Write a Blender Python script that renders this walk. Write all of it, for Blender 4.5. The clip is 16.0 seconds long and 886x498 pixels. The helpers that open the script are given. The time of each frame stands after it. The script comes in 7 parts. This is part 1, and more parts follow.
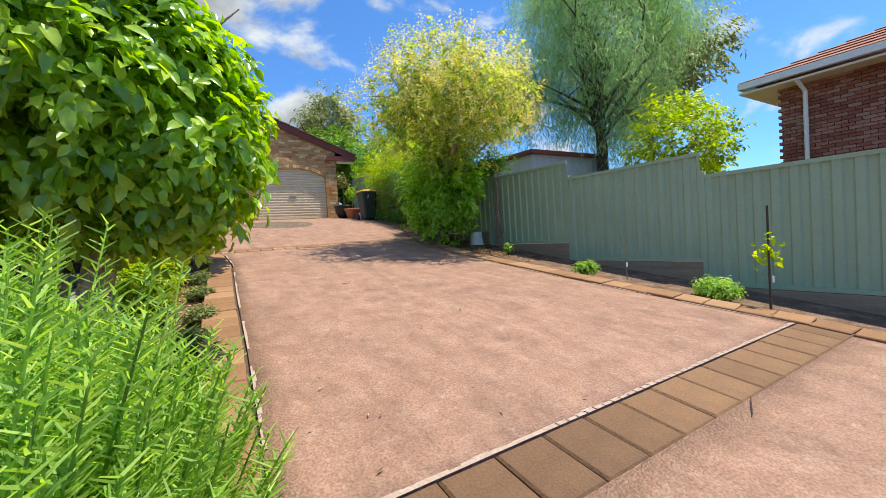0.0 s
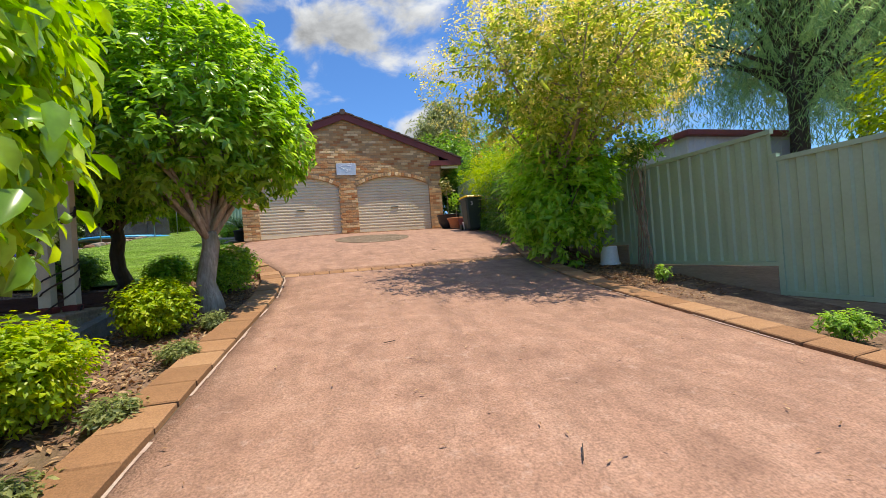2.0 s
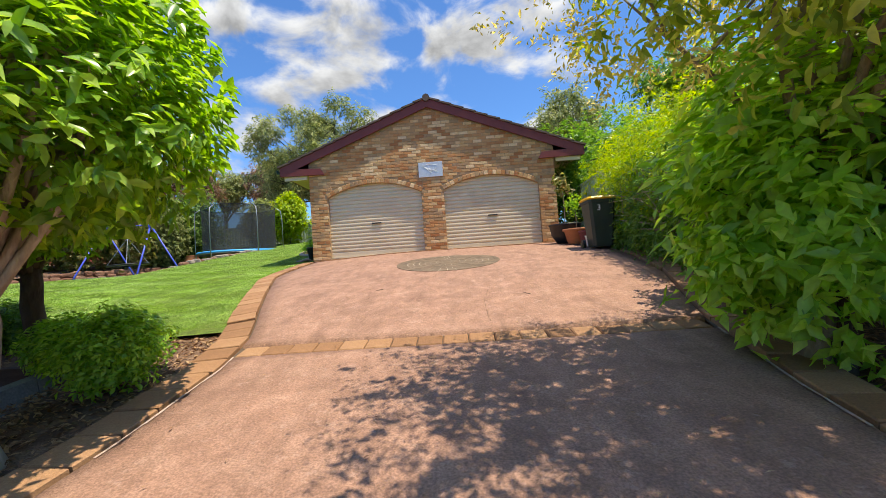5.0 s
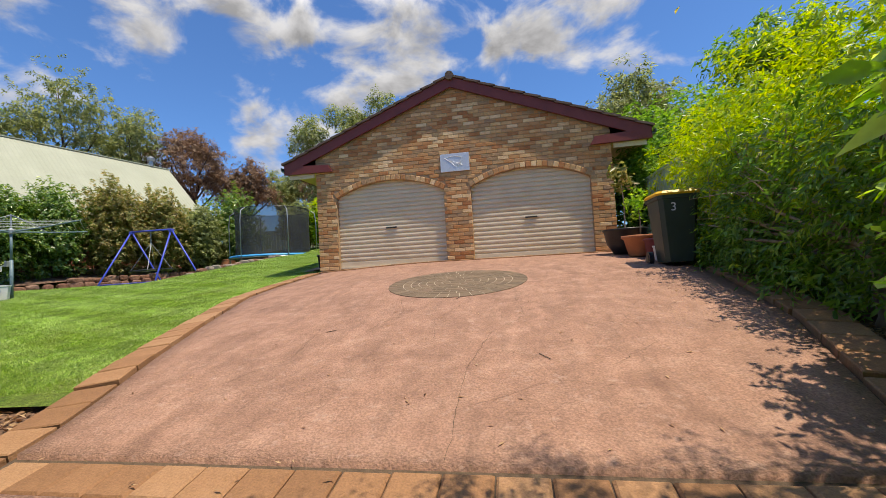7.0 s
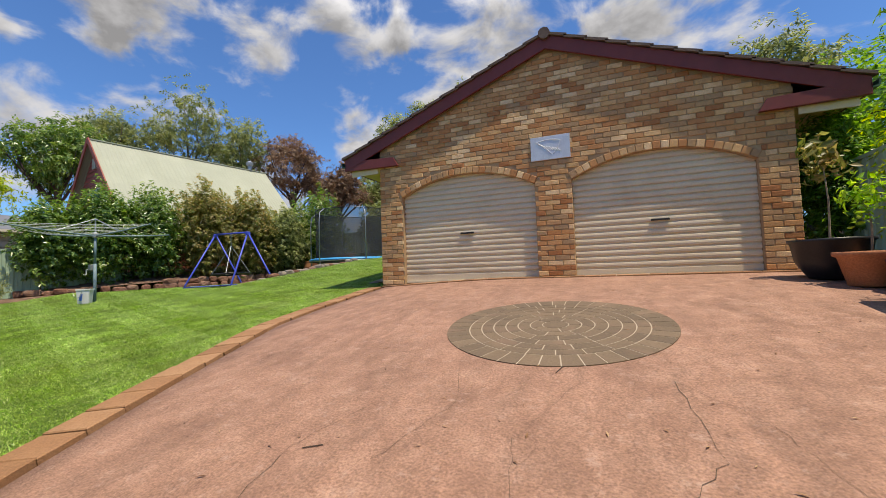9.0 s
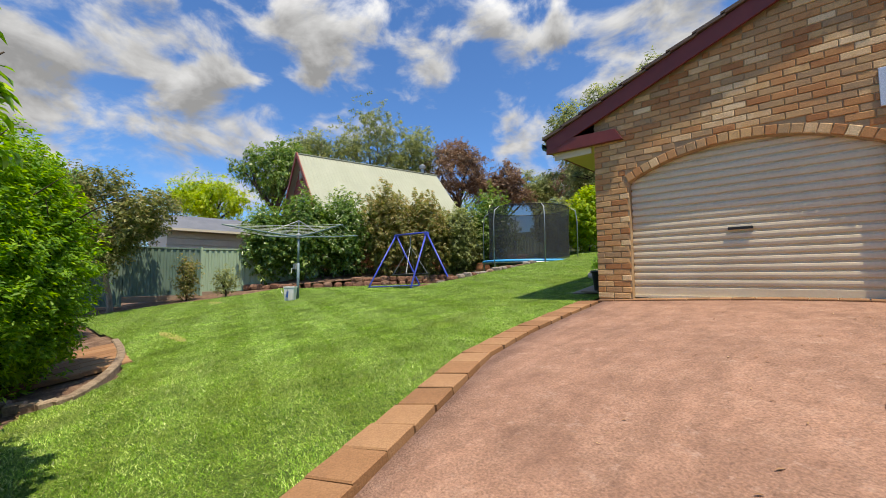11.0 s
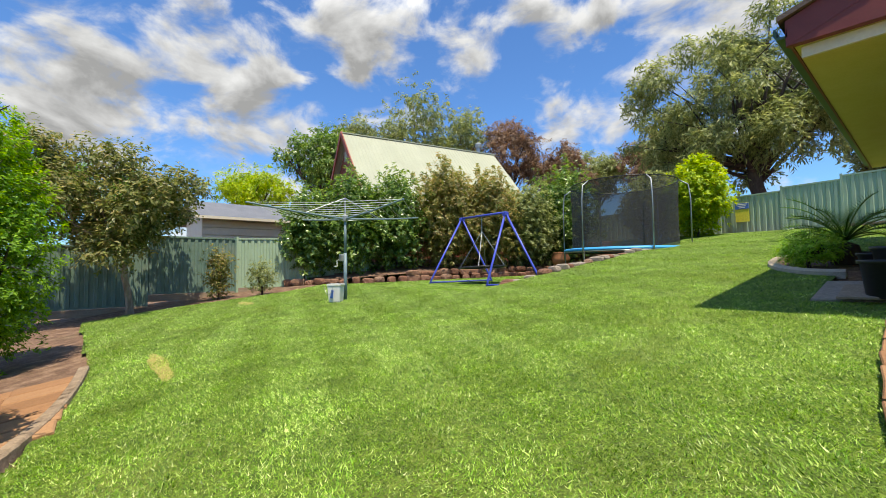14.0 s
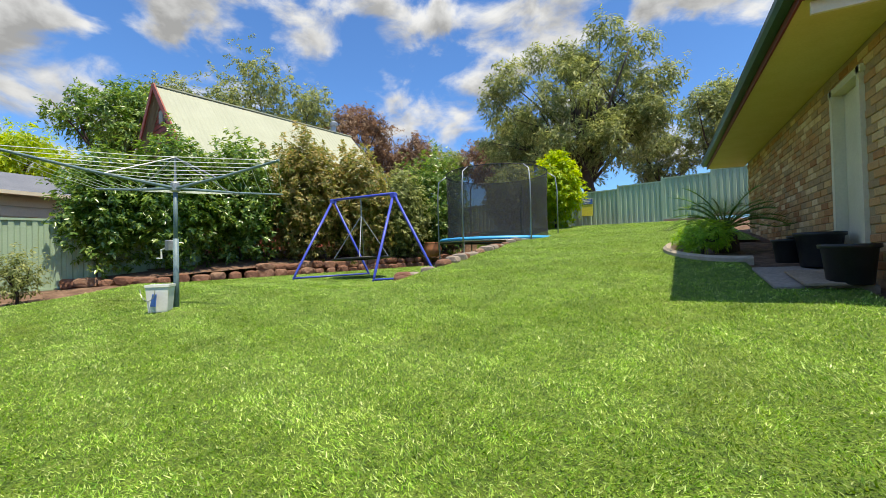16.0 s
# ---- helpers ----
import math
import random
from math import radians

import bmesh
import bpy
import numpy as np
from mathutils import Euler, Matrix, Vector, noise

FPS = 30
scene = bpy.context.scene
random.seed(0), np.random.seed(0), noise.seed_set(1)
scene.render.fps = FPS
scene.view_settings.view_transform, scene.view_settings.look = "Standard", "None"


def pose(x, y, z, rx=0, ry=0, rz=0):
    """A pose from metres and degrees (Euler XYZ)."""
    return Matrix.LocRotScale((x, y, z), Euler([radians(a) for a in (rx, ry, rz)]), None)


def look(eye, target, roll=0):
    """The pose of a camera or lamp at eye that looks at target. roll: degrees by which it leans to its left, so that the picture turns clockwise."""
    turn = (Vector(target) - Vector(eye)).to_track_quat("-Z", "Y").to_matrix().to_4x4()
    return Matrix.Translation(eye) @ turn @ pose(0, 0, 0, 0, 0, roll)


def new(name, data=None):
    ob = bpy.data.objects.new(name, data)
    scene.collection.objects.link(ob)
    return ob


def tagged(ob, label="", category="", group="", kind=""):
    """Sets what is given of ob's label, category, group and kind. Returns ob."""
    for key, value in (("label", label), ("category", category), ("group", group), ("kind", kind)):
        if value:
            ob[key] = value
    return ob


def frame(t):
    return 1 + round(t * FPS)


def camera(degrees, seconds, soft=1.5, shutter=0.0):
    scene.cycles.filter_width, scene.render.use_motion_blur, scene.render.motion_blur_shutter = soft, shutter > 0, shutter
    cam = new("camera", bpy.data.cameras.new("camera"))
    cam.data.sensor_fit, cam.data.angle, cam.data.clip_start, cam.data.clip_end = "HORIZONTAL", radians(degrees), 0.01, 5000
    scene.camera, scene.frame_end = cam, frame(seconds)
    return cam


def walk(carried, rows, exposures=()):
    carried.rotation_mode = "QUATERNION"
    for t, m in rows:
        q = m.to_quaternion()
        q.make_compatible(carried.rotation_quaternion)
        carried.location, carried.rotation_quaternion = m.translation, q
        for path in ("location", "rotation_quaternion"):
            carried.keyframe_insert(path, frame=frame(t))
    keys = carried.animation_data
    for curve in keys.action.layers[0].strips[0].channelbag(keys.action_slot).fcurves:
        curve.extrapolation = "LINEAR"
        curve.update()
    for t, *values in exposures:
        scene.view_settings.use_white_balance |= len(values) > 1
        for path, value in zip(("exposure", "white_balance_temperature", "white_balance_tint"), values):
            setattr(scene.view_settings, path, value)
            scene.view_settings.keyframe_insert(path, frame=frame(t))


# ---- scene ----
cam = camera(94.3, 16.0, 0.85)
METRES, EYE, TILT, LEAN, TURN = 17.0, 1.35, 0.0, 0.0, -32.2
ROWS = [
    (0.0, 0.0, 0.0, 0.0, -0.12, -1.86, 3.69),
    (0.5, 0.0066, 0.0319, 0.0015, 2.01, -1.55, 3.74),
    (1.0, 0.0067, 0.0648, 0.0031, 6.17, -1.01, 3.91),
    (1.5, 0.0074, 0.0979, 0.0062, 11.39, -0.35, 4.1),
    (2.0, 0.0078, 0.1346, 0.0096, 16.78, 0.27, 4.2),
    (2.5, 0.0048, 0.1722, 0.0153, 21.69, 0.81, 4.18),
    (3.0, 0.0017, 0.2089, 0.0216, 25.64, 1.28, 4.15),
    (3.5, -0.0056, 0.2436, 0.0234, 28.5, 1.54, 4.12),
    (4.0, -0.0155, 0.2777, 0.0283, 30.55, 1.71, 4.08),
    (6.5, -0.0528, 0.435, 0.047, 40.12, 2.48, 3.45),
    (7.0, -0.0626, 0.4649, 0.0509, 42.33, 2.58, 3.28),
    (7.5, -0.0781, 0.4932, 0.0545, 44.61, 2.66, 3.04),
    (8.0, -0.0953, 0.5192, 0.0601, 47.21, 2.76, 2.76),
    (8.5, -0.1151, 0.5409, 0.0652, 50.44, 2.9, 2.38),
    (9.0, -0.1414, 0.5533, 0.069, 54.69, 3.09, 2.0),
    (9.5, -0.1681, 0.5591, 0.0728, 59.98, 3.31, 1.55),
    (10.0, -0.1972, 0.5593, 0.0745, 65.97, 3.51, 1.07),
    (12.5, -0.3362, 0.5366, 0.0789, 84.08, 3.22, 0.43),
    (13.0, -0.3666, 0.534, 0.0792, 84.44, 2.99, 0.57),
    (13.5, -0.3951, 0.5338, 0.0801, 83.97, 2.76, 0.7),
    (14.0, -0.4267, 0.5342, 0.0796, 82.14, 2.49, 0.78),
    (14.5, -0.455, 0.5305, 0.0793, 78.51, 2.19, 0.9),
    (15.0, -0.4817, 0.5262, 0.0789, 73.06, 1.85, 1.09),
    (15.5, -0.5089, 0.518, 0.0786, 66.54, 1.44, 1.21),
    (16.0, -0.5343, 0.5079, 0.0784, 60.22, 1.05, 1.26),
]
walk(cam, [(t, pose(0, 0, EYE, TILT, LEAN, TURN) @ pose(METRES * x, METRES * y, METRES * z, 90 + pitch, roll, yaw)) for t, x, y, z, yaw, pitch, roll in ROWS], [(0.0, 1.45, 6800, 3), (2.0, 1.38, 7200, 7), (4.0, 1.55, 7300, 7), (6.5, 1.28, 7400, 10), (8.0, 1.1, 7500, 11), (10.0, 1.12, 7500, 10), (12.5, 1.35, 7500, 7), (16.0, 1.45, 7500, 7)])

# ---- light ----
SUN = Vector((0.87, -0.33, 2.62)).normalized()
sun_el, sun_az = math.asin(SUN.z), math.atan2(SUN.x, SUN.y)
sun = new("sun", bpy.data.lights.new("sun", "SUN"))
sun.data.energy, sun.data.angle, sun.data.color = 2.5, radians(0.6), (1.0, 0.93, 0.82)
sun.matrix_world = look(SUN * 60, (0, 0, 0))
sky_world = bpy.data.worlds.new("sky")
scene.world = sky_world
sky_world.use_nodes = True


def build_sky(w):
    nt = w.node_tree
    nt.nodes.clear()
    N, L = nt.nodes.new, nt.links.new

    def math_node(op, a, b=None):
        n = N("ShaderNodeMath")
        n.operation = op
        for i, v in enumerate((a, b)):
            if v is None:
                continue
            if isinstance(v, (int, float)):
                n.inputs[i].default_value = v
            else:
                L(v, n.inputs[i])
        return n.outputs[0]

    sky = N("ShaderNodeTexSky")
    sky.sky_type, sky.sun_disc = "NISHITA", False
    sky.sun_elevation, sky.sun_rotation = sun_el, sun_az
    sky.air_density, sky.dust_density, sky.ozone_density = 1.0, 0.3, 3.0
    way = N("ShaderNodeTexCoord").outputs["Generated"]

    def billow(lift):
        """Cloud density a little above each direction: broken noise, fuller where a cumulus stands."""
        mp = N("ShaderNodeMapping")
        mp.inputs["Location"].default_value = (CLOUD_SEED, 0, lift)
        mp.inputs["Scale"].default_value = (1, 1, 1.7)
        L(way, mp.inputs[0])
        n = N("ShaderNodeTexNoise")
        n.inputs["Scale"].default_value, n.inputs["Detail"].default_value = 6.5, 10.0
        n.inputs["Roughness"].default_value, n.inputs["Distortion"].default_value = 0.55, 0.3
        L(mp.outputs[0], n.inputs["Vector"])
        return n.outputs[0]

    heap = None
    for az, el, wide in CUMULUS:
        c = (math.sin(radians(az)) * math.cos(radians(el)), math.cos(radians(az)) * math.cos(radians(el)), math.sin(radians(el)))
        off = N("ShaderNodeVectorMath")
        off.operation = "SUBTRACT"
        L(way, off.inputs[0])
        off.inputs[1].default_value = c
        flat = N("ShaderNodeVectorMath")
        flat.operation = "MULTIPLY"
        L(off.outputs[0], flat.inputs[0])
        flat.inputs[1].default_value = (1, 1, 1.5)
        ln = N("ShaderNodeVectorMath")
        ln.operation = "LENGTH"
        L(flat.outputs[0], ln.inputs[0])
        near = N("ShaderNodeMapRange")
        near.interpolation_type = "SMOOTHSTEP"
        near.inputs[1].default_value, near.inputs[2].default_value = radians(wide) * 0.15, radians(wide) * 1.6
        near.inputs[3].default_value, near.inputs[4].default_value = 1.0, 0.0
        L(ln.outputs[1], near.inputs[0])
        heap = near.outputs[0] if heap is None else math_node("MAXIMUM", heap, near.outputs[0])
    here = math_node("ADD", billow(0.0), math_node("MULTIPLY", heap, 0.14))
    mask = N("ShaderNodeMapRange")
    mask.interpolation_type = "SMOOTHSTEP"
    mask.inputs[1].default_value, mask.inputs[2].default_value = CLOUD_LOW, CLOUD_LOW + 0.19
    L(here, mask.inputs[0])
    # cloud is bright on its upper edges and greyer where it is thick above
    above = math_node("ADD", billow(0.055), math_node("MULTIPLY", heap, 0.1))
    thick = N("ShaderNodeMapRange")
    thick.inputs[1].default_value, thick.inputs[2].default_value = CLOUD_LOW - 0.02, CLOUD_LOW + 0.22
    thick.inputs[3].default_value, thick.inputs[4].default_value = 1.0, 0.45
    L(above, thick.inputs[0])
    cloud = N("ShaderNodeMix")
    cloud.data_type = "RGBA"
    cloud.inputs[0].default_value = 1.0
    cloud.blend_type = "MULTIPLY"
    cloud.inputs[6].default_value = (CLOUD * 0.94, CLOUD * 1.0, CLOUD * 1.13, 1)
    sep = N("ShaderNodeSeparateXYZ")
    L(way, sep.inputs[0])
    # cloud above the view is brightened up to 3.2 times, added as fill light
    high = N("ShaderNodeMapRange")
    high.inputs[1].default_value, high.inputs[2].default_value, high.inputs[3].default_value, high.inputs[4].default_value = 0.5, 0.9, 1.0, 3.2
    L(sep.outputs[2], high.inputs[0])
    L(math_node("MULTIPLY", thick.outputs[0], high.outputs[0]), cloud.inputs[7])
    tint = N("ShaderNodeMix")
    tint.data_type, tint.blend_type = "RGBA", "MULTIPLY"
    tint.inputs[0].default_value = 1.0
    tint.inputs[7].default_value = SKY_TINT
    L(sky.outputs[0], tint.inputs[6])
    mix = N("ShaderNodeMix")
    mix.data_type = "RGBA"
    L(mask.outputs[0], mix.inputs[0])
    L(tint.outputs[2], mix.inputs[6])
    L(cloud.outputs[2], mix.inputs[7])
    bg = N("ShaderNodeBackground")
    bg.inputs[1].default_value = 0.14
    L(mix.outputs[2], bg.inputs[0])
    out = N("ShaderNodeOutputWorld")
    L(bg.outputs[0], out.inputs[0])


CLOUD_SEED, CLOUD_LOW, CLOUD, SKY_TINT = 5.2, 0.52, 2.3, (0.235, 0.395, 0.6, 1)
# heading and height of each cumulus in degrees, and its radius
CUMULUS = [(-14, 29.5, 9), (-3, 28, 6), (6, 27.5, 4), (15, 31, 5), (-61, 30, 11), (-78, 25, 9), (-35, 31, 8), (-29.5, 20, 5.5), (-74, 16.5, 11), (-93, 17, 10), (-45, 28, 8), (-65, 19, 6), (-8, 17, 6), (76, 18, 4), (15, 17, 4), (-108, 24, 10)]
build_sky(sky_world)

# ---- materials ----


def surface(name, colours, scale=8.0, rough=0.8, bump=0.2, bump_scale=60.0, island=0.0, per_object=0.0, metal=0.0, leaf=0.0, spec=0.4, stain=None, bump_dist=0.01, grain=(0.8, 1.15), stretch=None):
    """A node material: a ramp of colours over noise, a finer grain, relief, and variation from piece to piece."""
    m = bpy.data.materials.new(name)
    m.use_nodes = True
    nt = m.node_tree
    N, L = nt.nodes.new, nt.links.new
    bsdf = nt.nodes["Principled BSDF"]
    co = N("ShaderNodeTexCoord")
    vec = co.outputs["Object"]
    if stretch:
        mp = N("ShaderNodeMapping")
        mp.inputs["Scale"].default_value = stretch
        L(vec, mp.inputs[0])
        vec = mp.outputs[0]
    n1 = N("ShaderNodeTexNoise")
    n1.inputs["Scale"].default_value, n1.inputs["Detail"].default_value = scale, 7.0
    n1.inputs["Roughness"].default_value = 0.6
    L(vec, n1.inputs["Vector"])
    fac = n1.outputs[0]
    if island or per_object:
        if per_object:
            src = N("ShaderNodeObjectInfo").outputs["Random"]
            k = per_object
        else:
            src = N("ShaderNodeNewGeometry").outputs["Random Per Island"]
            k = island
        mx = N("ShaderNodeMix")
        mx.inputs[0].default_value = k
        L(fac, mx.inputs[2])
        L(src, mx.inputs[3])
        fac = mx.outputs[0]
    ramp = N("ShaderNodeValToRGB")
    lo, hi = (0.28, 0.72) if not (island or per_object) else (0.28 - 0.2 * max(island, per_object), 0.72 + 0.2 * max(island, per_object))
    els = ramp.color_ramp.elements
    for i, c in enumerate(colours):
        p = lo + (hi - lo) * i / max(1, len(colours) - 1)
        e = els[i] if i < 2 else els.new(p)
        e.position, e.color = p, (*c, 1)
    L(fac, ramp.inputs[0])
    colour = ramp.outputs[0]
    # fine grain
    n2 = N("ShaderNodeTexNoise")
    n2.inputs["Scale"].default_value, n2.inputs["Detail"].default_value = bump_scale, 5.0
    L(vec, n2.inputs["Vector"])
    gr = N("ShaderNodeMapRange")
    gr.inputs[1].default_value, gr.inputs[2].default_value = 0.3, 0.7
    gr.inputs[3].default_value, gr.inputs[4].default_value = grain
    L(n2.outputs[0], gr.inputs[0])
    mg = N("ShaderNodeMix")
    mg.data_type, mg.blend_type = "RGBA", "MULTIPLY"
    mg.inputs[0].default_value = 1.0
    L(colour, mg.inputs[6])
    L(gr.outputs[0], mg.inputs[7])
    colour = mg.outputs[2]
    if stain:
        sc, col, lo_s, hi_s, amount = stain
        n3 = N("ShaderNodeTexNoise")
        n3.inputs["Scale"].default_value, n3.inputs["Detail"].default_value = sc, 6.0
        n3.inputs["Distortion"].default_value = 0.6
        L(co.outputs["Object"], n3.inputs["Vector"])
        sr = N("ShaderNodeMapRange")
        sr.inputs[1].default_value, sr.inputs[2].default_value = lo_s, hi_s
        sr.inputs[4].default_value = amount
        L(n3.outputs[0], sr.inputs[0])
        ms = N("ShaderNodeMix")
        ms.data_type = "RGBA"
        L(sr.outputs[0], ms.inputs[0])
        L(colour, ms.inputs[6])
        ms.inputs[7].default_value = (*col, 1)
        colour = ms.outputs[2]
    L(colour, bsdf.inputs["Base Color"])
    bsdf.inputs["Roughness"].default_value = rough
    bsdf.inputs["Metallic"].default_value = metal
    bsdf.inputs["Specular IOR Level"].default_value = spec
    if bump:
        b = N("ShaderNodeBump")
        b.inputs["Strength"].default_value, b.inputs["Distance"].default_value = bump, bump_dist
        L(n2.outputs[0], b.inputs["Height"])
        L(b.outputs[0], bsdf.inputs["Normal"])
    if leaf:
        tr = N("ShaderNodeBsdfTranslucent")
        hs = N("ShaderNodeHueSaturation")
        hs.inputs["Hue"].default_value, hs.inputs["Saturation"].default_value, hs.inputs["Value"].default_value = 0.485, 1.15, 1.5
        L(colour, hs.inputs["Color"])
        L(hs.outputs[0], tr.inputs[0])
        mix = N("ShaderNodeMixShader")
        mix.inputs[0].default_value = leaf
        L(bsdf.outputs[0], mix.inputs[1])
        L(tr.outputs[0], mix.inputs[2])
        L(mix.outputs[0], nt.nodes["Material Output"].inputs[0])
    return m


CONCRETE = surface("coloured_concrete", [(0.26, 0.143, 0.099), (0.315, 0.178, 0.124), (0.37, 0.22, 0.158)], 4.5, 0.85, 0.6, 75, grain=(0.68, 1.28), stain=(1.9, (0.16, 0.085, 0.06), 0.5, 0.76, 0.42), bump_dist=0.015)
def crackle(m):
    """Fine dark crazing and darker blotches over a concrete."""
    nt = m.node_tree
    N, L = nt.nodes.new, nt.links.new
    base = nt.nodes["Principled BSDF"].inputs["Base Color"]
    src = base.links[0].from_socket
    co = N("ShaderNodeTexCoord").outputs["Object"]
    warp = N("ShaderNodeTexNoise")
    warp.inputs["Scale"].default_value, warp.inputs["Detail"].default_value = 3.0, 4.0
    L(co, warp.inputs["Vector"])
    add = N("ShaderNodeMix")
    add.data_type, add.blend_type = "RGBA", "ADD"
    add.inputs[0].default_value = 0.35
    L(co, add.inputs[6])
    L(warp.outputs[1], add.inputs[7])
    vor = N("ShaderNodeTexVoronoi")
    vor.feature = "DISTANCE_TO_EDGE"
    vor.inputs["Scale"].default_value = 4.5
    L(add.outputs[2], vor.inputs["Vector"])
    line = N("ShaderNodeMapRange")
    line.inputs[1].default_value, line.inputs[2].default_value, line.inputs[3].default_value, line.inputs[4].default_value = 0.0, 0.022, 1.0, 0.0
    L(vor.outputs[0], line.inputs[0])
    mask = N("ShaderNodeTexNoise")
    mask.inputs["Scale"].default_value, mask.inputs["Detail"].default_value = 1.3, 5.0
    L(co, mask.inputs["Vector"])
    gate = N("ShaderNodeMapRange")
    gate.inputs[1].default_value, gate.inputs[2].default_value, gate.inputs[4].default_value = 0.5, 0.66, 0.55
    L(mask.outputs[0], gate.inputs[0])
    mul = N("ShaderNodeMath")
    mul.operation = "MULTIPLY"
    L(line.outputs[0], mul.inputs[0])
    L(gate.outputs[0], mul.inputs[1])
    fleck = N("ShaderNodeTexNoise")
    fleck.inputs["Scale"].default_value, fleck.inputs["Detail"].default_value = 26.0, 6.0
    fleck.inputs["Roughness"].default_value = 0.7
    L(co, fleck.inputs["Vector"])
    fl = N("ShaderNodeMapRange")
    fl.inputs[1].default_value, fl.inputs[2].default_value, fl.inputs[4].default_value = 0.55, 0.72, 0.55
    L(fleck.outputs[0], fl.inputs[0])
    mx = N("ShaderNodeMath")
    mx.operation = "MAXIMUM"
    L(mul.outputs[0], mx.inputs[0])
    L(fl.outputs[0], mx.inputs[1])
    mix = N("ShaderNodeMix")
    mix.data_type = "RGBA"
    L(mx.outputs[0], mix.inputs[0])
    L(src, mix.inputs[6])
    mix.inputs[7].default_value = (0.13, 0.07, 0.048, 1)
    # faint drawn-out scuffs and pale worn spots
    along = N("ShaderNodeMapping")
    along.inputs["Scale"].default_value, along.inputs["Rotation"].default_value = (5.0, 0.8, 1.0), (0, 0, 0.22)
    L(add.outputs[2], along.inputs[0])
    scuff = N("ShaderNodeTexNoise")
    scuff.inputs["Scale"].default_value, scuff.inputs["Detail"].default_value, scuff.inputs["Roughness"].default_value = 1.4, 8.0, 0.66
    L(along.outputs[0], scuff.inputs["Vector"])
    tone = N("ShaderNodeMapRange")
    tone.inputs[1].default_value, tone.inputs[2].default_value, tone.inputs[3].default_value, tone.inputs[4].default_value = 0.3, 0.7, 0.8, 1.18
    L(scuff.outputs[0], tone.inputs[0])
    worn = N("ShaderNodeMix")
    worn.data_type, worn.blend_type = "RGBA", "MULTIPLY"
    worn.inputs[0].default_value = 1.0
    L(mix.outputs[2], worn.inputs[6])
    L(tone.outputs[0], worn.inputs[7])
    pale = N("ShaderNodeTexNoise")
    pale.inputs["Scale"].default_value, pale.inputs["Detail"].default_value, pale.inputs["Roughness"].default_value = 11.0, 8.0, 0.75
    L(co, pale.inputs["Vector"])
    pr = N("ShaderNodeMapRange")
    pr.inputs[1].default_value, pr.inputs[2].default_value, pr.inputs[4].default_value = 0.56, 0.7, 0.5
    L(pale.outputs[0], pr.inputs[0])
    spots = N("ShaderNodeMix")
    spots.data_type = "RGBA"
    L(pr.outputs[0], spots.inputs[0])
    L(worn.outputs[2], spots.inputs[6])
    spots.inputs[7].default_value = (0.5, 0.35, 0.28, 1)
    L(spots.outputs[2], base)


crackle(CONCRETE)
EDGE_PALE = surface("pale_worn_concrete", [(0.36, 0.24, 0.19), (0.46, 0.36, 0.3)], 6, 0.9, 0.4, 60)
PAVER = surface("orange_paver", [(0.22, 0.11, 0.052), (0.3, 0.155, 0.075), (0.37, 0.21, 0.11)], 5, 0.85, 0.5, 90, per_object=0.55, stain=(2.5, (0.17, 0.1, 0.06), 0.5, 0.75, 0.55))
PAVER_DARK = surface("brown_paver", [(0.13, 0.068, 0.036), (0.19, 0.1, 0.05), (0.25, 0.135, 0.068)], 6, 0.85, 0.6, 80, per_object=0.5, stain=(3, (0.09, 0.06, 0.045), 0.5, 0.75, 0.6))
STENCIL = surface("stencil_grey_paver", [(0.125, 0.09, 0.06), (0.19, 0.135, 0.088)], 7, 0.8, 0.4, 80, per_object=0.5, stain=(3, (0.28, 0.17, 0.12), 0.52, 0.78, 0.5))
JOINT_PALE = surface("pale_mortar_lines", [(0.38, 0.31, 0.23), (0.46, 0.39, 0.3)], 10, 0.9, 0.3, 80)
JOINT_DARK = surface("dirt_in_joint", [(0.07, 0.05, 0.035), (0.13, 0.09, 0.06)], 20, 0.95, 0.5, 90)
SOIL = surface("bark_and_soil", [(0.09, 0.052, 0.034), (0.17, 0.1, 0.066), (0.3, 0.2, 0.135)], 5, 0.95, 0.9, 40, stain=(1.2, (0.11, 0.1, 0.045), 0.58, 0.8, 0.5), bump_dist=0.03)
LITTER = surface("dry_leaf_litter", [(0.15, 0.075, 0.04), (0.3, 0.17, 0.085), (0.5, 0.34, 0.19)], 9, 0.7, 0.2, 60, island=0.8, leaf=0.15)
LAWN = surface("lawn_turf", [(0.05, 0.1, 0.01), (0.11, 0.19, 0.018), (0.2, 0.28, 0.042)], 14, 0.9, 0.9, 70, grain=(0.35, 1.5), stain=(0.5, (0.26, 0.25, 0.065), 0.56, 0.8, 0.4), bump_dist=0.04)
BLADE = surface("grass_blades", [(0.02, 0.065, 0.006), (0.13, 0.3, 0.022), (0.23, 0.43, 0.045), (0.44, 0.63, 0.12), (0.82, 0.9, 0.45)], 34, 0.4, 0, 2.6, island=0.6, leaf=0.25, spec=0.45, grain=(0.62, 1.32), stain=(0.55, (0.46, 0.46, 0.13), 0.58, 0.78, 0.35))
DRY = surface("dry_grass", [(0.24, 0.23, 0.06), (0.34, 0.27, 0.085)], 6, 0.9, 0.4, 80)
BRICK = surface("tan_brick", [(0.38, 0.155, 0.06), (0.52, 0.25, 0.1), (0.57, 0.32, 0.145), (0.37, 0.24, 0.135), (0.64, 0.385, 0.175), (0.78, 0.57, 0.34)], 9, 0.9, 0.6, 70, per_object=0.72, stain=(14, (0.14, 0.09, 0.06), 0.6, 0.8, 0.5))
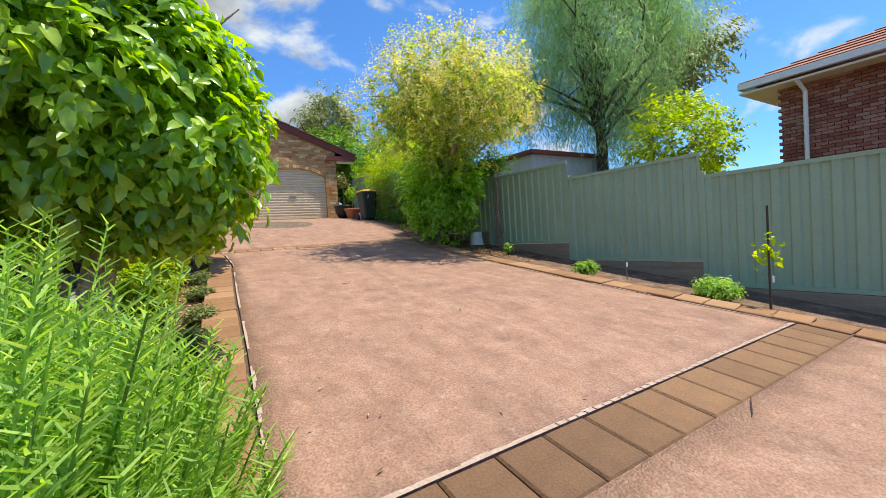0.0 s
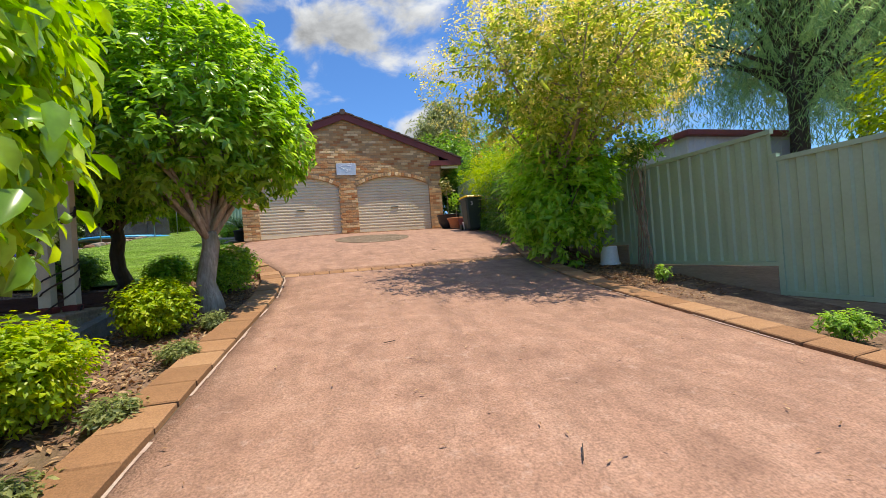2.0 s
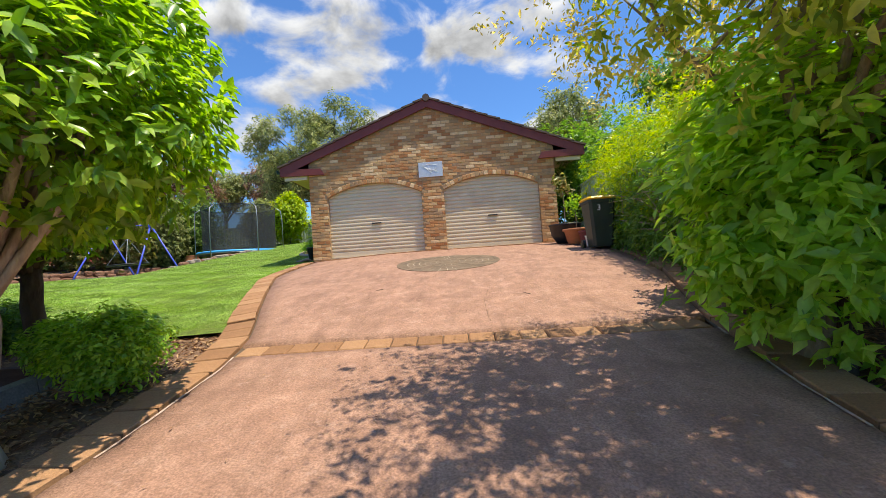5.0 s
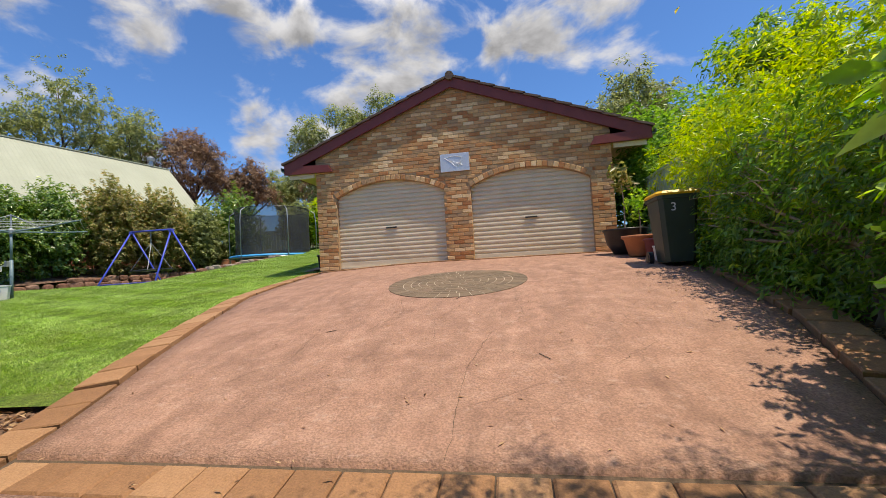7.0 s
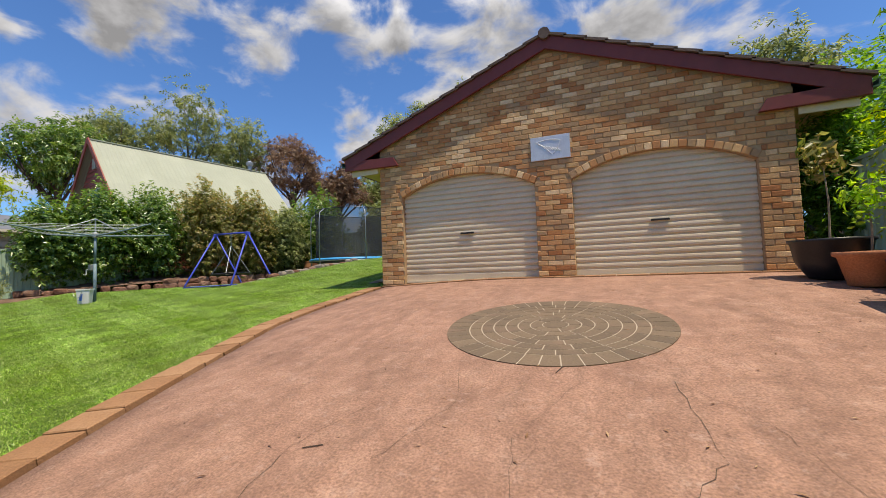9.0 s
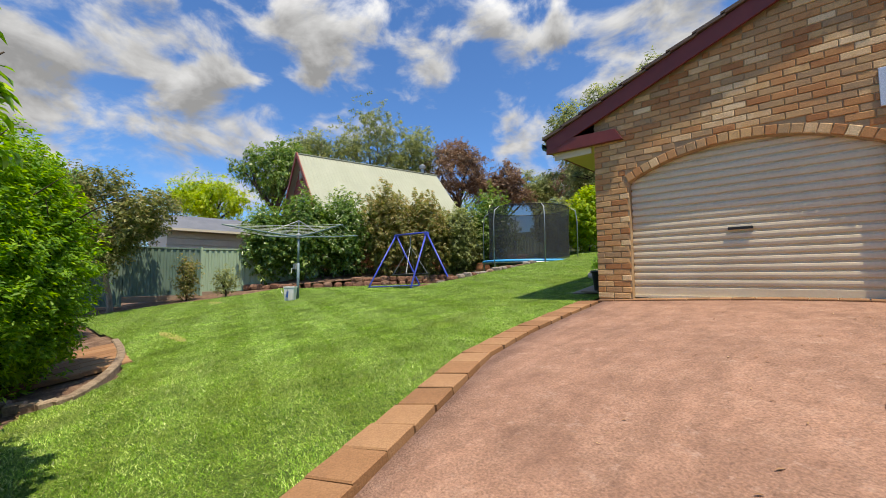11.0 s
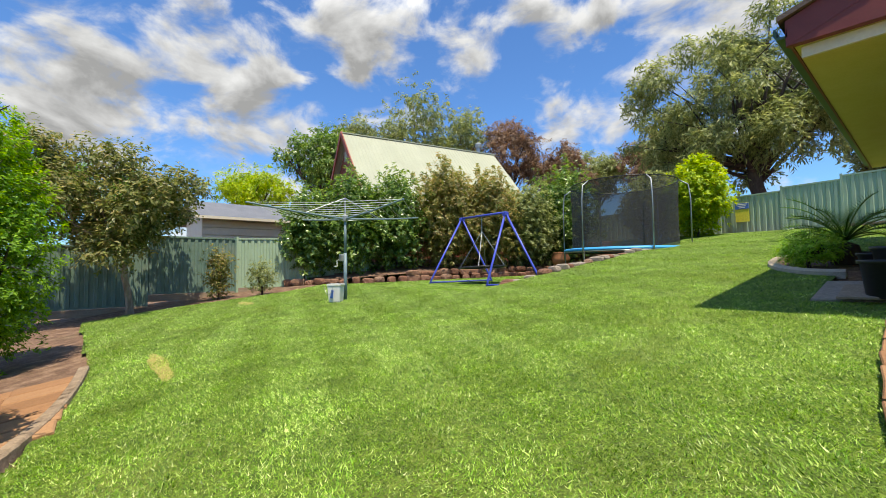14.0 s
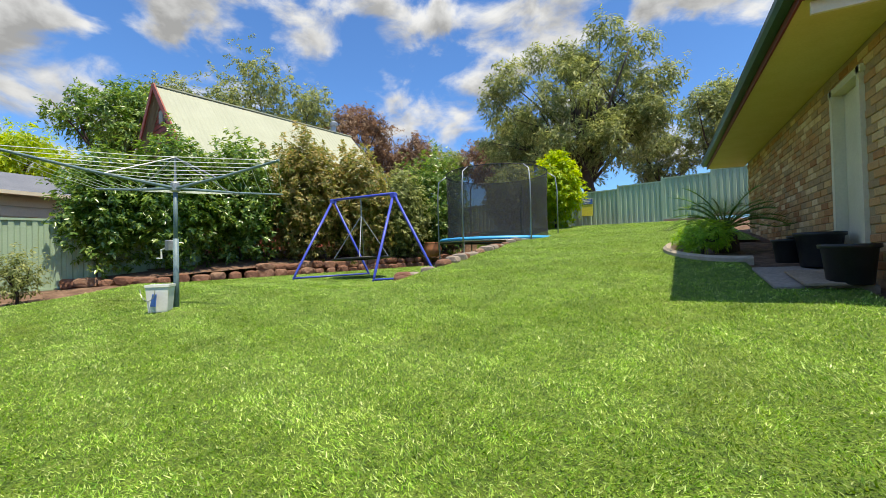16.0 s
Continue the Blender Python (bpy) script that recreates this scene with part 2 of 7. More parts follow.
BRICK_J = surface("tan_brick_courses", [(0.38, 0.155, 0.06), (0.52, 0.25, 0.1), (0.57, 0.32, 0.145), (0.37, 0.24, 0.135), (0.64, 0.385, 0.175), (0.78, 0.57, 0.34)], 9, 0.9, 0.6, 70, island=0.72, stain=(14, (0.14, 0.09, 0.06), 0.6, 0.8, 0.5))
MORTAR = surface("tan_mortar", [(0.36, 0.24, 0.13), (0.45, 0.32, 0.19)], 8, 0.95, 0.5, 90)
RED_PAINT = surface("dark_red_paint", [(0.16, 0.03, 0.025), (0.2, 0.04, 0.033)], 4, 0.5, 0.1, 60, stain=(3, (0.1, 0.03, 0.025), 0.55, 0.8, 0.5), grain=(0.95, 1.04))
SOFFIT = surface("cream_yellow_paint", [(0.62, 0.5, 0.17), (0.68, 0.56, 0.22)], 3, 0.6, 0.05, 40, grain=(0.95, 1.04))
CREAM = surface("cream_paint", [(0.66, 0.58, 0.42), (0.72, 0.65, 0.5)], 3, 0.55, 0.08, 40, stain=(2, (0.5, 0.42, 0.3), 0.55, 0.8, 0.4), grain=(0.95, 1.04))
ROLLER = surface("cream_steel_slats", [(0.66, 0.56, 0.4), (0.72, 0.62, 0.46)], 2, 0.5, 0.05, 30, stain=(1.5, (0.48, 0.38, 0.26), 0.52, 0.8, 0.5), grain=(0.95, 1.04))
BLACK = surface("black_plastic", [(0.012, 0.012, 0.014), (0.025, 0.025, 0.028)], 6, 0.4, 0.05, 60)
TILE_ROOF = surface("brown_concrete_tile", [(0.09, 0.06, 0.05), (0.15, 0.11, 0.09)], 8, 0.85, 0.5, 60, island=0.5)
SILVER = surface("brushed_metal_plaque", [(0.55, 0.56, 0.58), (0.66, 0.67, 0.69)], 10, 0.35, 0.05, 100, metal=0.4)
FENCE = surface("pale_green_steel", [(0.31, 0.43, 0.3), (0.36, 0.48, 0.34)], 1.2, 0.5, 0.04, 30, stain=(0.8, (0.24, 0.3, 0.21), 0.5, 0.8, 0.5), grain=(0.95, 1.04))
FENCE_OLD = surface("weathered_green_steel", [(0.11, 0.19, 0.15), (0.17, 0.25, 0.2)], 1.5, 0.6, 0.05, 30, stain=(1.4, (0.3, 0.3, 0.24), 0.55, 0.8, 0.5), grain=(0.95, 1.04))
PLINTH = surface("grey_brown_sleeper", [(0.27, 0.2, 0.14), (0.38, 0.29, 0.21)], 4, 0.9, 0.6, 50, stretch=(1, 0.3, 4))
PLINTH_DARK = surface("dark_stained_sleeper", [(0.075, 0.042, 0.035), (0.13, 0.075, 0.06)], 4, 0.9, 0.6, 50, stretch=(0.3, 1, 4))
KERB_BROWN = surface("dirty_brown_concrete", [(0.16, 0.115, 0.08), (0.27, 0.2, 0.14), (0.36, 0.28, 0.2)], 7, 0.95, 0.7, 50)
KERB_GREY = surface("grey_cast_concrete", [(0.17, 0.165, 0.16), (0.27, 0.255, 0.24)], 6, 0.9, 0.5, 60)
GREEN_GUTTER = surface("dark_green_gutter", [(0.03, 0.075, 0.05), (0.045, 0.1, 0.065)], 3, 0.4, 0.03, 30, grain=(0.95, 1.04))
BARK = surface("grey_bark", [(0.17, 0.12, 0.085), (0.31, 0.245, 0.18), (0.46, 0.39, 0.31)], 9, 0.9, 0.9, 30, stretch=(1, 1, 0.25), bump_dist=0.03)
BARK_PALE = surface("pale_smooth_bark", [(0.25, 0.2, 0.15), (0.42, 0.36, 0.29), (0.58, 0.52, 0.44)], 9, 0.9, 0.8, 30, stain=(3, (0.12, 0.1, 0.085), 0.58, 0.75, 0.6), stretch=(1, 1, 0.3), bump_dist=0.03)
BARK_DARK = surface("dark_bark", [(0.045, 0.032, 0.025), (0.1, 0.075, 0.06)], 9, 0.95, 0.9, 30, stretch=(1, 1, 0.25), bump_dist=0.03)
ROCK = surface("red_brown_rock", [(0.16, 0.07, 0.045), (0.26, 0.13, 0.085), (0.36, 0.24, 0.17)], 5, 0.9, 0.9, 25, per_object=0.4, bump_dist=0.04)
STEEL = surface("galvanised_steel", [(0.32, 0.34, 0.35), (0.42, 0.44, 0.45)], 12, 0.45, 0.05, 60, metal=0.7)
HOIST = surface("blue_grey_paint", [(0.12, 0.19, 0.22), (0.17, 0.25, 0.28)], 10, 0.5, 0.1, 60)
LINE = surface("pale_plastic_line", [(0.6, 0.66, 0.6), (0.7, 0.74, 0.68)], 20, 0.6, 0, 60)
BLUE = surface("blue_paint", [(0.035, 0.06, 0.42), (0.06, 0.09, 0.5)], 10, 0.4, 0.05, 60)
PAD = surface("bright_blue_vinyl", [(0.03, 0.3, 0.62), (0.05, 0.36, 0.7)], 5, 0.45, 0.1, 40)
WHITE = surface("white_plastic", [(0.68, 0.7, 0.7), (0.78, 0.79, 0.78)], 4, 0.45, 0.05, 40, stain=(5, (0.5, 0.5, 0.46), 0.6, 0.8, 0.5), grain=(0.95, 1.04))
BIN_GREEN = surface("dark_green_plastic", [(0.028, 0.045, 0.036), (0.04, 0.058, 0.046)], 4, 0.45, 0.08, 120, grain=(0.95, 1.04))
BIN_LID = surface("yellow_plastic", [(0.62, 0.36, 0.01), (0.7, 0.43, 0.02)], 4, 0.45, 0.05, 60, grain=(0.95, 1.04))
TERRA = surface("terracotta", [(0.4, 0.15, 0.07), (0.5, 0.21, 0.1)], 8, 0.8, 0.3, 60, stain=(6, (0.55, 0.35, 0.24), 0.6, 0.8, 0.5))
MAROON = surface("maroon_glazed", [(0.14, 0.03, 0.04), (0.2, 0.05, 0.06)], 8, 0.5, 0.1, 60)
TIN = surface("pale_grey_green_roof", [(0.32, 0.34, 0.25), (0.38, 0.4, 0.3)], 0.8, 0.6, 0.05, 20, stain=(0.7, (0.31, 0.32, 0.25), 0.5, 0.8, 0.5), grain=(0.95, 1.04))
RED_BOARD = surface("red_brown_boards", [(0.26, 0.065, 0.045), (0.36, 0.1, 0.07)], 4, 0.7, 0.3, 40)
RED_BRICK = surface("red_brick_courses", [(0.2, 0.07, 0.045), (0.28, 0.1, 0.065), (0.36, 0.2, 0.15)], 6, 0.9, 0.5, 60, island=0.7)
RED_TILE = surface("red_roof_tile", [(0.28, 0.1, 0.07), (0.36, 0.15, 0.1)], 6, 0.85, 0.5, 50, island=0.5)
GLASS = surface("dark_window_glass", [(0.02, 0.025, 0.03), (0.03, 0.035, 0.04)], 2, 0.06, 0, 20, spec=0.8)
SIGN_BLUE = surface("blue_sign", [(0.04, 0.12, 0.4), (0.05, 0.15, 0.46)], 6, 0.5, 0, 20)
SIGN_YELLOW = surface("yellow_sign", [(0.6, 0.55, 0.05), (0.66, 0.6, 0.08)], 6, 0.5, 0, 20)
SHED_TAN = surface("beige_cladding", [(0.66, 0.58, 0.43), (0.74, 0.66, 0.5)], 2, 0.6, 0.05, 30, grain=(0.95, 1.04))
GREY_ROOF = surface("grey_steel_roof", [(0.13, 0.14, 0.16), (0.18, 0.19, 0.21)], 2, 0.5, 0.05, 30)
LIGHT_GREY = surface("pale_grey_steel", [(0.4, 0.42, 0.44), (0.48, 0.5, 0.52)], 2, 0.5, 0.05, 30, grain=(0.95, 1.04))
SANDSTONE = surface("weathered_sandstone", [(0.27, 0.19, 0.12), (0.4, 0.3, 0.2), (0.52, 0.42, 0.3)], 6, 0.9, 0.8, 40, per_object=0.4, stain=(4, (0.17, 0.13, 0.09), 0.55, 0.8, 0.6))
RUBBLE = surface("river_stone_grey", [(0.2, 0.16, 0.13), (0.34, 0.29, 0.24)], 6, 0.9, 0.8, 30, per_object=0.4)


def leaf_mat(name, dark, mid, light, trans=0.3, rough=0.45, spec=0.4, mix=0.6, scale=1.3):
    return surface(name, [dark, mid, light], scale, rough, 0, 20, island=mix, leaf=trans, spec=spec)


L_FIG = leaf_mat("glossy_fig_leaf", (0.13, 0.29, 0.035), (0.27, 0.47, 0.055), (0.55, 0.72, 0.11), 0.5, 0.2, 0.7)
L_TOP = leaf_mat("clipped_tree_leaf", (0.12, 0.27, 0.04), (0.25, 0.45, 0.065), (0.5, 0.7, 0.13), 0.5, 0.28, 0.6)
L_ROSE = leaf_mat("rosemary_needle", (0.147, 0.291, 0.050), (0.294, 0.491, 0.084), (0.525, 0.692, 0.168), 0.5, 0.5)
L_GOLD = leaf_mat("golden_privet_leaf", (0.42, 0.4, 0.09), (0.68, 0.6, 0.17), (0.88, 0.77, 0.36), 0.6, 0.5, 0.4, 0.55, 0.8)
L_PRIVET = leaf_mat("privet_leaf", (0.13, 0.23, 0.035), (0.3, 0.4, 0.07), (0.56, 0.58, 0.15), 0.65, 0.4)
# L_MID lightened: sunlight missing under the privet tree is put into the leaf colour
L_MID_LIT = leaf_mat("mid_green_leaf_lit", (0.15, 0.34, 0.05), (0.33, 0.57, 0.085), (0.6, 0.78, 0.18), 0.6, 0.28, 0.6)
L_MID = leaf_mat("mid_green_leaf", (0.12, 0.29, 0.04), (0.28, 0.51, 0.07), (0.55, 0.74, 0.14), 0.5, 0.3)
L_LIME = leaf_mat("lime_green_leaf", (0.150, 0.280, 0.018), (0.330, 0.476, 0.024), (0.540, 0.600, 0.036), 0.5, 0.4)
L_DARK = leaf_mat("dark_green_leaf", (0.06, 0.15, 0.025), (0.13, 0.28, 0.045), (0.27, 0.44, 0.08), 0.5, 0.35, 0.5)
L_CYCAD = leaf_mat("cycad_frond", (0.042, 0.109, 0.020), (0.083, 0.197, 0.031), (0.175, 0.328, 0.052), 0.4, 0.35, 0.5)
L_OAK = leaf_mat("grey_green_needle", (0.16, 0.3, 0.13), (0.28, 0.46, 0.19), (0.48, 0.63, 0.3), 0.5, 0.6)
L_GUM = leaf_mat("olive_gum_leaf", (0.1, 0.14, 0.05), (0.22, 0.27, 0.1), (0.45, 0.48, 0.21), 0.5, 0.4)
L_PHOT = leaf_mat("reddish_shrub_leaf", (0.1, 0.15, 0.032), (0.25, 0.26, 0.08), (0.48, 0.36, 0.16), 0.5, 0.35)
L_MYRTLE = leaf_mat("olive_bronze_leaf", (0.08, 0.115, 0.03), (0.18, 0.22, 0.065), (0.44, 0.38, 0.17), 0.45, 0.35)
L_BROWN = leaf_mat("purple_brown_leaf", (0.12, 0.078, 0.048), (0.22, 0.145, 0.09), (0.36, 0.26, 0.16), 0.4, 0.6)
L_CONIFER = leaf_mat("bright_conifer_spray", (0.072, 0.185, 0.017), (0.162, 0.336, 0.029), (0.360, 0.571, 0.043), 0.5, 0.5)
L_LAUREL = leaf_mat("laurel_leaf", (0.05, 0.12, 0.022), (0.12, 0.23, 0.045), (0.32, 0.43, 0.11), 0.4, 0.25, 0.7)

# ---- builders ----


class Shape:
    """Gathers boxes, tubes, lathes and sheets into one mesh."""

    def __init__(self):
        self.v, self.f = [], []

    def add(self, verts, faces):
        o = len(self.v)
        self.v += [tuple(p) for p in verts]
        self.f += [tuple(i + o for i in q) for q in faces]
        return self

    def box(self, c, s, rz=0.0, m=None):
        x, y, z = s[0] / 2, s[1] / 2, s[2] / 2
        pts = [Vector(p) for p in ((-x, -y, -z), (x, -y, -z), (x, y, -z), (-x, y, -z), (-x, -y, z), (x, -y, z), (x, y, z), (-x, y, z))]
        t = Matrix.Translation(c) @ (m if m is not None else Matrix.Rotation(rz, 4, "Z"))
        return self.add([t @ p for p in pts], [(0, 3, 2, 1), (4, 5, 6, 7), (0, 1, 5, 4), (1, 2, 6, 5), (2, 3, 7, 6), (3, 0, 4, 7)])

    def slab(self, c, s, ch=0.01, m=None):
        """A box with a chamfered upper edge."""
        x, y, z = s[0] / 2, s[1] / 2, s[2] / 2
        ring = lambda a, b, h: [Vector((-a, -b, h)), Vector((a, -b, h)), Vector((a, b, h)), Vector((-a, b, h))]
        t = Matrix.Translation(c) @ (m if m is not None else Matrix())
        pts = [t @ p for p in ring(x, y, -z) + ring(x, y, z - ch) + ring(x - ch, y - ch, z)]
        return self.add(pts, [(0, 3, 2, 1), (8, 9, 10, 11)] + [(i + k, (i + 1) % 4 + k, (i + 1) % 4 + k + 4, i + k + 4) for k in (0, 4) for i in range(4)])

    def beam(self, a, b, w, h):
        """A bar of section w x h from a to b, upright as it lies."""
        a, b = Vector(a), Vector(b)
        d = (b - a).normalized()
        side = d.cross(Vector((0, 0, 1)))
        side = side.normalized() if side.length > 1e-4 else Vector((1, 0, 0))
        up = side.cross(d)
        pts = [p + side * w / 2 * i + up * h / 2 * j for p in (a, b) for i, j in ((-1, -1), (1, -1), (1, 1), (-1, 1))]
        return self.add(pts, [(0, 1, 2, 3), (7, 6, 5, 4)] + [(i, i + 4, (i + 1) % 4 + 4, (i + 1) % 4) for i in range(4)])

    def tube(self, pts, radii, n=8, caps=True):
        pts = [Vector(p) for p in pts]
        if isinstance(radii, (int, float)):
            radii = [radii] * len(pts)
        o, ref = len(self.v), Vector((0.3, 0.9, 0.2)).normalized()
        for i, p in enumerate(pts):
            d = (pts[min(i + 1, len(pts) - 1)] - pts[max(i - 1, 0)]).normalized()
            a = d.cross(ref)
            a = a.normalized() if a.length > 1e-3 else d.orthogonal().normalized()
            b = d.cross(a)
            self.v += [tuple(p + (a * math.cos(2 * math.pi * k / n) + b * math.sin(2 * math.pi * k / n)) * radii[i]) for k in range(n)]
        for i in range(len(pts) - 1):
            self.f += [(o + i * n + k, o + i * n + (k + 1) % n, o + (i + 1) * n + (k + 1) % n, o + (i + 1) * n + k) for k in range(n)]
        if caps:
            self.f += [tuple(o + k for k in reversed(range(n))), tuple(o + (len(pts) - 1) * n + k for k in range(n))]
        return self

    def lathe(self, c, prof, n=24, sx=1.0, sy=1.0):
        o = len(self.v)
        for r, z in prof:
            self.v += [(c[0] + sx * r * math.cos(2 * math.pi * k / n), c[1] + sy * r * math.sin(2 * math.pi * k / n), c[2] + z) for k in range(n)]
        for i in range(len(prof) - 1):
            self.f += [(o + i * n + k, o + i * n + (k + 1) % n, o + (i + 1) * n + (k + 1) % n, o + (i + 1) * n + k) for k in range(n)]
        self.f += [tuple(o + k for k in reversed(range(n)))]
        return self

    def mesh(self, name):
        me = bpy.data.meshes.new(name)
        me.from_pydata(self.v, [], self.f)
        return me


def empty(name, place, label, category, group="", kind=""):
    ob = new(name)
    ob.location = place
    ob.empty_display_size = 0.2
    return tagged(ob, label, category, group, kind)


def part(name, shape, material, parent=None, label="", smooth=False):
    """One mesh object in world coordinates, under a thing or a part."""
    me = shape if isinstance(shape, bpy.types.Mesh) else shape.mesh(name)
    if not me.materials:
        me.materials.append(material)
    if smooth:
        me.polygons.foreach_set("use_smooth", [True] * len(me.polygons))
    ob = new(name, me)
    if parent is not None:
        ob.parent = parent
        ob.matrix_parent_inverse = world_of(parent).inverted()
    if label:
        ob["label"] = label
    return ob


def welded(shape):
    """The shape's mesh with touching corners joined."""
    me = shape.mesh("wall")
    bm = bmesh.new()
    bm.from_mesh(me)
    bmesh.ops.remove_doubles(bm, verts=bm.verts, dist=0.001)
    bm.to_mesh(me)
    bm.free()
    return me


def world_of(ob):
    m = ob.matrix_basis.copy()
    if ob.parent:
        m = world_of(ob.parent) @ ob.matrix_parent_inverse @ m
    return m


def piece(name, me, parent, m):
    """One of many alike pieces that share a mesh."""
    ob = new(name, me)
    ob.parent = parent
    ob.matrix_parent_inverse = world_of(parent).inverted()
    ob.matrix_basis = m
    return ob


def lump(me_shape, amount, scale, seed):
    rnd = Vector((seed * 3.1, seed * 1.7, seed))
    me_shape.v = [tuple(Vector(p) + noise.noise_vector(Vector(p) * scale + rnd) * amount) for p in me_shape.v]
    return me_shape


# ---- the lie of the land ----
DY = [-400, -40, -10, 0, 3.5, 6.4, 9.2, 10.6, 12.6, 13.6, 15, 16.4, 19, 30, 60, 400]
DZ = [-6, -4.5, -1.25, 0.1, 0.57, 0.92, 1.31, 1.59, 1.9, 2.05, 2.21, 2.31, 2.62, 3.9, 5.5, 7]
LY = [-400, -40, -10, 0, 6, 9, 11.2, 12.8, 14.7, 15.6, 19.5, 28.7, 45, 70, 400]
LZ = [-6, -4.5, -1.25, 0.05, 0.87, 1.24, 1.52, 1.76, 1.97, 2.08, 2.6, 3.76, 5.0, 6, 7]


def ease(a, b, x):
    t = np.clip((np.asarray(x, float) - a) / (b - a), 0, 1)
    return t * t * (3 - 2 * t)


def lie(x, y):
    """Height of the ground; the driveway's profile to the right, the lawn's to the left, a level terrace cut into it."""
    x, y = np.asarray(x, float), np.asarray(y, float)
    d = sum(np.interp(y + k, DY, DZ) for k in (-0.6, -0.3, 0, 0.3, 0.6)) / 5
    l = sum(np.interp(y + k, LY, LZ) for k in (-0.6, -0.3, 0, 0.3, 0.6)) / 5
    k = ease(-2.6, 1.5, x)
    z = d * k + l * (1 - k)
    e = ease(-6.65, -7.15, x) * ease(16.4, 17.6, y) * (1 - ease(27.0, 27.6, y)) * (1 - ease(-14.6, -15.4, x))
    z = z - 0.3 * ease(-0.8, -1.1, x) * ease(4.3, 4.8, y) * (1 - ease(8.75, 8.95, y))
    flat = 2.2 + 0.022 * (y - 17)
    return np.where(z > flat, z * (1 - e) + flat * e, z)


def gz(x, y):
    return float(lie(x, y))


def inner_left(y):
    return np.interp(y, [-30, 1.5, 3.5, 5, 6.3, 7.5, 8.6, 9.3, 9.8, 10.4, 11, 11.6, 12.5, 13.3, 14.2, 15.3, 16.4], [-0.4, 0.2, 0.36, 0.46, 0.56, 0.66, 0.64, 0.52, 0.34, 0.1, -0.13, -0.36, -0.68, -0.98, -1.13, -1.2, -1.22])


def inner_right(y):
    return np.interp(y, [-30, 1.5, 2.5, 4, 6.5, 7.7, 9.2, 10.2, 10.9, 12.2, 13.3, 16.4], [4.9, 4.75, 4.62, 4.5, 4.5, 4.62, 4.9, 5.2, 5.42, 5.62, 5.72, 5.75])


def sheet(name, xs, ys, zf, keep=None):
    X, Y = np.meshgrid(xs, ys)
    Z = zf(X, Y)
    v = np.stack([X.ravel(), Y.ravel(), Z.ravel()], 1)
    nx, ny = len(xs), len(ys)
    i, j = np.meshgrid(np.arange(nx - 1), np.arange(ny - 1))
    a = (j * nx + i).ravel()
    f = np.stack([a, a + 1, a + nx + 1, a + nx], 1)
    if keep is not None:
        cx, cy = (X[:-1, :-1] + X[1:, 1:]).ravel() / 2, (Y[:-1, :-1] + Y[1:, 1:]).ravel() / 2
        f = f[keep(cx, cy)]
    return mesh_from(name, v, f)


def mesh_from(name, v, f):
    """A mesh from arrays of points and of faces with an equal number of corners."""
    v, f = np.asarray(v, np.float32), np.asarray(f, np.int32)
    me = bpy.data.meshes.new(name)
    n = f.shape[1]
    me.vertices.add(len(v))
    me.vertices.foreach_set("co", v.ravel())
    me.loops.add(f.size)
    me.loops.foreach_set("vertex_index", f.ravel())
    me.polygons.add(len(f))
    me.polygons.foreach_set("loop_start", np.arange(0, f.size, n, dtype=np.int32))
    me.polygons.foreach_set("loop_total", np.full(len(f), n, np.int32))
    me.update(calc_edges=True)
    return me


near_x = np.concatenate([[-600, -300, -150, -80, -50, -35, -26], np.arange(-22, 16.1, 0.3), [20, 26, 35, 50, 80, 150, 300, 600]])
near_y = np.concatenate([[-400, -200, -100, -50, -25, -14], np.arange(-9, 36.1, 0.3), [40, 48, 60, 85, 130, 220, 400, 600]])
ground = part("ground", sheet("ground", near_x, near_y, lambda x, y: lie(x, y) - 0.05), SOIL, smooth=True)
tagged(ground, "dark brown soil and bark garden ground", "ground", kind="structure")


def on_lawn(x, y):
    edge = np.where(y < 16.4, inner_left(y) - 0.3, -1.5)
    low = np.where(x > -3.3, np.interp(x, [-3.3, -1.5, 0.5], [10.0, 9.7, 9.75]), np.interp(x, [-16, -7.6, -5.6, -4.7, -4.2, -4.05, -3.3], [11.2, 11.5, 11.3, 11.1, 10.72, 10.3, 10.0]))
    left = np.interp(y, [9, 12, 15.5, 16.6, 17.2, 20.3, 24.3, 26.6, 34], [-14.2, -13.8, -12.9, -13.0, -13.2, -11.9, -10.6, -9.6, -9.6])
    bed = ((x + 2.0) / 1.0) ** 2 + ((y - 20.3) / 1.35) ** 2 < 1
    slab = (x > -2.15) & (y > 17.2) & (y < 19.2)
    return (x < edge) & (y > low) & (x > left) & (y < 29.0) & ~bed & ~slab


lawn_x, lawn_y = np.arange(-14.4, 0.61, 0.1), np.arange(9.7, 29.01, 0.1)
lawn = part("lawn", sheet("lawn", lawn_x, lawn_y, lambda x, y: lie(x, y), on_lawn), LAWN, smooth=True)
tagged(lawn, "freshly mown bright green lawn sloping uphill", "lawn", kind="structure")


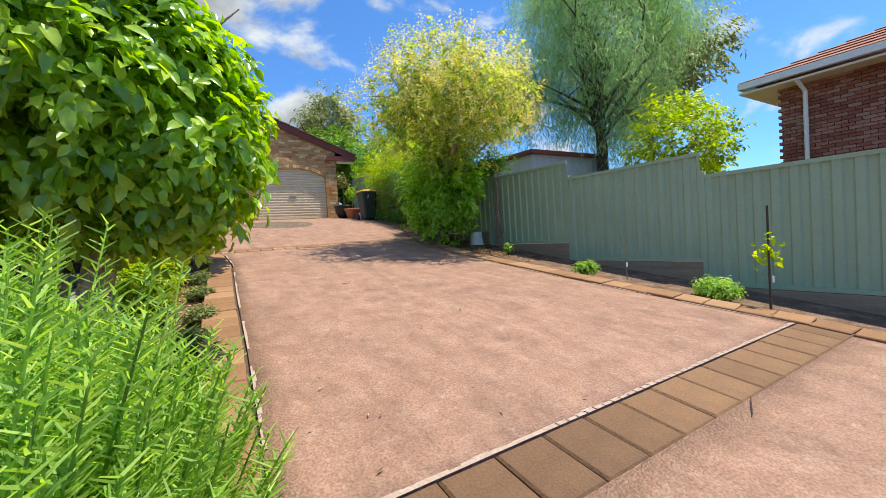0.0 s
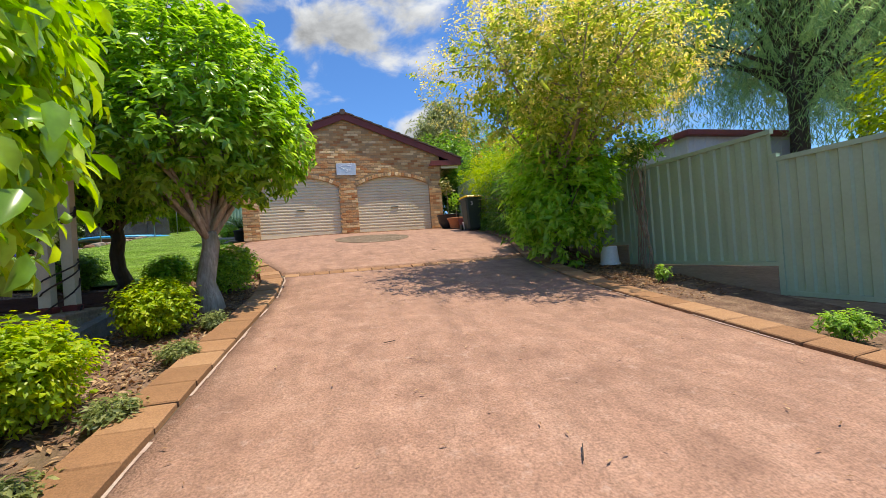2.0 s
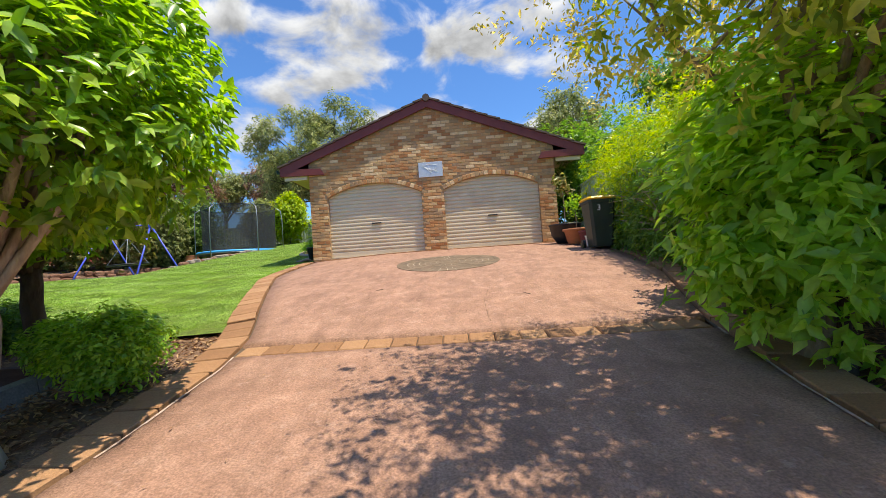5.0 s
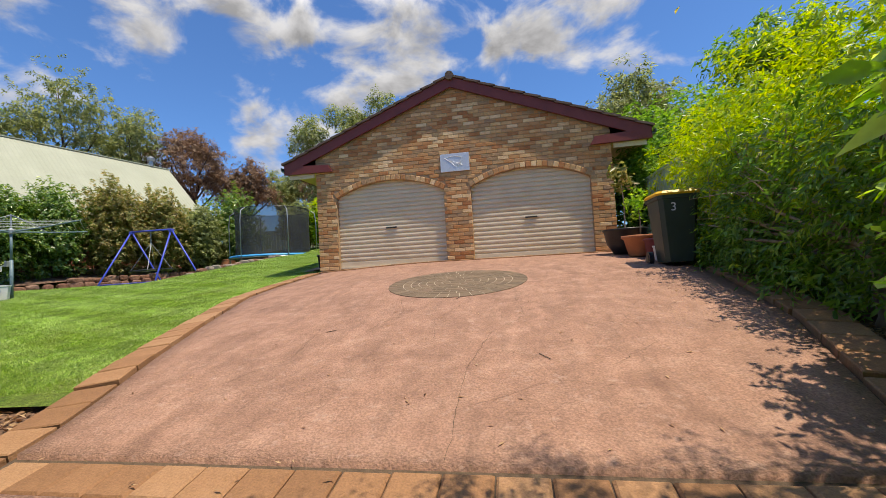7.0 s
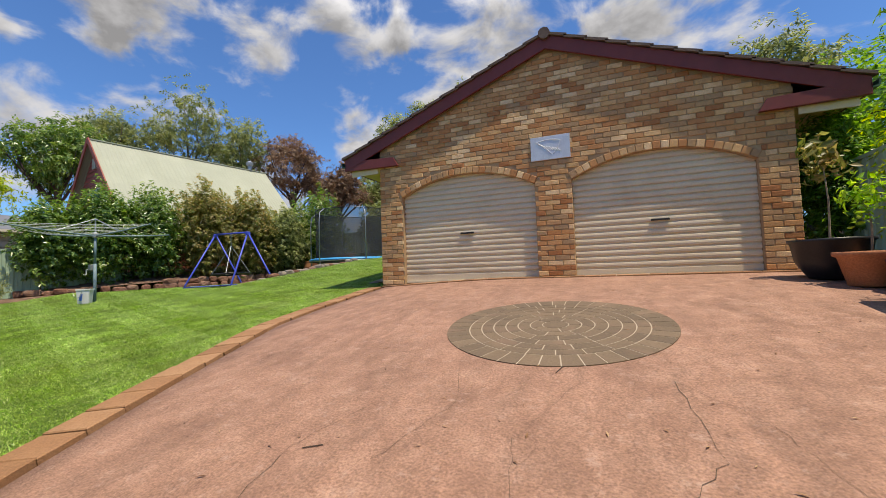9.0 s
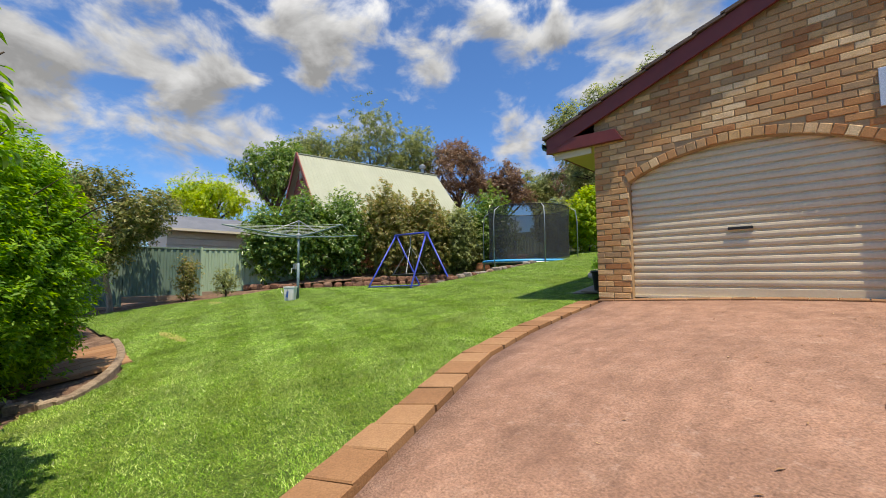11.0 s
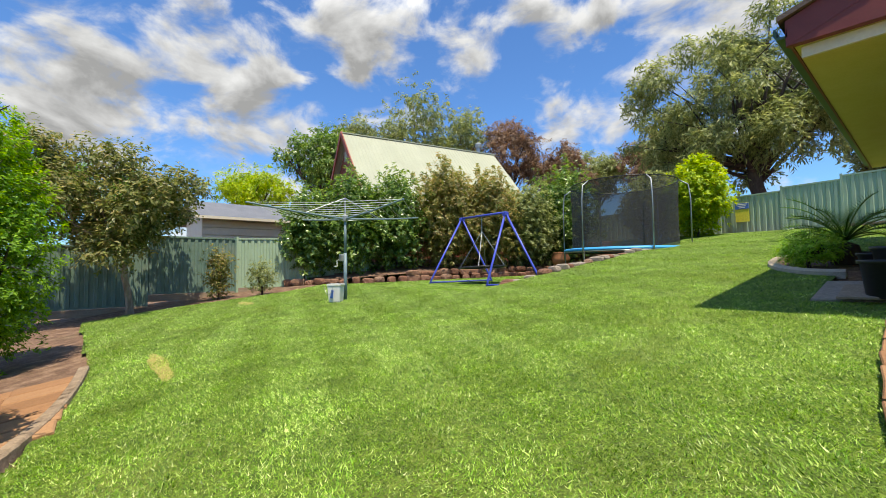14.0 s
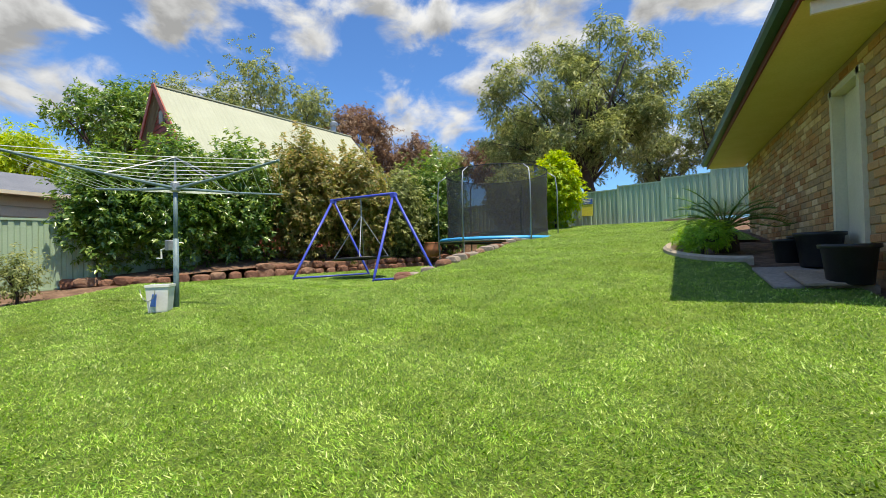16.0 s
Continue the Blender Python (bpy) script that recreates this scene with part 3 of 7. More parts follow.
def strip(name, y0, y1, lf, rf, top, thick, step=0.15, nx=24):
    """A slab between two curves, laid on the land, with sides."""
    ys = np.append(np.arange(y0, y1, step), y1)
    v, f = [], []
    for y in ys:
        a, b = float(lf(y)), float(rf(y))
        xs = np.linspace(a, b, nx)
        for x, h in [(a, top - thick)] + [(x, top) for x in xs] + [(b, top - thick)]:
            v.append((x, y, gz(x, y) + h))
    w = nx + 2
    v += [(x, y, z - thick) for x, y, z in v[:w]] + [(x, y, z - thick) for x, y, z in v[-w:]]
    e0, e1, last = len(v) - 2 * w, len(v) - w, (len(ys) - 1) * w
    f += [(e0 + i, e0 + i + 1, i + 1, i) for i in range(w - 1)] + [(last + i, last + i + 1, e1 + i + 1, e1 + i) for i in range(w - 1)]
    for j in range(len(ys) - 1):
        for i in range(w - 1):
            f.append((j * w + i, j * w + i + 1, (j + 1) * w + i + 1, (j + 1) * w + i))
    return mesh_from(name, v, f)


drive_low = part("driveway", strip("driveway_lower", 1.5, 8.82, inner_left, inner_right, 0.02, 0.12), CONCRETE, smooth=False)
tagged(drive_low, "salmon pink coloured concrete driveway with fine cracks", "driveway", kind="structure")
drive_up = part("driveway", strip("driveway_upper", 9.1, 16.38, inner_left, inner_right, 0.03, 0.12), CONCRETE)
tagged(drive_up, "salmon pink concrete parking apron before the garage", "driveway", kind="structure")
drive_street = part("driveway", strip("driveway_street", -14, 1.1, inner_left, inner_right, 0.02, 0.12, 0.4), CONCRETE)
tagged(drive_street, "salmon pink concrete driveway towards the street", "driveway", kind="structure")
# worn pale lips along the joints
lip = Shape()
for k in range(60):
    x0, x1 = 0.22 + k * 0.0755, 0.22 + (k + 1) * 0.0755 + 0.01
    w = 0.022 + 0.02 * noise.noise(Vector((k * 0.5, 3, 1)))
    lip.add([(x0, 1.49, gz(x0, 1.5) + 0.026), (x1, 1.49, gz(x1, 1.5) + 0.026), (x1, 1.5 + w, gz(x1, 1.5) + 0.026), (x0, 1.5 + w, gz(x0, 1.5) + 0.026)], [(0, 1, 2, 3)])
for k in range(86):
    y0, y1 = 1.5 + k * 0.085, 1.5 + (k + 1) * 0.085 + 0.005
    for fn, s in ((inner_left, 1), (inner_right, -1)):
        w = (0.018 + 0.016 * noise.noise(Vector((k * 0.4, s, 2)))) * s
        if noise.noise(Vector((k * 0.13, s * 5, 7))) < -0.12:
            continue
        a, b = float(fn(y0)), float(fn(y1))
        q = [(a, y0), (a + w, y0), (b + w, y1), (b, y1)]
        lip.add([(x, y, gz(x, y) + 0.026) for x, y in (q if s > 0 else q[::-1])], [(0, 1, 2, 3)])
tagged(part("trim", lip, EDGE_PALE), "pale worn edge of the concrete", "edging", kind="structure")

# ---- garage ----
GX0, GX1, GY, GBACK, GFLOOR = -1.3, 5.45, 16.4, 23.7, 2.32
APEX_X, EAVE_Z, SLOPE = 2.09, 4.68, 0.392
DOORS = [(-0.8, 1.79), (2.41, 4.99)]
SPRING, CROWN = 3.99, 4.32


def roof_under(x):
    return 4.64 + SLOPE * (3.385 - abs(x - APEX_X)) + 0.36


def opening_top(x, pad=0.0):
    """Height of the arch over x, or None beside the doors."""
    for a, b in DOORS:
        if a - pad < x < b + pad:
            half, rise = (b - a) / 2, CROWN - SPRING
            r = (half * half + rise * rise) / (2 * rise)
            u = min(abs(x - (a + b) / 2), half)
            return CROWN - r + math.sqrt((r + pad) ** 2 - u * u) if u < half else SPRING
    return None


garage = empty("garage", (2.09, 20, GFLOOR), "tan brick double garage with dark red barge boards", "garage")
core = Shape()
xs = sorted(set([round(GX0 + 0.012 + k * (GX1 - GX0 - 0.024) / 90, 3) for k in range(91)] + [d for p in DOORS for d in p] + [APEX_X]))
for a, b in zip(xs[:-1], xs[1:]):
    mid = (a + b) / 2
    la = GFLOOR - 0.4 if opening_top(mid) is None else (opening_top(a + 1e-4) or SPRING)
    lb = GFLOOR - 0.4 if opening_top(mid) is None else (opening_top(b - 1e-4) or SPRING)
    ta, tb = roof_under(a), roof_under(b)
    y0, y1 = GY + 0.012, GY + 0.11
    core.add([(a, y0, la), (b, y0, lb), (b, y0, tb), (a, y0, ta), (a, y1, la), (b, y1, lb), (b, y1, tb), (a, y1, ta)], [(0, 1, 2, 3), (5, 4, 7, 6), (0, 4, 5, 1), (3, 2, 6, 7)])
for a, b in DOORS:
    for x in (a, b):
        core.add([(x, GY + 0.012, GFLOOR - 0.4), (x, GY + 0.012, SPRING), (x, GY + 0.11, SPRING), (x, GY + 0.11, GFLOOR - 0.4)], [(0, 1, 2, 3)])
front = part("wall", welded(core), MORTAR, garage, "front gable wall of tan brick with two arched openings")

side = Shape()
SD0, SD1, SDZ = 17.62, 18.42, GFLOOR + 2.1
for y0, y1, z0, z1 in ((GY + 0.11, SD0, 1.9, 4.72), (SD1, GBACK, 1.9, 4.72), (SD0, SD1, SDZ, 4.72), (SD0, SD1, 1.9, GFLOOR + 0.08)):
    side.box((GX0 + 0.112, (y0 + y1) / 2, (z0 + z1) / 2), (0.2, y1 - y0, z1 - z0))
side_wall = part("wall", welded(side), MORTAR, garage)
rest = Shape().box((GX1 - 0.11, (GY + 0.11 + GBACK) / 2, 3.3), (0.2, GBACK - GY - 0.12, 2.84)).box(((GX0 + GX1) / 2, GBACK - 0.1, 3.9), (GX1 - GX0 - 0.43, 0.18, 3.6))
part("wall", rest, BRICK_J, garage)

# roof: tiled slopes in stepped rows, barge boards, soffits, gutters
roof_part = part("roof", Shape().add([(APEX_X - 4.1, GY - 0.05, 4.86), (APEX_X, GY - 0.05, 6.47), (APEX_X + 4.1, GY - 0.05, 4.86), (APEX_X - 4.1, GBACK + 0.4, 4.86), (APEX_X, GBACK + 0.4, 6.47), (APEX_X + 4.1, GBACK + 0.4, 4.86)], [(0, 1, 4, 3), (1, 2, 5, 4)]), TILE_ROOF, garage, "brown concrete tiles in overlapping rows")
for s in (-1, 1):
    rows = 13
    for r in range(rows):
        u0, u1 = r * 4.16 / rows, (r + 1) * 4.16 / rows + 0.05
        z0, z1 = 6.56 - SLOPE * u0, 6.56 - SLOPE * u1
        xa, xb = APEX_X + s * u0, APEX_X + s * u1
        q = [(xa, GY - 0.14, z0), (xb, GY - 0.14, z1 + 0.03), (xb, GBACK + 0.45, z1 + 0.03), (xa, GBACK + 0.45, z0)]
        low = [(x, y, z - 0.045) for x, y, z in q]
        row_ = Shape().add(q + low, [(0, 1, 2, 3), (7, 6, 5, 4), (0, 4, 5, 1), (1, 5, 6, 2), (2, 6, 7, 3), (3, 7, 4, 0)])
        part("roof_strip", row_, TILE_ROOF, roof_part)
ridge = Shape()
for k in range(19):
    y = GY - 0.16 + k * 0.42
    ridge.tube([(APEX_X, y, 6.53), (APEX_X, y + 0.44, 6.54)], [0.1, 0.115], 10)
part("ridge_cap", ridge, TILE_ROOF, roof_part)
for s in (-1, 1):
    b = Shape()
    pts = []
    for u in (0.0, 4.16):
        x = APEX_X + s * u
        z = 6.52 - SLOPE * u
        pts += [(x, GY - 0.1, z), (x, GY - 0.1, z - 0.235), (x, GY - 0.055, z - 0.235), (x, GY - 0.055, z)]
    b.add(pts, [(0, 1, 5, 4), (1, 2, 6, 5), (2, 3, 7, 6), (3, 0, 4, 7), (0, 3, 2, 1), (4, 5, 6, 7)])
    part("barge_board", b, RED_PAINT, garage, "dark red painted barge board")
    br = Shape()
    xt, xw = APEX_X + s * 4.15, APEX_X + s * 2.93
    z0 = 4.86
    br.add([(xt, GY - 0.097, z0 - 0.2), (xw, GY - 0.097, z0 - 0.22), (xw + s * 0.1, GY - 0.097, z0 - 0.05), (xt, GY - 0.097, z0), (xt, GY - 0.02, z0 - 0.2), (xw, GY - 0.02, z0 - 0.22), (xw + s * 0.1, GY - 0.02, z0 - 0.05), (xt, GY - 0.02, z0)],
           [(0, 1, 2, 3), (7, 6, 5, 4), (0, 4, 5, 1), (1, 5, 6, 2), (2, 6, 7, 3), (3, 7, 4, 0)])
    part("eave_board", br, RED_PAINT, garage)
    xe = APEX_X + s * 4.12
    xw = GX0 if s < 0 else GX1
    part("soffit", Shape().add([(xw, GY - 0.05, 4.66), (xe, GY - 0.05, 4.68), (xe, GBACK + 0.4, 4.68), (xw, GBACK + 0.4, 4.66), (xw, GY - 0.05, 4.67), (xe, GY - 0.05, 4.69), (xe, GBACK + 0.4, 4.69), (xw, GBACK + 0.4, 4.67)],
                               [(0, 1, 2, 3), (7, 6, 5, 4), (0, 4, 5, 1), (2, 6, 7, 3), (1, 5, 6, 2), (3, 7, 4, 0)]), SOFFIT, garage, "yellow-cream painted eave lining")
    part("soffit_return", Shape().box(((xw + xe) / 2, GY + 0.02, 4.6), (abs(xw - xe) - 0.1, 0.03, 0.1)), CREAM, garage)
    part("fascia", Shape().box((xe + s * 0.012, (GY + GBACK) / 2 + 0.15, 4.77), (0.02, GBACK - GY + 0.5, 0.2)), RED_PAINT, garage)
    g = Shape()
    for y0, y1 in ((GY - 0.1, GBACK + 0.4),):
        prof = [(0.02, 0.1), (0.02, 0.0), (0.1, 0.0), (0.125, 0.05), (0.12, 0.11), (0.105, 0.105), (0.1, 0.03), (0.035, 0.015)]
        n = len(prof)
        g.add([(xe + s * (0.005 + u), y, 4.74 + h) for y in (y0, y1) for u, h in prof], [(i, (i + 1) % n, (i + 1) % n + n, i + n) for i in range(n)] + [tuple(range(n)), tuple(range(2 * n - 1, n - 1, -1))])
    part("gutter", g, GREEN_GUTTER, garage, "dark green steel gutter")

# roller doors
for a, b in DOORS:
    door = Shape()
    rows, z = [], GFLOOR + 0.02
    rows.append((GY + 0.1, z))
    rows.append((GY + 0.1, z + 0.12))
    z += 0.12
    while z < CROWN + 0.06:
        rows += [(GY + 0.122, z + 0.012), (GY + 0.122, z + 0.03), (GY + 0.1, z + 0.042), (GY + 0.097, z + 0.07), (GY + 0.1, z + 0.098)]
        z += 0.1
    n = len(rows)
    pts = [(a + 0.002, y, h) for y, h in rows] + [(b - 0.002, y, h) for y, h in rows]
    door.add(pts, [(i, n + i, n + i + 1, i + 1) for i in range(n - 1)])
    roller = part("roller_door", door, ROLLER, garage, "closed cream ribbed steel roller door")
    cx = (a + b) / 2
    part("handle", Shape().slab((cx, GY + 0.085, 3.22), (0.26, 0.03, 0.035), 0.008), BLACK, roller, "black lift handle")
    part("bottom_rail", Shape().box((cx, GY + 0.095, GFLOOR + 0.015), (b - a - 0.01, 0.03, 0.035)), CREAM, roller)
    part("foot_grip", Shape().box((cx, GY + 0.075, GFLOOR + 0.03), (0.12, 0.02, 0.02)), STEEL, roller)

# side door
sd = part("door", Shape().slab((GX0 + 0.1, (SD0 + SD1) / 2, GFLOOR + 1.08), (0.04, SD1 - SD0 - 0.1, 2.0), 0.004), CREAM, garage, "cream painted side door")
jamb = Shape()
for y in (SD0 + 0.03, SD1 - 0.03):
    jamb.box((GX0 + 0.04, y, GFLOOR + 1.09), (0.14, 0.07, 2.14))
jamb.box((GX0 + 0.04, (SD0 + SD1) / 2, SDZ + 0.02), (0.14, SD1 - SD0 + 0.08, 0.07))
part("door_frame", jamb, CREAM, sd)
part("knob", Shape().lathe((GX0 + 0.03, SD0 + 0.16, GFLOOR + 1.0), [(0.001, -0.03), (0.025, -0.02), (0.03, 0), (0.025, 0.02), (0.001, 0.03)], 12), STEEL, sd, "round metal knob")

# bricks
BL, BH, JOINT = 0.232, 0.076, 0.01
brick_mesh = {}


def brick_of(length, height=BH, depth=0.1):
    key = (round(length, 2), round(height, 3))
    if key not in brick_mesh:
        s = Shape().slab((0, 0, 0), (key[0], key[1], depth), 0.006, None)
        me = s.mesh("brick")
        me.materials.append(BRICK)
        brick_mesh[key] = me
    return brick_mesh[key]


UPRIGHT = Matrix.Rotation(math.pi / 2, 4, "X")
joined = Shape()
rng = random.Random(4)
count = 0
course = 0
z = GFLOOR - 0.02
face_y = GY + 0.05
while z + BH < 6.35:
    x = GX0 - (course % 2) * (BL + JOINT) / 2
    zc = z + BH / 2
    reach = (6.30 - (z + BH)) / SLOPE
    lo, hi = max(GX0, APEX_X - reach), min(GX1, APEX_X + reach)
    while x < hi:
        a, b = max(x, lo), min(x + BL, hi)
        # cut bricks at the arches
        spans = [(a, b)]
        for d0, d1 in DOORS:
            half, rise = (d1 - d0) / 2, CROWN - SPRING
            r = (half * half + rise * rise) / (2 * rise) + 0.125
            cz, cx = CROWN - (r - 0.125), (d0 + d1) / 2
            low = z
            if low <= SPRING:
                w = half
            elif low < cz + r:
                w = min(half + 0.09, math.sqrt(max(0, r * r - (low - cz) ** 2)))
            else:
                continue
            spans = [q for s0, s1 in spans for q in ((s0, min(s1, cx - w - 0.004)), (max(s0, cx + w + 0.004), s1)) if q[1] - q[0] > 0.04]
        for s0, s1 in spans:
            if s1 - s0 < 0.05:
                continue
            proud = rng.uniform(-0.003, 0.003)
            if z < 3.75 and count < 290:
                ob = piece("brick", brick_of(s1 - s0), front, Matrix.Translation(((s0 + s1) / 2, face_y + proud, zc)) @ UPRIGHT)
                count += 1
            else:
                joined.slab(((s0 + s1) / 2, face_y + proud, zc), (s1 - s0, BH, 0.1), 0.006, UPRIGHT)
        x += BL + JOINT
    z += BH + JOINT
    course += 1
# arch rings of bricks on end
for d0, d1 in DOORS:
    half, rise = (d1 - d0) / 2, CROWN - SPRING
    r = (half * half + rise * rise) / (2 * rise)
    cx, cz = (d0 + d1) / 2, CROWN - r
    full = math.asin(half / r)
    n = round(2 * full * r / 0.118)
    for k in range(n):
        t = -full + (k + 0.5) * 2 * full / n
        p = (cx + (r + 0.06) * math.sin(t), face_y - 0.006, cz + (r + 0.06) * math.cos(t))
        joined.slab(p, (0.108, 0.112, 0.112), 0.006, Matrix.Rotation(t, 4, "Y") @ UPRIGHT)
tagged(part("bricks", joined, BRICK_J, front), kind="stuff")
sidebricks = Shape()
z, course = GFLOOR - 0.28, 0
while z + BH < 4.66:
    y = GY + 0.002 - (course % 2) * 0.12
    while y < GBACK:
        a, b = max(y, GY + 0.105), min(y + BL, GBACK)
        zc = z + BH / 2
        inside = SD0 - 0.02 < (a + b) / 2 < SD1 + 0.02 and zc < SDZ + 0.06
        if b - a > 0.05 and not inside:
            if a < SD0 - 0.02 < b and zc < SDZ + 0.06:
                b = SD0 - 0.02
            if a < SD1 + 0.02 < b and zc < SDZ + 0.06:
                a = SD1 + 0.02
            if b - a > 0.03:
                sidebricks.slab((GX0 + 0.04 + rng.uniform(-0.003, 0.003), (a + b) / 2, zc), (BH, b - a, 0.08), 0.006, Matrix.Rotation(-math.pi / 2, 4, "Y"))
        y += BL + JOINT
    z += BH + JOINT
    course += 1
tagged(part("bricks", sidebricks, BRICK_J, side_wall), kind="stuff")

# plaque with an engraved fan-shaped emblem
plaque = empty("plaque", (2.09, GY - 0.01, 4.57), "silver metal plaque with an engraved emblem on the brick gable", "plaque")
part("plate", Shape().slab((2.085, GY - 0.012, 4.575), (0.66, 0.41, 0.02), 0.004, UPRIGHT), SILVER, plaque)
em = Shape()
arc = [(1.86 + 0.4 * k / 12, 4.68 + 0.035 * math.sin(math.pi * k / 12)) for k in range(13)]
em.tube([(x, GY - 0.024, z) for x, z in arc], 0.006, 6)
em.tube([(1.86, GY - 0.024, 4.68), (1.98, GY - 0.024, 4.6), (2.12, GY - 0.024, 4.46)], 0.006, 6)
em.tube([(2.26, GY - 0.024, 4.68), (2.22, GY - 0.024, 4.58), (2.14, GY - 0.024, 4.47)], 0.006, 6)
for k in range(9):
    x = 1.95 + k * 0.032
    em.tube([(x, GY - 0.024, 4.63 - 0.01 * k), (x + 0.05, GY - 0.024, 4.56 - 0.008 * k)], 0.005, 5)
em.lathe((2.37, GY - 0.024, 4.73), [(0.001, -0.008), (0.008, -0.004), (0.008, 0.004), (0.001, 0.008)], 8)
part("emblem", em, WHITE, plaque, "white embossed line emblem")

# ---- paving pieces ----


def paver_mesh(sx, sy, h, material, ch=0.012):
    me = Shape().slab((0, 0, 0), (sx, sy, h), ch).mesh("paver")
    me.materials.append(material)
    return me


def lay(x, y, dz, turn=0.0):
    """A pose on the land, tilted with it."""
    e = 0.1
    nx, ny = gz(x + e, y) - gz(x - e, y), gz(x, y + e) - gz(x, y - e)
    nrm = Vector((-nx / (2 * e), -ny / (2 * e), 1)).normalized()
    q = Vector((0, 0, 1)).rotation_difference(nrm).to_matrix().to_4x4()
    return Matrix.Translation((x, y, gz(x, y) + dz)) @ q @ Matrix.Rotation(turn, 4, "Z")


edging = empty("edging", (0, 5, 0.7), "row of weathered orange concrete pavers along the driveway", "edging", kind="structure")
pm = [paver_mesh(0.3, 0.289, 0.08, PAVER, 0.008), paver_mesh(0.3, 0.283, 0.08, PAVER, 0.008)]
rng = random.Random(8)
for fn, s, y0, y1 in ((inner_left, -1, 0.4, 16.35), (inner_right, 1, -0.5, 13.2)):
    y = y0
    while y < y1:
        slope = (float(fn(y + 0.1)) - float(fn(y - 0.1))) / 0.2
        x = float(fn(y)) + s * (0.178 * math.sqrt(1 + slope * slope))
        lift = 0.0 if y < 10 else 0.02
        m = lay(x, y, lift + rng.uniform(-0.004, 0.006), -math.atan(slope) + rng.uniform(-0.025, 0.025) * (1 if y < 10 else 2.2))
        piece("paver", pm[rng.randrange(2)], edging, m)
        y += 0.294 / math.sqrt(1 + slope * slope) + (0.0 if y < 10 else rng.uniform(0, 0.015))
# dark dirt in the joint beside the concrete
seam = Shape()
for fn, s, y0, y1 in ((inner_left, -1, 0.4, 16.3), (inner_right, 1, -0.5, 13.2)):
    for k in range(int((y1 - y0) / 0.12)):
        ya, yb = y0 + k * 0.12, y0 + (k + 1) * 0.12
        a, b = float(fn(ya)), float(fn(yb))
        q = [(a + s * 0.035, ya), (a - s * 0.002, ya), (b - s * 0.002, yb), (b + s * 0.035, yb)]
        seam.add([(x, y, gz(x, y) - 0.002) for x, y in (q if s < 0 else q[::-1])], [(0, 1, 2, 3)])
tagged(part("trim", seam, JOINT_DARK), "dirt filled joint along the concrete", "joint", kind="structure")
band = empty("paver_band", (2.5, 1.3, 0.27), "band of brown pavers crossing the driveway", "paving", kind="structure")
bm_ = [paver_mesh(0.305, 0.392, 0.08, PAVER_DARK), paver_mesh(0.3, 0.389, 0.08, PAVER_DARK)]
for k in range(15):
    x = 0.37 + k * 0.31
    piece("paver", bm_[k % 2], band, lay(x, 1.302, -0.018 + rng.uniform(-0.003, 0.004), rng.uniform(-0.01, 0.01)))
part("joint", Shape().add([(0.2, 1.08, gz(0.2, 1.08) + 0.0), (4.85, 1.08, gz(4.85, 1.08)), (4.85, 1.52, gz(4.85, 1.52)), (0.2, 1.52, gz(0.2, 1.52))], [(0, 1, 2, 3)]), JOINT_DARK, band)
band2 = empty("paver_band", (2.7, 8.96, 1.28), "band of orange pavers crossing the driveway below the apron", "paving", kind="structure")
bm2 = paver_mesh(0.225, 0.23, 0.08, PAVER)
for k in range(18):
    x = 0.72 + k * 0.233
    piece("paver", bm2, band2, lay(x, 8.95, -0.018 + rng.uniform(-0.003, 0.004), rng.uniform(-0.012, 0.012)))
part("joint", Shape().add([p for k in range(22) for p in ((0.56 + k * 0.2, 8.8, gz(0.56 + k * 0.2, 8.8) + 0.0), (0.56 + k * 0.2, 9.12, gz(0.56 + k * 0.2, 9.12) + 0.0))], [(2 * k, 2 * k + 2, 2 * k + 3, 2 * k + 1) for k in range(21)]), JOINT_DARK, band2)
sill_row = empty("paver_row", (2, 16.3, 2.3), "row of pavers along the garage threshold", "paving", kind="structure")
for k in range(28):
    piece("paver", pm[0], sill_row, lay(-1.18 + k * 0.24, 16.42, 0.01, math.pi / 2) @ Matrix.Diagonal((0.42, 0.81, 1, 1)))

# round stencilled medallion
MX, MY, MR = 2.47, 13.08, 0.98
medal = empty("medallion", (MX, MY, gz(MX, MY)), "round brown paved medallion with pale joints set in the apron", "paving", kind="structure")


def on_apron(x, y, h):
    return (x, y, gz(x, y) + 0.03 + h)


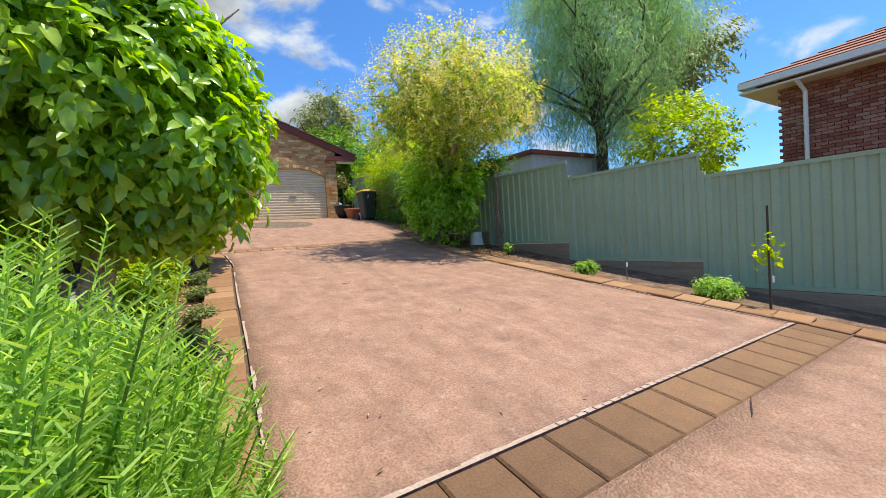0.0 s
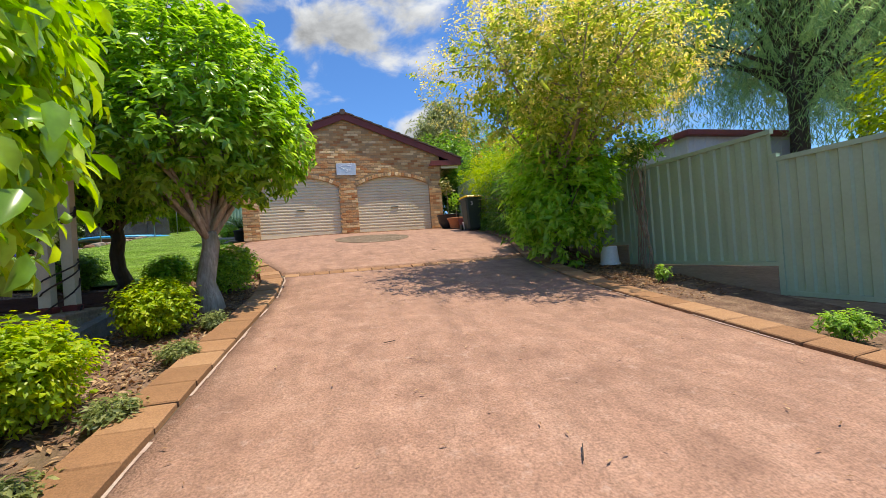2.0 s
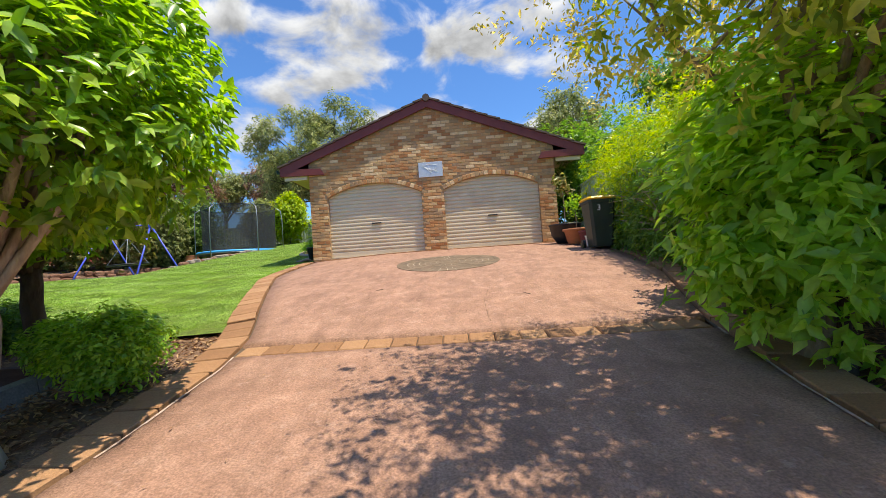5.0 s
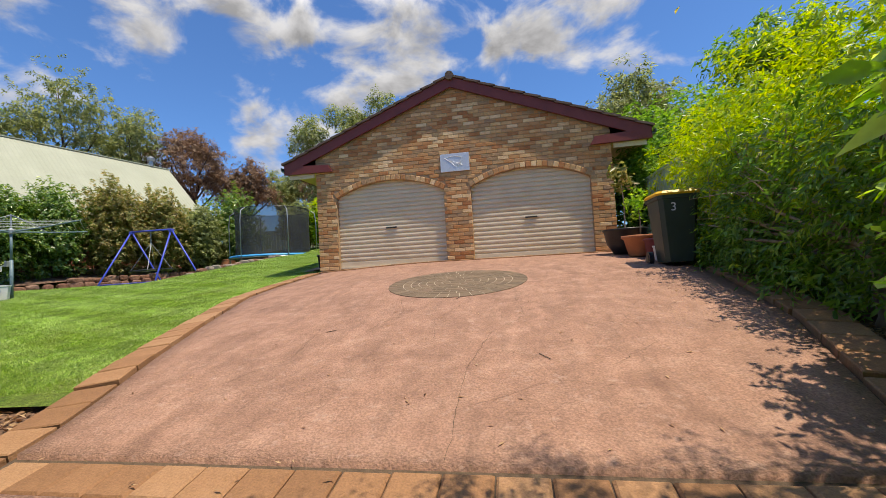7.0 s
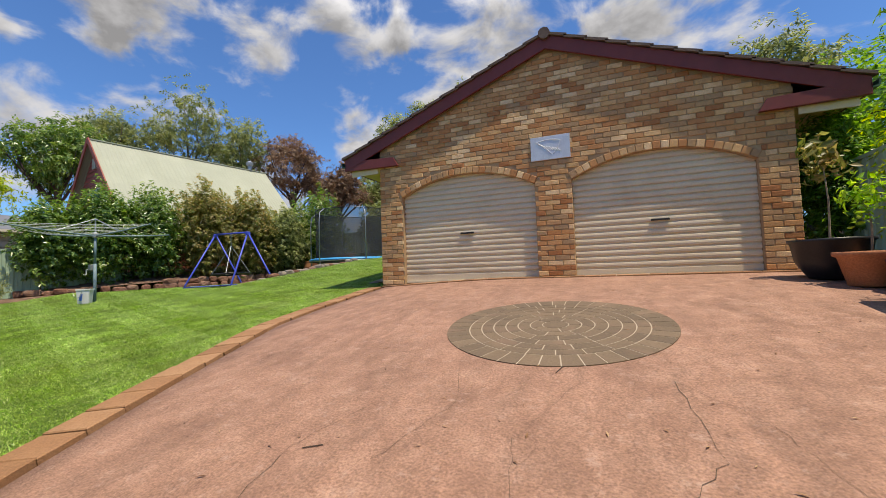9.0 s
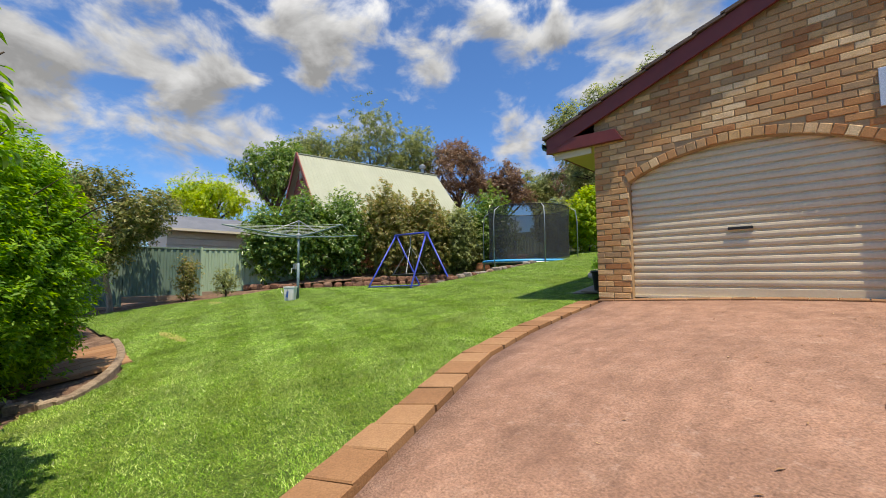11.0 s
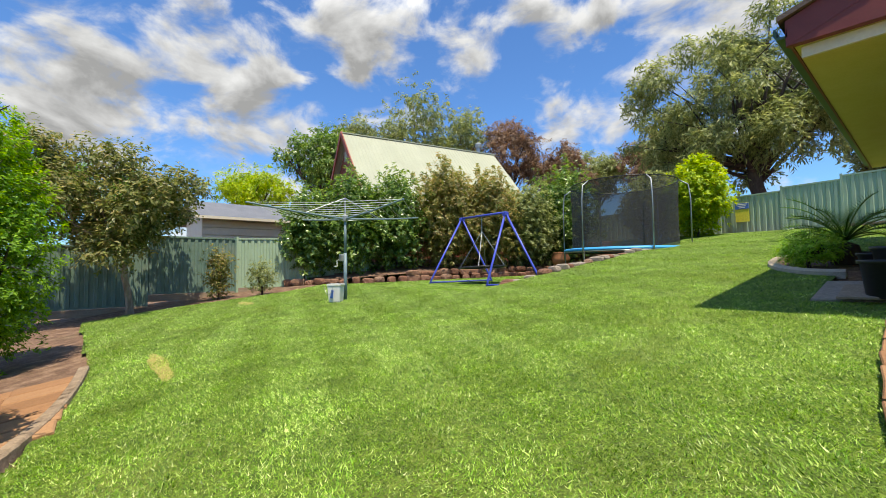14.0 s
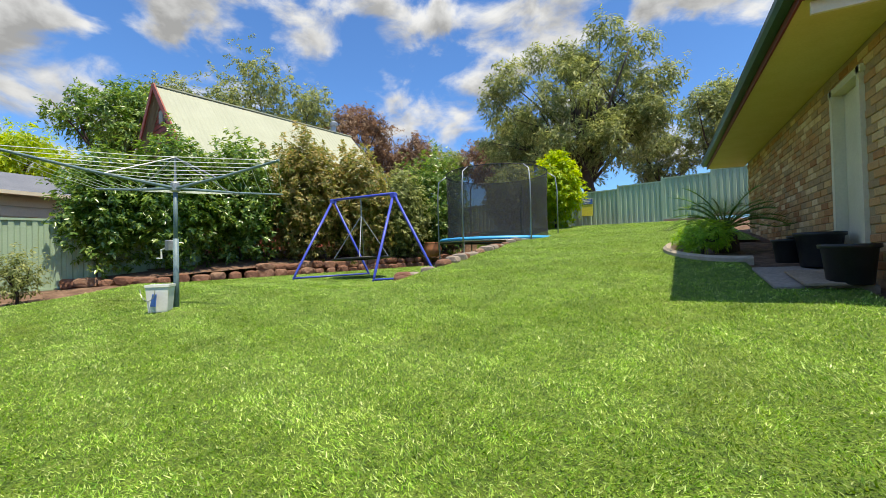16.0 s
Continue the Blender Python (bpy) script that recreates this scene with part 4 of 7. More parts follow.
disc = Shape()
n = 48
for r0, r1 in zip([0.001, 0.25, 0.5, 0.75], [0.25, 0.5, 0.75, MR]):
    o = [on_apron(MX + r * math.cos(2 * math.pi * k / n), MY + r * math.sin(2 * math.pi * k / n), 0.005) for r in (r0, r1) for k in range(n)]
    disc.add(o, [(k, n + k, n + (k + 1) % n, (k + 1) % n) for k in range(n)])
part("mortar", disc, JOINT_PALE, medal)
rings = [0.115, 0.225, 0.335, 0.445, 0.555, 0.665, 0.775, MR]
for i, r1 in enumerate(rings):
    r0 = 0.0 if i == 0 else rings[i - 1]
    cnt = 1 if i == 0 else (40 if i == len(rings) - 1 else round(2 * math.pi * (r0 + r1) / 2 / 0.21))
    off = rng.uniform(0, 1)
    g = 0.0052
    for k in range(cnt):
        s = Shape()
        if i == 0:
            pts = [(r1 - g) * Vector((math.cos(2 * math.pi * j / 20), math.sin(2 * math.pi * j / 20))) for j in range(20)]
        else:
            t0, t1 = 2 * math.pi * (k + off) / cnt, 2 * math.pi * (k + 1 + off) / cnt
            m_ = 5
            arc = [t0 + (t1 - t0) * j / (m_ - 1) for j in range(m_)]
            shrink = lambda t, r: t0 + g / r + (t - t0) / (t1 - t0) * (t1 - t0 - 2 * g / r)
            pts = [Vector((math.cos(shrink(t, r1)), math.sin(shrink(t, r1)))) * (r1 - (g if i < len(rings) - 1 else 0)) for t in arc] + [Vector((math.cos(shrink(t, r0)), math.sin(shrink(t, r0)))) * (r0 + g) for t in reversed(arc)]
        m_n = len(pts)
        s.add([on_apron(MX + p.x, MY + p.y, h) for h in (0.0075, 0.002) for p in pts], [tuple(range(m_n))] + [(j, j + m_n, (j + 1) % m_n + m_n, (j + 1) % m_n) for j in range(m_n)])
        part("paver", s, STENCIL, medal)

# cracks in the concrete
crack = Shape()


def crack_line(pts, width):
    r = random.Random(int(pts[0][0] * 100))
    fine = []
    for (xa, ya), (xb, yb) in zip(pts[:-1], pts[1:]):
        for k in range(8):
            fine.append((xa + (xb - xa) * k / 8 + r.uniform(-0.012, 0.012), ya + (yb - ya) * k / 8 + r.uniform(-0.012, 0.012)))
    for (xa, ya), (xb, yb) in zip(fine[:-1], fine[1:]):
        d = Vector((xb - xa, yb - ya))
        nrm = Vector((-d.y, d.x)).normalized() * width * r.uniform(0.5, 1.3)
        h = 0.034
        crack.add([(xa - nrm.x, ya - nrm.y, gz(xa, ya) + h), (xb - nrm.x, yb - nrm.y, gz(xb, yb) + h), (xb + nrm.x, yb + nrm.y, gz(xb, yb) + h), (xa + nrm.x, ya + nrm.y, gz(xa, ya) + h)], [(0, 1, 2, 3)])


crack_line([(2.94, 9.12), (2.93, 9.56), (2.94, 10.14), (3.06, 10.77), (3.36, 11.22), (3.26, 12.1)], 0.0012)
crack_line([(3.26, 12.0), (3.6, 11.6), (3.75, 11.1), (4.1, 10.6)], 0.0009)
crack_line([(1.2, 9.9), (1.5, 10.3), (1.42, 10.9), (1.6, 11.4)], 0.0012)
crack_line([(1.6, 10.2), (2.2, 10.35), (2.9, 10.3)], 0.001)
crack_line([(0.9, 5.9), (1.7, 6.0), (2.5, 5.85), (3.3, 6.0)], 0.0008)
crack_line([(2.2, 10.0), (2.6, 10.6), (2.5, 11.2), (2.75, 11.9)], 0.0007)
crack_line([(3.9, 10.1), (4.3, 10.5), (4.2, 11.2), (4.6, 11.8)], 0.0008)
crack_line([(3.0, 9.6), (3.5, 9.9), (4.0, 9.8)], 0.001)
crack_line([(1.9, 10.9), (2.1, 11.5), (1.9, 12.1)], 0.0009)
tagged(part("crack", crack, JOINT_DARK), "hairline cracks in the driveway concrete", "crack", kind="structure")

# ---- fences ----


def fence_panel(fence, a, b, z0, z1, material, plinth=0.0, rib=0.19):
    """A ribbed steel panel from a to b (plan points), with rails, posts at its start, and a plinth."""
    a, b = Vector((a[0], a[1])), Vector((b[0], b[1]))
    d = (b - a).normalized()
    nrm = Vector((-d.y, d.x))
    length = (b - a).length
    prof, u = [], 0.03
    while u < length - 0.03:
        for du, off in ((0, 0), (rib * 0.42, 0), (rib * 0.52, 0.026), (rib * 0.88, 0.026)):
            if u + du < length - 0.03:
                prof.append((u + du, off))
        u += rib
    prof.append((length - 0.03, 0))
    s = Shape()
    n = len(prof)
    at = lambda u, o, z: (a.x + d.x * u + nrm.x * o, a.y + d.y * u + nrm.y * o, z)
    s.add([at(u, o, z) for z in (z0, z1) for u, o in prof] + [at(u, o - 0.003, z) for z in (z0, z1) for u, o in prof],
          [(i, i + 1, n + i + 1, n + i) for i in range(n - 1)] + [(2 * n + i + 1, 2 * n + i, 3 * n + i, 3 * n + i + 1) for i in range(n - 1)])
    thing = part("panel", s, material, fence)
    for z in (z0 + 0.02, z1 - 0.01):
        part("rail", Shape().beam(at(0.02, 0.01, z), at(length - 0.02, 0.01, z), 0.055, 0.05), material, thing)
    part("post", Shape().box(at(0, 0.01, (z0 + z1) / 2 - 0.1 + 0.02), (0.06, 0.06, z1 - z0 + 0.28), math.atan2(d.y, d.x)), material, thing)
    if plinth:
        part("plinth", Shape().beam(at(0.03, 0.0, z0 - plinth / 2 - 0.012), at(length - 0.03, 0.0, z0 - plinth / 2 - 0.012), 0.07, plinth), PLINTH, thing, "grey-brown retaining sleeper")
    return thing


FX = 6.22
side_fence = empty("fence", (FX, 5, 0.7), "pale green ribbed steel fence stepped up the slope", "fence")
for k in range(-4, 7):
    y0 = 0.55 + 2.38 * k
    z1 = 1.95 + 0.325 * k
    z0 = z1 - 1.53
    gap = max(0.0, z0 - min(gz(FX, y0), gz(FX, y0 + 2.38)) + 0.12)
    fence_panel(side_fence, (FX, y0 + 2.38), (FX, y0), z0, z1, FENCE, gap)
back_fence = empty("fence", (-3, 29.4, 3.7), "pale green steel fence along the back of the lawn", "fence")
for k in range(4):
    x0 = -6.05 + 1.52 * k
    y0 = 29.75 - 0.25 * k
    z1 = 5.16 + 0.11 * k
    fence_panel(back_fence, (x0, y0), (x0 + 1.52, y0 - 0.25), z1 - 1.5, z1, FENCE, 0.12)
for k in range(3):
    fence_panel(back_fence, (-6.05 - 2.4 * (k + 1), 30.0 + 0.2 * k), (-6.05 - 2.4 * k, 29.8 + 0.2 * k), 3.4, 5.05, FENCE, 0.1)
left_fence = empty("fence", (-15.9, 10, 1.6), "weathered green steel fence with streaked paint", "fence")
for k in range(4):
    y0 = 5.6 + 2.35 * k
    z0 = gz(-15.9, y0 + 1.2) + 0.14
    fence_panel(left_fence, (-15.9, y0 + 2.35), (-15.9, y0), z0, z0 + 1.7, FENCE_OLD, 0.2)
fence_panel(left_fence, (-15.85, 15.05), (-14.9, 16.9), 2.12, 3.72, FENCE, 0.15)
fence_panel(left_fence, (-14.9, 16.95), (-14.2, 19.0), 2.3, 3.9, FENCE, 0.1)

# ---- plants ----


def leaf_mesh(name, P, D, size, aspect=0.5, spread=0.9, seed=1, droop=0.0, fold=0.25, rounded=False, along=None):
    """Leaves at points P that face roughly along D: a folded diamond each."""
    r = np.random.RandomState(seed)
    n = len(P)
    D = D + r.normal(0, spread, (n, 3))
    D /= np.linalg.norm(D, axis=1, keepdims=True) + 1e-9
    T = r.normal(0, 1, (n, 3)) if along is None else along.copy()
    if along is None:
        T[:, 2] -= droop
    T -= D * np.sum(T * D, 1, keepdims=True)
    T /= np.linalg.norm(T, axis=1, keepdims=True) + 1e-9
    B = np.cross(D, T)
    s = (size * r.uniform(0.6, 1.3, n))[:, None]
    w = s * aspect
    if rounded:
        tip = P + T * s * 0.58 - D * s * 0.12
        v = np.stack([P - T * s * 0.5, P - T * s * 0.18 + B * w * 0.46 + D * w * fold, P + T * s * 0.2 + B * w * 0.4 + D * w * fold * 0.7, tip, P + T * s * 0.2 - B * w * 0.4 + D * w * fold * 0.7, P - T * s * 0.18 - B * w * 0.46 + D * w * fold, P + T * s * 0.05], 1).reshape(-1, 3)
        a = np.arange(n) * 7
        ring = [0, 1, 2, 3, 4, 5]
        f = np.concatenate([np.stack([a + 6, a + ring[i], a + ring[(i + 1) % 6]], 1) for i in range(6)])
        return mesh_from(name, v, f)
    v = np.stack([P - T * s * 0.5, P + B * w * 0.5 + D * w * fold, P + T * s * 0.55, P - B * w * 0.5 + D * w * fold], 1).reshape(-1, 3)
    a = np.arange(n) * 4
    f = np.concatenate([np.stack([a, a + 1, a + 2], 1), np.stack([a, a + 2, a + 3], 1)])
    return mesh_from(name, v, f)


def crown_points(blobs, n, seed, shell=0.35, ragged=0.25, scale=1.2, gaps=0.0, cluster=0.12, per=6):
    """Points in the shells of ellipsoids, drawn in clusters, with an uneven outline and gaps."""
    r = np.random.RandomState(seed)
    weight = np.array([b[3] * b[4] + b[4] * b[5] + b[3] * b[5] for b in blobs])
    weight = weight / weight.sum()
    out_p, out_d = [], []
    for b, w in zip(blobs, weight):
        m = max(4, int(n * w / per))
        d = r.normal(0, 1, (m, 3))
        d /= np.linalg.norm(d, axis=1, keepdims=True)
        c, rad = np.array(b[:3]), np.array(b[3:6])
        ph = r.uniform(0, 6.28, (4, 3))
        lumps = sum(np.sin((d * k * 2.1 + p).sum(1) * 1.7 + p[0]) for k, p in zip((1.3, 2.6, 4.6, 7.9), ph)) / 3.4
        rr = (1 - shell * r.uniform(0, 1, m) ** 1.6) * (1 + ragged * lumps)
        keep = np.ones(m, bool)
        if gaps:
            q = np.sin(d * 4.1 * scale + ph[0]).sum(1) + np.sin(d * 7.7 * scale + ph[1]).sum(1)
            keep = q > (-3 + 4.5 * gaps)
        p = c + d[keep] * rr[keep][:, None] * rad
        dd = d[keep] / rad
        dd /= np.linalg.norm(dd, axis=1, keepdims=True)
        p = np.repeat(p, per, 0)
        p = p + r.normal(0, cluster, p.shape)
        out_p.append(p)
        out_d.append(np.repeat(dd, per, 0))
    return np.concatenate(out_p), np.concatenate(out_d)


def sprays(blobs, n, seed, shell, ragged, gaps, per, reach, hang):
    """Leaves set spirally along short twigs on the crown's surface: their feet, their directions and the faces' directions."""
    p, d = crown_points(blobs, n / per, seed, shell, ragged, 1.2, gaps, 0.0, 1)
    r = np.random.RandomState(seed + 77)
    m = len(p)
    a = d + r.normal(0, 0.45, (m, 3)) + np.array([0, 0, 0.3 - 0.4 * hang])
    a /= np.linalg.norm(a, axis=1, keepdims=True)
    u = np.cross(a, r.normal(0, 1, (m, 3)))
    u /= np.linalg.norm(u, axis=1, keepdims=True) + 1e-9
    w = np.cross(a, u)
    P, T, D = [], [], []
    length = (reach * r.uniform(0.6, 1.4, m))[:, None]
    for j in range(per):
        f = (j + 0.5) / per
        out = u * math.cos(j * 2.4) + w * math.sin(j * 2.4)
        q = p + a * length * (f - 0.5) + r.normal(0, 0.12 * reach, (m, 3))
        q[:, 2] -= (0.3 * hang * f * f * length)[:, 0]
        t = a * (0.35 + 0.9 * f) + out * 0.85 + r.normal(0, 0.2, (m, 3)) + np.array([0, 0, -0.3 * hang])
        P.append(q), T.append(t / np.linalg.norm(t, axis=1, keepdims=True)), D.append(a + np.array([0, 0, 0.8]))
    return np.concatenate(P), np.concatenate(T), np.concatenate(D)


def branches(base, tips, r0, seed, trunk_top=None, forks=2):
    """A tapered, slightly crooked trunk with limbs that reach the tips."""
    r = random.Random(seed)
    s = Shape()
    base = Vector(base)
    top = Vector(trunk_top) if trunk_top is not None else base + Vector((0, 0, 1.2))
    mid = [base + (top - base) * t + Vector((r.uniform(-1, 1), r.uniform(-1, 1), 0)) * r0 * 0.5 * (0 < t < 1) for t in (0, 0.12, 0.35, 0.6, 0.85, 1)]
    mid[0] = base + Vector((0, 0, -0.08))
    s.tube(mid, [r0 * 1.6, r0 * 1.12, r0, r0 * 0.95, r0 * 0.9, r0 * 0.85], 10)
    k0 = r0 * min(1.0, math.sqrt(14 / len(tips)))
    for t in tips:
        t = Vector(t)
        start = top + (base - top) * r.uniform(0, 0.14 if r0 < 0.15 else 0.42)
        bend = start.lerp(t, 0.5) + Vector((r.uniform(-1, 1), r.uniform(-1, 1), r.uniform(-0.2, 0.6))) * (t - start).length * 0.12
        s.tube([start, start.lerp(bend, 0.5), bend, bend.lerp(t, 0.5), t], [k0 * 0.6, k0 * 0.5, k0 * 0.38, k0 * 0.25, k0 * 0.08], 7)
        for k in range(forks):
            u = bend.lerp(t, r.uniform(0, 0.6))
            e = u + Vector((r.uniform(-1, 1), r.uniform(-1, 1), r.uniform(-0.1, 0.9))) * (t - start).length * 0.35
            s.tube([u, u.lerp(e, 0.5) + Vector((0, 0, 0.05)), e], [k0 * 0.26, k0 * 0.16, k0 * 0.05], 5)
    return s


def tree(name, base, blobs, n, size, leaf, bark, label, r0=0.1, top=None, tips=12, seed=1, category="tree", group="", aspect=0.5, shell=0.4, ragged=0.25, gaps=0.25, cluster=0.12, per=6, droop=0.3, spread=0.9, forks=2, second=None, rounded=False, reach=0.0):
    base = (base[0], base[1], gz(base[0], base[1]) - 0.05 if len(base) < 3 else base[2])
    thing = empty(name, base, label, category, group)
    r = random.Random(seed)
    ends = []
    for k in range(tips):
        b = blobs[k % len(blobs)]
        t, h = r.uniform(0, 6.28), r.uniform(-0.3, 0.75)
        ends.append((b[0] + b[3] * 0.75 * math.cos(t) * math.sqrt(1 - h * h), b[1] + b[4] * 0.75 * math.sin(t) * math.sqrt(1 - h * h), b[2] + b[5] * 0.75 * h))
    part("trunk", branches(base, ends, r0, seed, top, forks), bark, thing, smooth=True)
    reach = reach or cluster * 1.7
    P, T, D = sprays(blobs, int(n * 1.25), seed, shell, ragged, gaps, per, reach, droop)
    part("crown", leaf_mesh("crown", P + T * size * 0.5, D, size * 1.22, aspect, spread * 0.5, seed, 0, 0.25, rounded, T), leaf, thing)
    if second:
        share, leaf2, size2, zmin = second
        P, T, D = sprays([(b[0], b[1], b[2], b[3] * 1.05, b[4] * 1.05, b[5] * 1.05) for b in blobs if b[2] > zmin], int(n * 2 * share), seed + 50, 0.16, ragged, gaps + 0.1, per * 2, reach * 1.4, -0.4)
        part("blossom", leaf_mesh("blossom", P, D, size2, aspect, spread * 0.6, seed + 9, 0, 0.25, False, T), leaf2, thing, "pale yellow blossom and new growth")
    return thing


def shrub(name, x, y, r, h, n, size, leaf, label, seed, aspect=0.5, category="shrub", group="", lift=0.0, ry=None, gaps=0.1, ragged=0.2, z=None):
    z = gz(x, y) if z is None else z
    blobs = [(x, y, z + lift + h * 0.52, r, ry or r, h * 0.52), (x + r * 0.3, y - r * 0.2, z + lift + h * 0.6, r * 0.6, r * 0.6, h * 0.42), (x - r * 0.35, y + r * 0.2, z + lift + h * 0.45, r * 0.6, r * 0.6, h * 0.45)]
    return tree(name, (x, y, z - 0.05), blobs, int(n * 1.5), size, leaf, BARK_DARK, label, 0.02 + 0.012 * r, (x, y, z + lift + h * 0.25), 10, seed, category, group, aspect, 0.6, ragged, gaps, 0.05, 5, 0.2, 0.9, 1)


def clumps(c, rad, n, r0, r1, seed, flat=0.75):
    """Clumps of foliage spread through an ellipsoid, most of them near its surface."""
    q = random.Random(seed)
    out = []
    while len(out) < n:
        d = Vector((q.gauss(0, 1), q.gauss(0, 1), q.gauss(0, 1))).normalized() * q.uniform(0.45, 1.0)
        r = q.uniform(r0, r1)
        out.append((c[0] + d.x * rad[0], c[1] + d.y * rad[1], c[2] + d.z * rad[2], r, r, r * flat))
    return out


# rosemary beside the driveway's start
def rosemary(x, y, r, h, seed, n=170):
    thing = empty("rosemary_bush", (x, y, gz(x, y)), "bright green rosemary bush spilling over the paver edging", "shrub")
    rr = np.random.RandomState(seed)
    stems = Shape()
    P, D = [], []
    z0 = gz(x, y)
    for k in range(n):
        t, u = rr.uniform(0, 6.28), math.sqrt(rr.uniform(0, 1))
        hx, hy = x + r[0] * u * math.cos(t), y + r[1] * u * math.sin(t)
        tip = Vector((hx + rr.uniform(-0.2, 0.24), hy + rr.uniform(-0.2, 0.2), z0 + h * (1 - 0.55 * u ** 2.2) * rr.uniform(0.7, 1.0)))
        root = Vector((x + (hx - x) * 0.55, y + (hy - y) * 0.55, z0 + h * 0.12 * rr.uniform(0, 2)))
        bend = root.lerp(tip, 0.55) + Vector((math.cos(t), math.sin(t), 0)) * 0.08 * u
        stems.tube([root, bend, tip], [0.006, 0.004, 0.002], 4, False)
        m = 64
        for j in range(m):
            f = 0.25 + 0.77 * j / m
            p = (root.lerp(bend, f * 2) if f < 0.5 else bend.lerp(tip, f * 2 - 1)) if f < 1 else tip
            a = j * 2.4 + rr.uniform(-0.3, 0.3)
            out = Vector((math.cos(a), math.sin(a), 0.6)).normalized()
            P.append(p), D.append(out)
    part("stem", stems, L_ROSE, thing)
    P, D = np.array([tuple(p) for p in P]), np.array([tuple(d) for d in D])
    nn = len(P)
    s = (0.044 * rr.uniform(0.6, 1.3, nn))[:, None]
    side = np.cross(D, rr.normal(0, 1, (nn, 3)))
    side /= np.linalg.norm(side, axis=1, keepdims=True)
    v = np.stack([P - side * 0.003, P + side * 0.003, P + D * s + side * 0.0014, P + D * s - side * 0.0014], 1).reshape(-1, 3)
    a = np.arange(nn) * 4
    part("foliage", mesh_from("foliage", v, np.stack([a, a + 1, a + 2, a + 3], 1)), L_ROSE, thing)


rosemary(-0.46, 1.2, (0.46, 0.7), 1.24, 3, 1500)
rosemary(-0.48, 0.45, (0.4, 0.45), 1.12, 4, 650)
tree("fig_tree", (-0.5, 3.7), [(-0.55, 3.45, 2.4, 1.05, 0.95, 0.95), (-0.8, 3.3, 2.7, 0.95, 0.95, 0.8), (-0.08, 3.25, 2.15, 0.64, 0.7, 0.72), (-1.5, 3.6, 2.4, 0.9, 1.0, 0.9)], 24000, 0.08, L_FIG, BARK, "round clipped fig tree with glossy drooping leaves", 0.11, (-0.5, 3.65, 1.5), 16, 11, aspect=0.58, shell=0.35, ragged=0.1, gaps=0.03, cluster=0.07, per=5, droop=1.5, spread=0.5, rounded=True, reach=0.16)
tree("clipped_tree", (-0.08, 7.42), [(-0.15, 7.45, 3.5, 1.28, 1.35, 1.02), (-0.05, 7.4, 3.0, 1.25, 1.3, 0.75), (-0.3, 7.6, 4.1, 0.95, 1.0, 0.6)], 20000, 0.092, L_TOP, BARK_PALE, "ball clipped tree with dense green crown on a bare trunk", 0.105, (-0.06, 7.42, 1.95), 46, 12, group="clipped trees", aspect=0.44, shell=0.36, ragged=0.13, gaps=0.05, cluster=0.07, per=7, droop=-0.3, spread=0.5, forks=3, rounded=True, reach=0.09)
tree("clipped_tree", (-1.84, 9.54), [(-1.8, 9.15, 3.45, 1.18, 0.95, 1.0), (-1.75, 9.15, 3.05, 1.15, 0.92, 0.75), (-2.3, 9.1, 3.5, 0.85, 0.85, 0.85)], 13000, 0.092, L_TOP, BARK_DARK, "ball clipped tree shading the lawn's edge", 0.1, (-1.84, 9.4, 2.2), 24, 13, group="clipped trees", aspect=0.44, shell=0.36, ragged=0.13, gaps=0.05, cluster=0.08, per=7, droop=-0.3, spread=0.5, rounded=True, reach=0.09)
gold = [(4.1, 7.4, 4.0, 1.15, 1.3, 1.0), (5.2, 7.1, 4.3, 1.4, 1.3, 1.15), (6.1, 7.6, 4.2, 1.0, 1.1, 0.9), (4.8, 7.5, 4.9, 1.1, 1.1, 0.8), (4.6, 6.8, 3.3, 1.0, 0.9, 0.75), (5.9, 7.9, 4.7, 1.1, 1.0, 0.8), (5.2, 6.3, 4.0, 1.1, 0.9, 0.9)]
tree("privet_tree", (5.0, 8.12), gold, 11500, 0.08, L_PRIVET, BARK, "bushy tree with golden yellow new leaves and blossom", 0.08, (5.1, 8.15, 2.3), 20, 15, aspect=0.4, shell=0.7, ragged=0.3, gaps=0.24, cluster=0.11, per=10, forks=3, second=(1.6, L_GOLD, 0.046, 3.5), rounded=True, reach=0.22)
shrub("privet_shrub", 5.1, 7.95, 0.9, 2.1, 5200, 0.12, L_MID_LIT, "leafy green shrub growing round the tree's base", 16, 0.42, gaps=0.12, ragged=0.3, lift=0.15)
shrub("privet_shrub", 6.0, 9.3, 0.85, 2.6, 6000, 0.075, L_MID, "dark green leafy shrub against the fence", 17, 0.42, gaps=0.1, ragged=0.3)
for i, (x, y, r, h, lf, lab) in enumerate([(-0.42, 4.75, 0.36, 0.55, L_LIME, "low bright green clipped shrub"), (-0.32, 6.45, 0.33, 0.48, L_LIME, "low yellow-green shrub with reddish tips"), (-0.08, 8.35, 0.4, 0.6, L_MID, "rounded green shrub at the drive's edge"), (-2.6, 9.75, 0.4, 0.52, L_DARK, "rounded dark green shrub"), (-1.0, 8.9, 0.3, 0.5, L_MID, "rounded green shrub behind the trunk"), (-4.2, 9.2, 0.4, 0.55, L_DARK, "rounded dark green shrub near the porch"), (-1.15, 5.2, 0.36, 0.5, L_MID, "low green shrub under the trees")]):
    shrub("shrub", x, y, r, h, 4600, 0.04, lf, lab, 30 + i, 0.5, group="garden bed shrubs")
